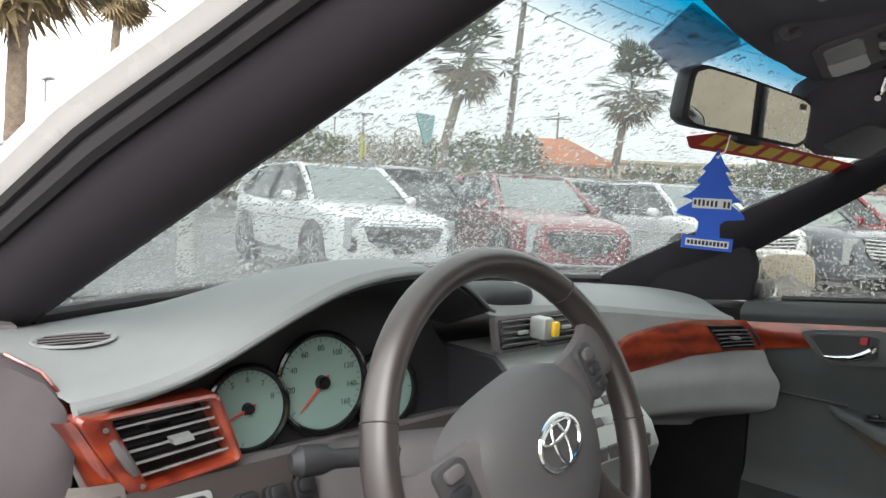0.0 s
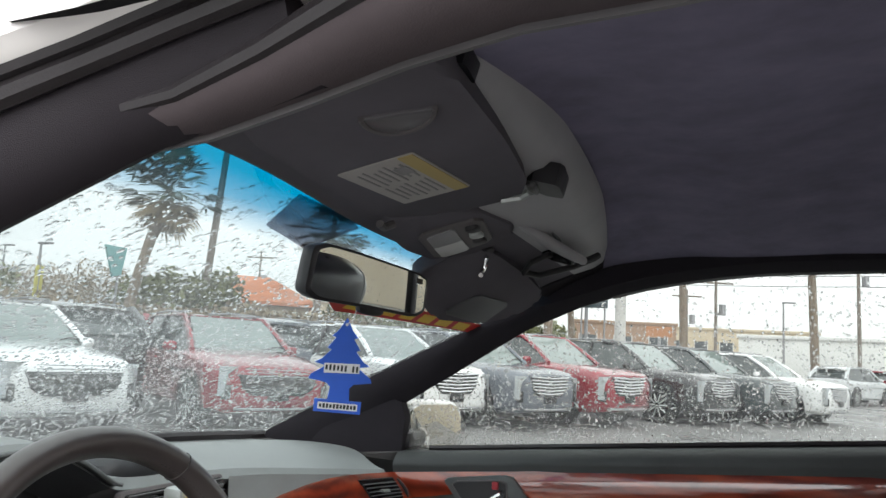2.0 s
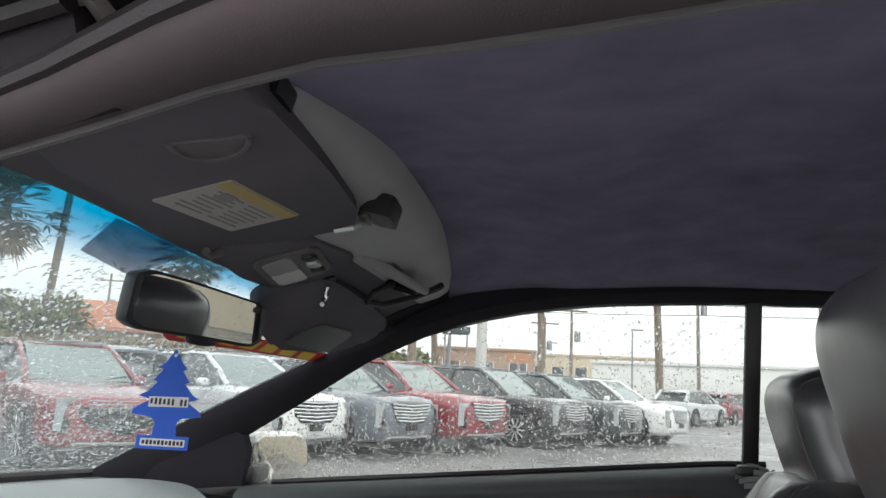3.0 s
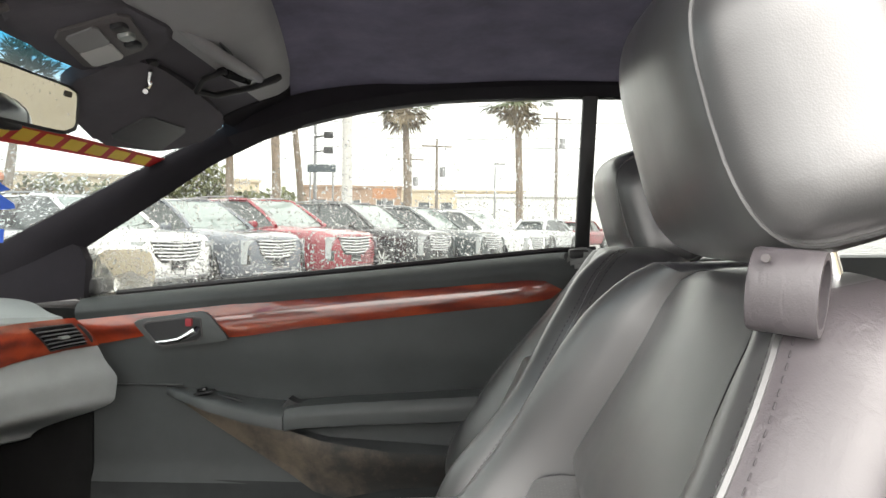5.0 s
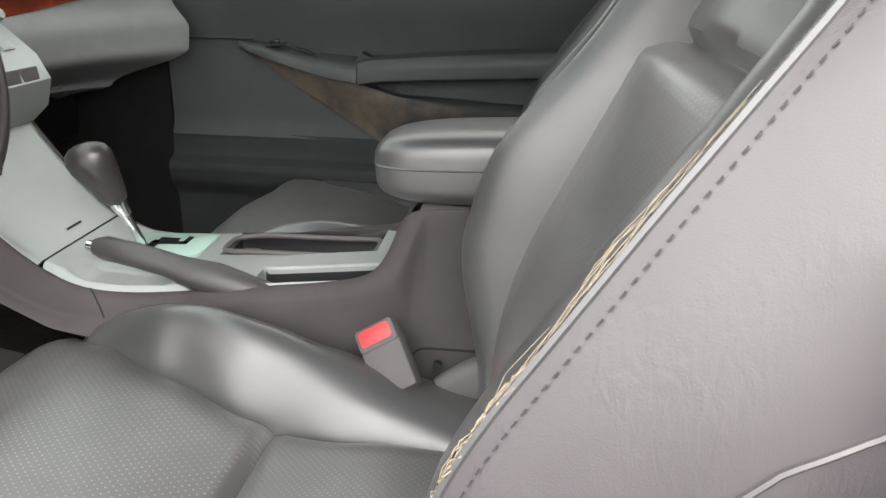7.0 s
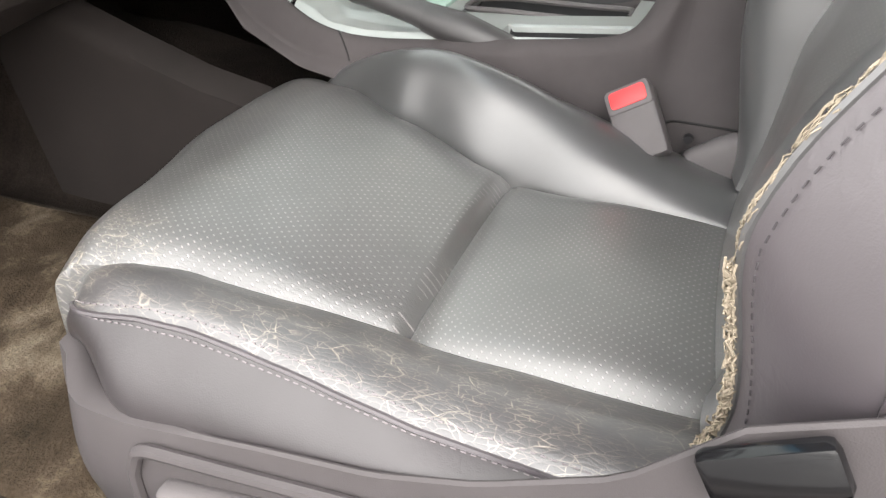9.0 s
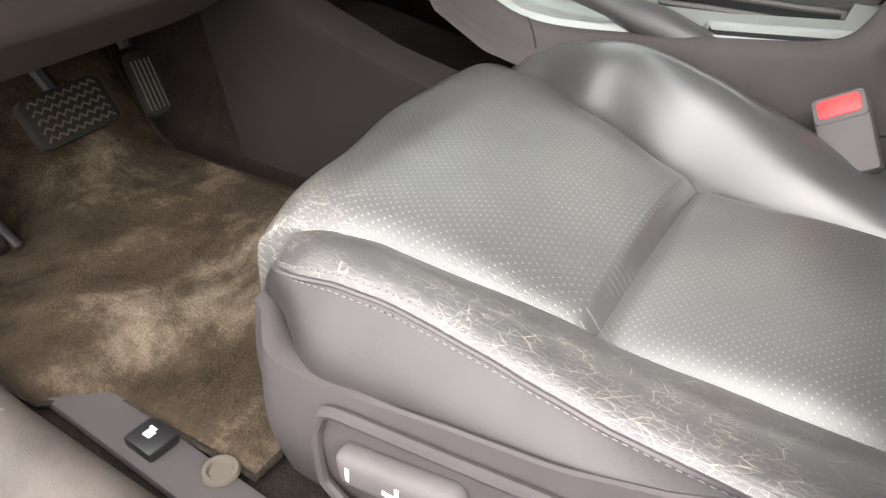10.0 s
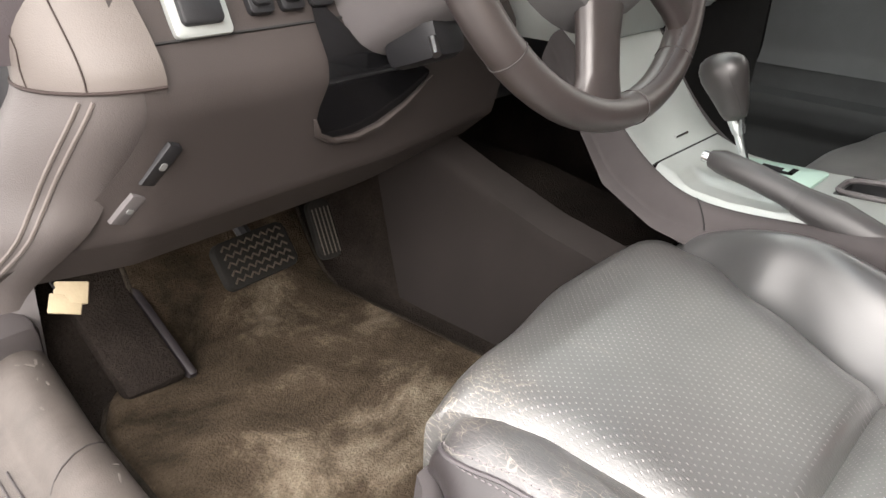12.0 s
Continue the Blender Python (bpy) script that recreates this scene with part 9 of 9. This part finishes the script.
# ---- rain on the glass ----
def drops(name, label, f, out, count, seed, r0, r1, power, dens=None, stretch=1.0):
    rnd = random.Random(seed)
    verts, faces = [], []
    K = 7
    made = 0
    while made < count:
        u, v = rnd.random(), rnd.random()
        if dens and rnd.random() > dens(u, v):
            continue
        made += 1
        c = f(u, v)
        e = 1e-3
        tu, tv = (f(u + e, v) - c).normalized(), (f(u, v + e) - c)
        nrm = tu.cross(tv).normalized()
        if nrm.dot(Vector(out)) < 0:
            nrm = -nrm
        tv = nrm.cross(tu)
        r = r0 + (r1 - r0) * rnd.random() ** power
        st = rnd.uniform(1.0, 1.5) * stretch
        h = r * rnd.uniform(0.6, 0.95)
        ph = rnd.uniform(0, 6)
        i = len(verts)
        wob = [1 + 0.12 * math.sin(2 * ph + 1.7 * k) for k in range(K)]
        for rr, hh in ((1.0, 0.0003), (0.82, h * 0.58), (0.45, h * 0.91)):
            for k in range(K):
                a = 2 * math.pi * k / K
                verts.append(c + nrm * (0.0012 + hh) + (tu * math.cos(a) + tv * math.sin(a) * st) * r * rr * wob[k])
        verts.append(c + nrm * (0.0012 + h))
        for k in range(K):
            k2 = (k + 1) % K
            faces.append((i + k, i + k2, i + K + k2, i + K + k))
            faces.append((i + K + k, i + K + k2, i + 2 * K + k2, i + 2 * K + k))
            faces.append((i + 2 * K + k, i + 2 * K + k2, i + 3 * K))
        faces.append(tuple(i + k for k in range(K))[::-1])
    me = bpy.data.meshes.new(name)
    me.from_pydata(verts, [], faces)
    me.polygons.foreach_set("use_smooth", [len(p.vertices) < K for p in me.polygons])
    me.materials.append(WATER)
    o = new(name, me)
    o.visible_shadow = False
    tagged(o, label, "raindrops", kind="stuff")
    return o


def wind_dens(u, v):
    n = noise.noise(V(u * 9, v * 7, 3))
    return max(0.12, min(1.0, 1.05 - 0.95 * v + 0.35 * n))


drops("raindrops", "small raindrops over the windshield", lambda u, v: WS(2 * u - 1, v), (0, 0.3, 1), 17000, 21, 0.0008, 0.0028, 1.6, wind_dens, 1.05)
drops("raindrops", "large raindrops on the windshield", lambda u, v: WS(2 * u - 1, v), (0, 0.3, 1), 1200, 22, 0.0020, 0.0040, 2.0, None, 1.1)
drops("raindrops", "raindrops on the passenger window", PW, (1, 0, 0), 7200, 23, 0.0008, 0.0025, 1.8, lambda u, v: max(0.2, 1.0 - 0.7 * v + 0.3 * noise.noise(V(u * 8, v * 5, 9))))
drops("raindrops", "raindrops on the quarter window", QW, (1, 0, 0), 700, 24, 0.0007, 0.0024, 2.0)
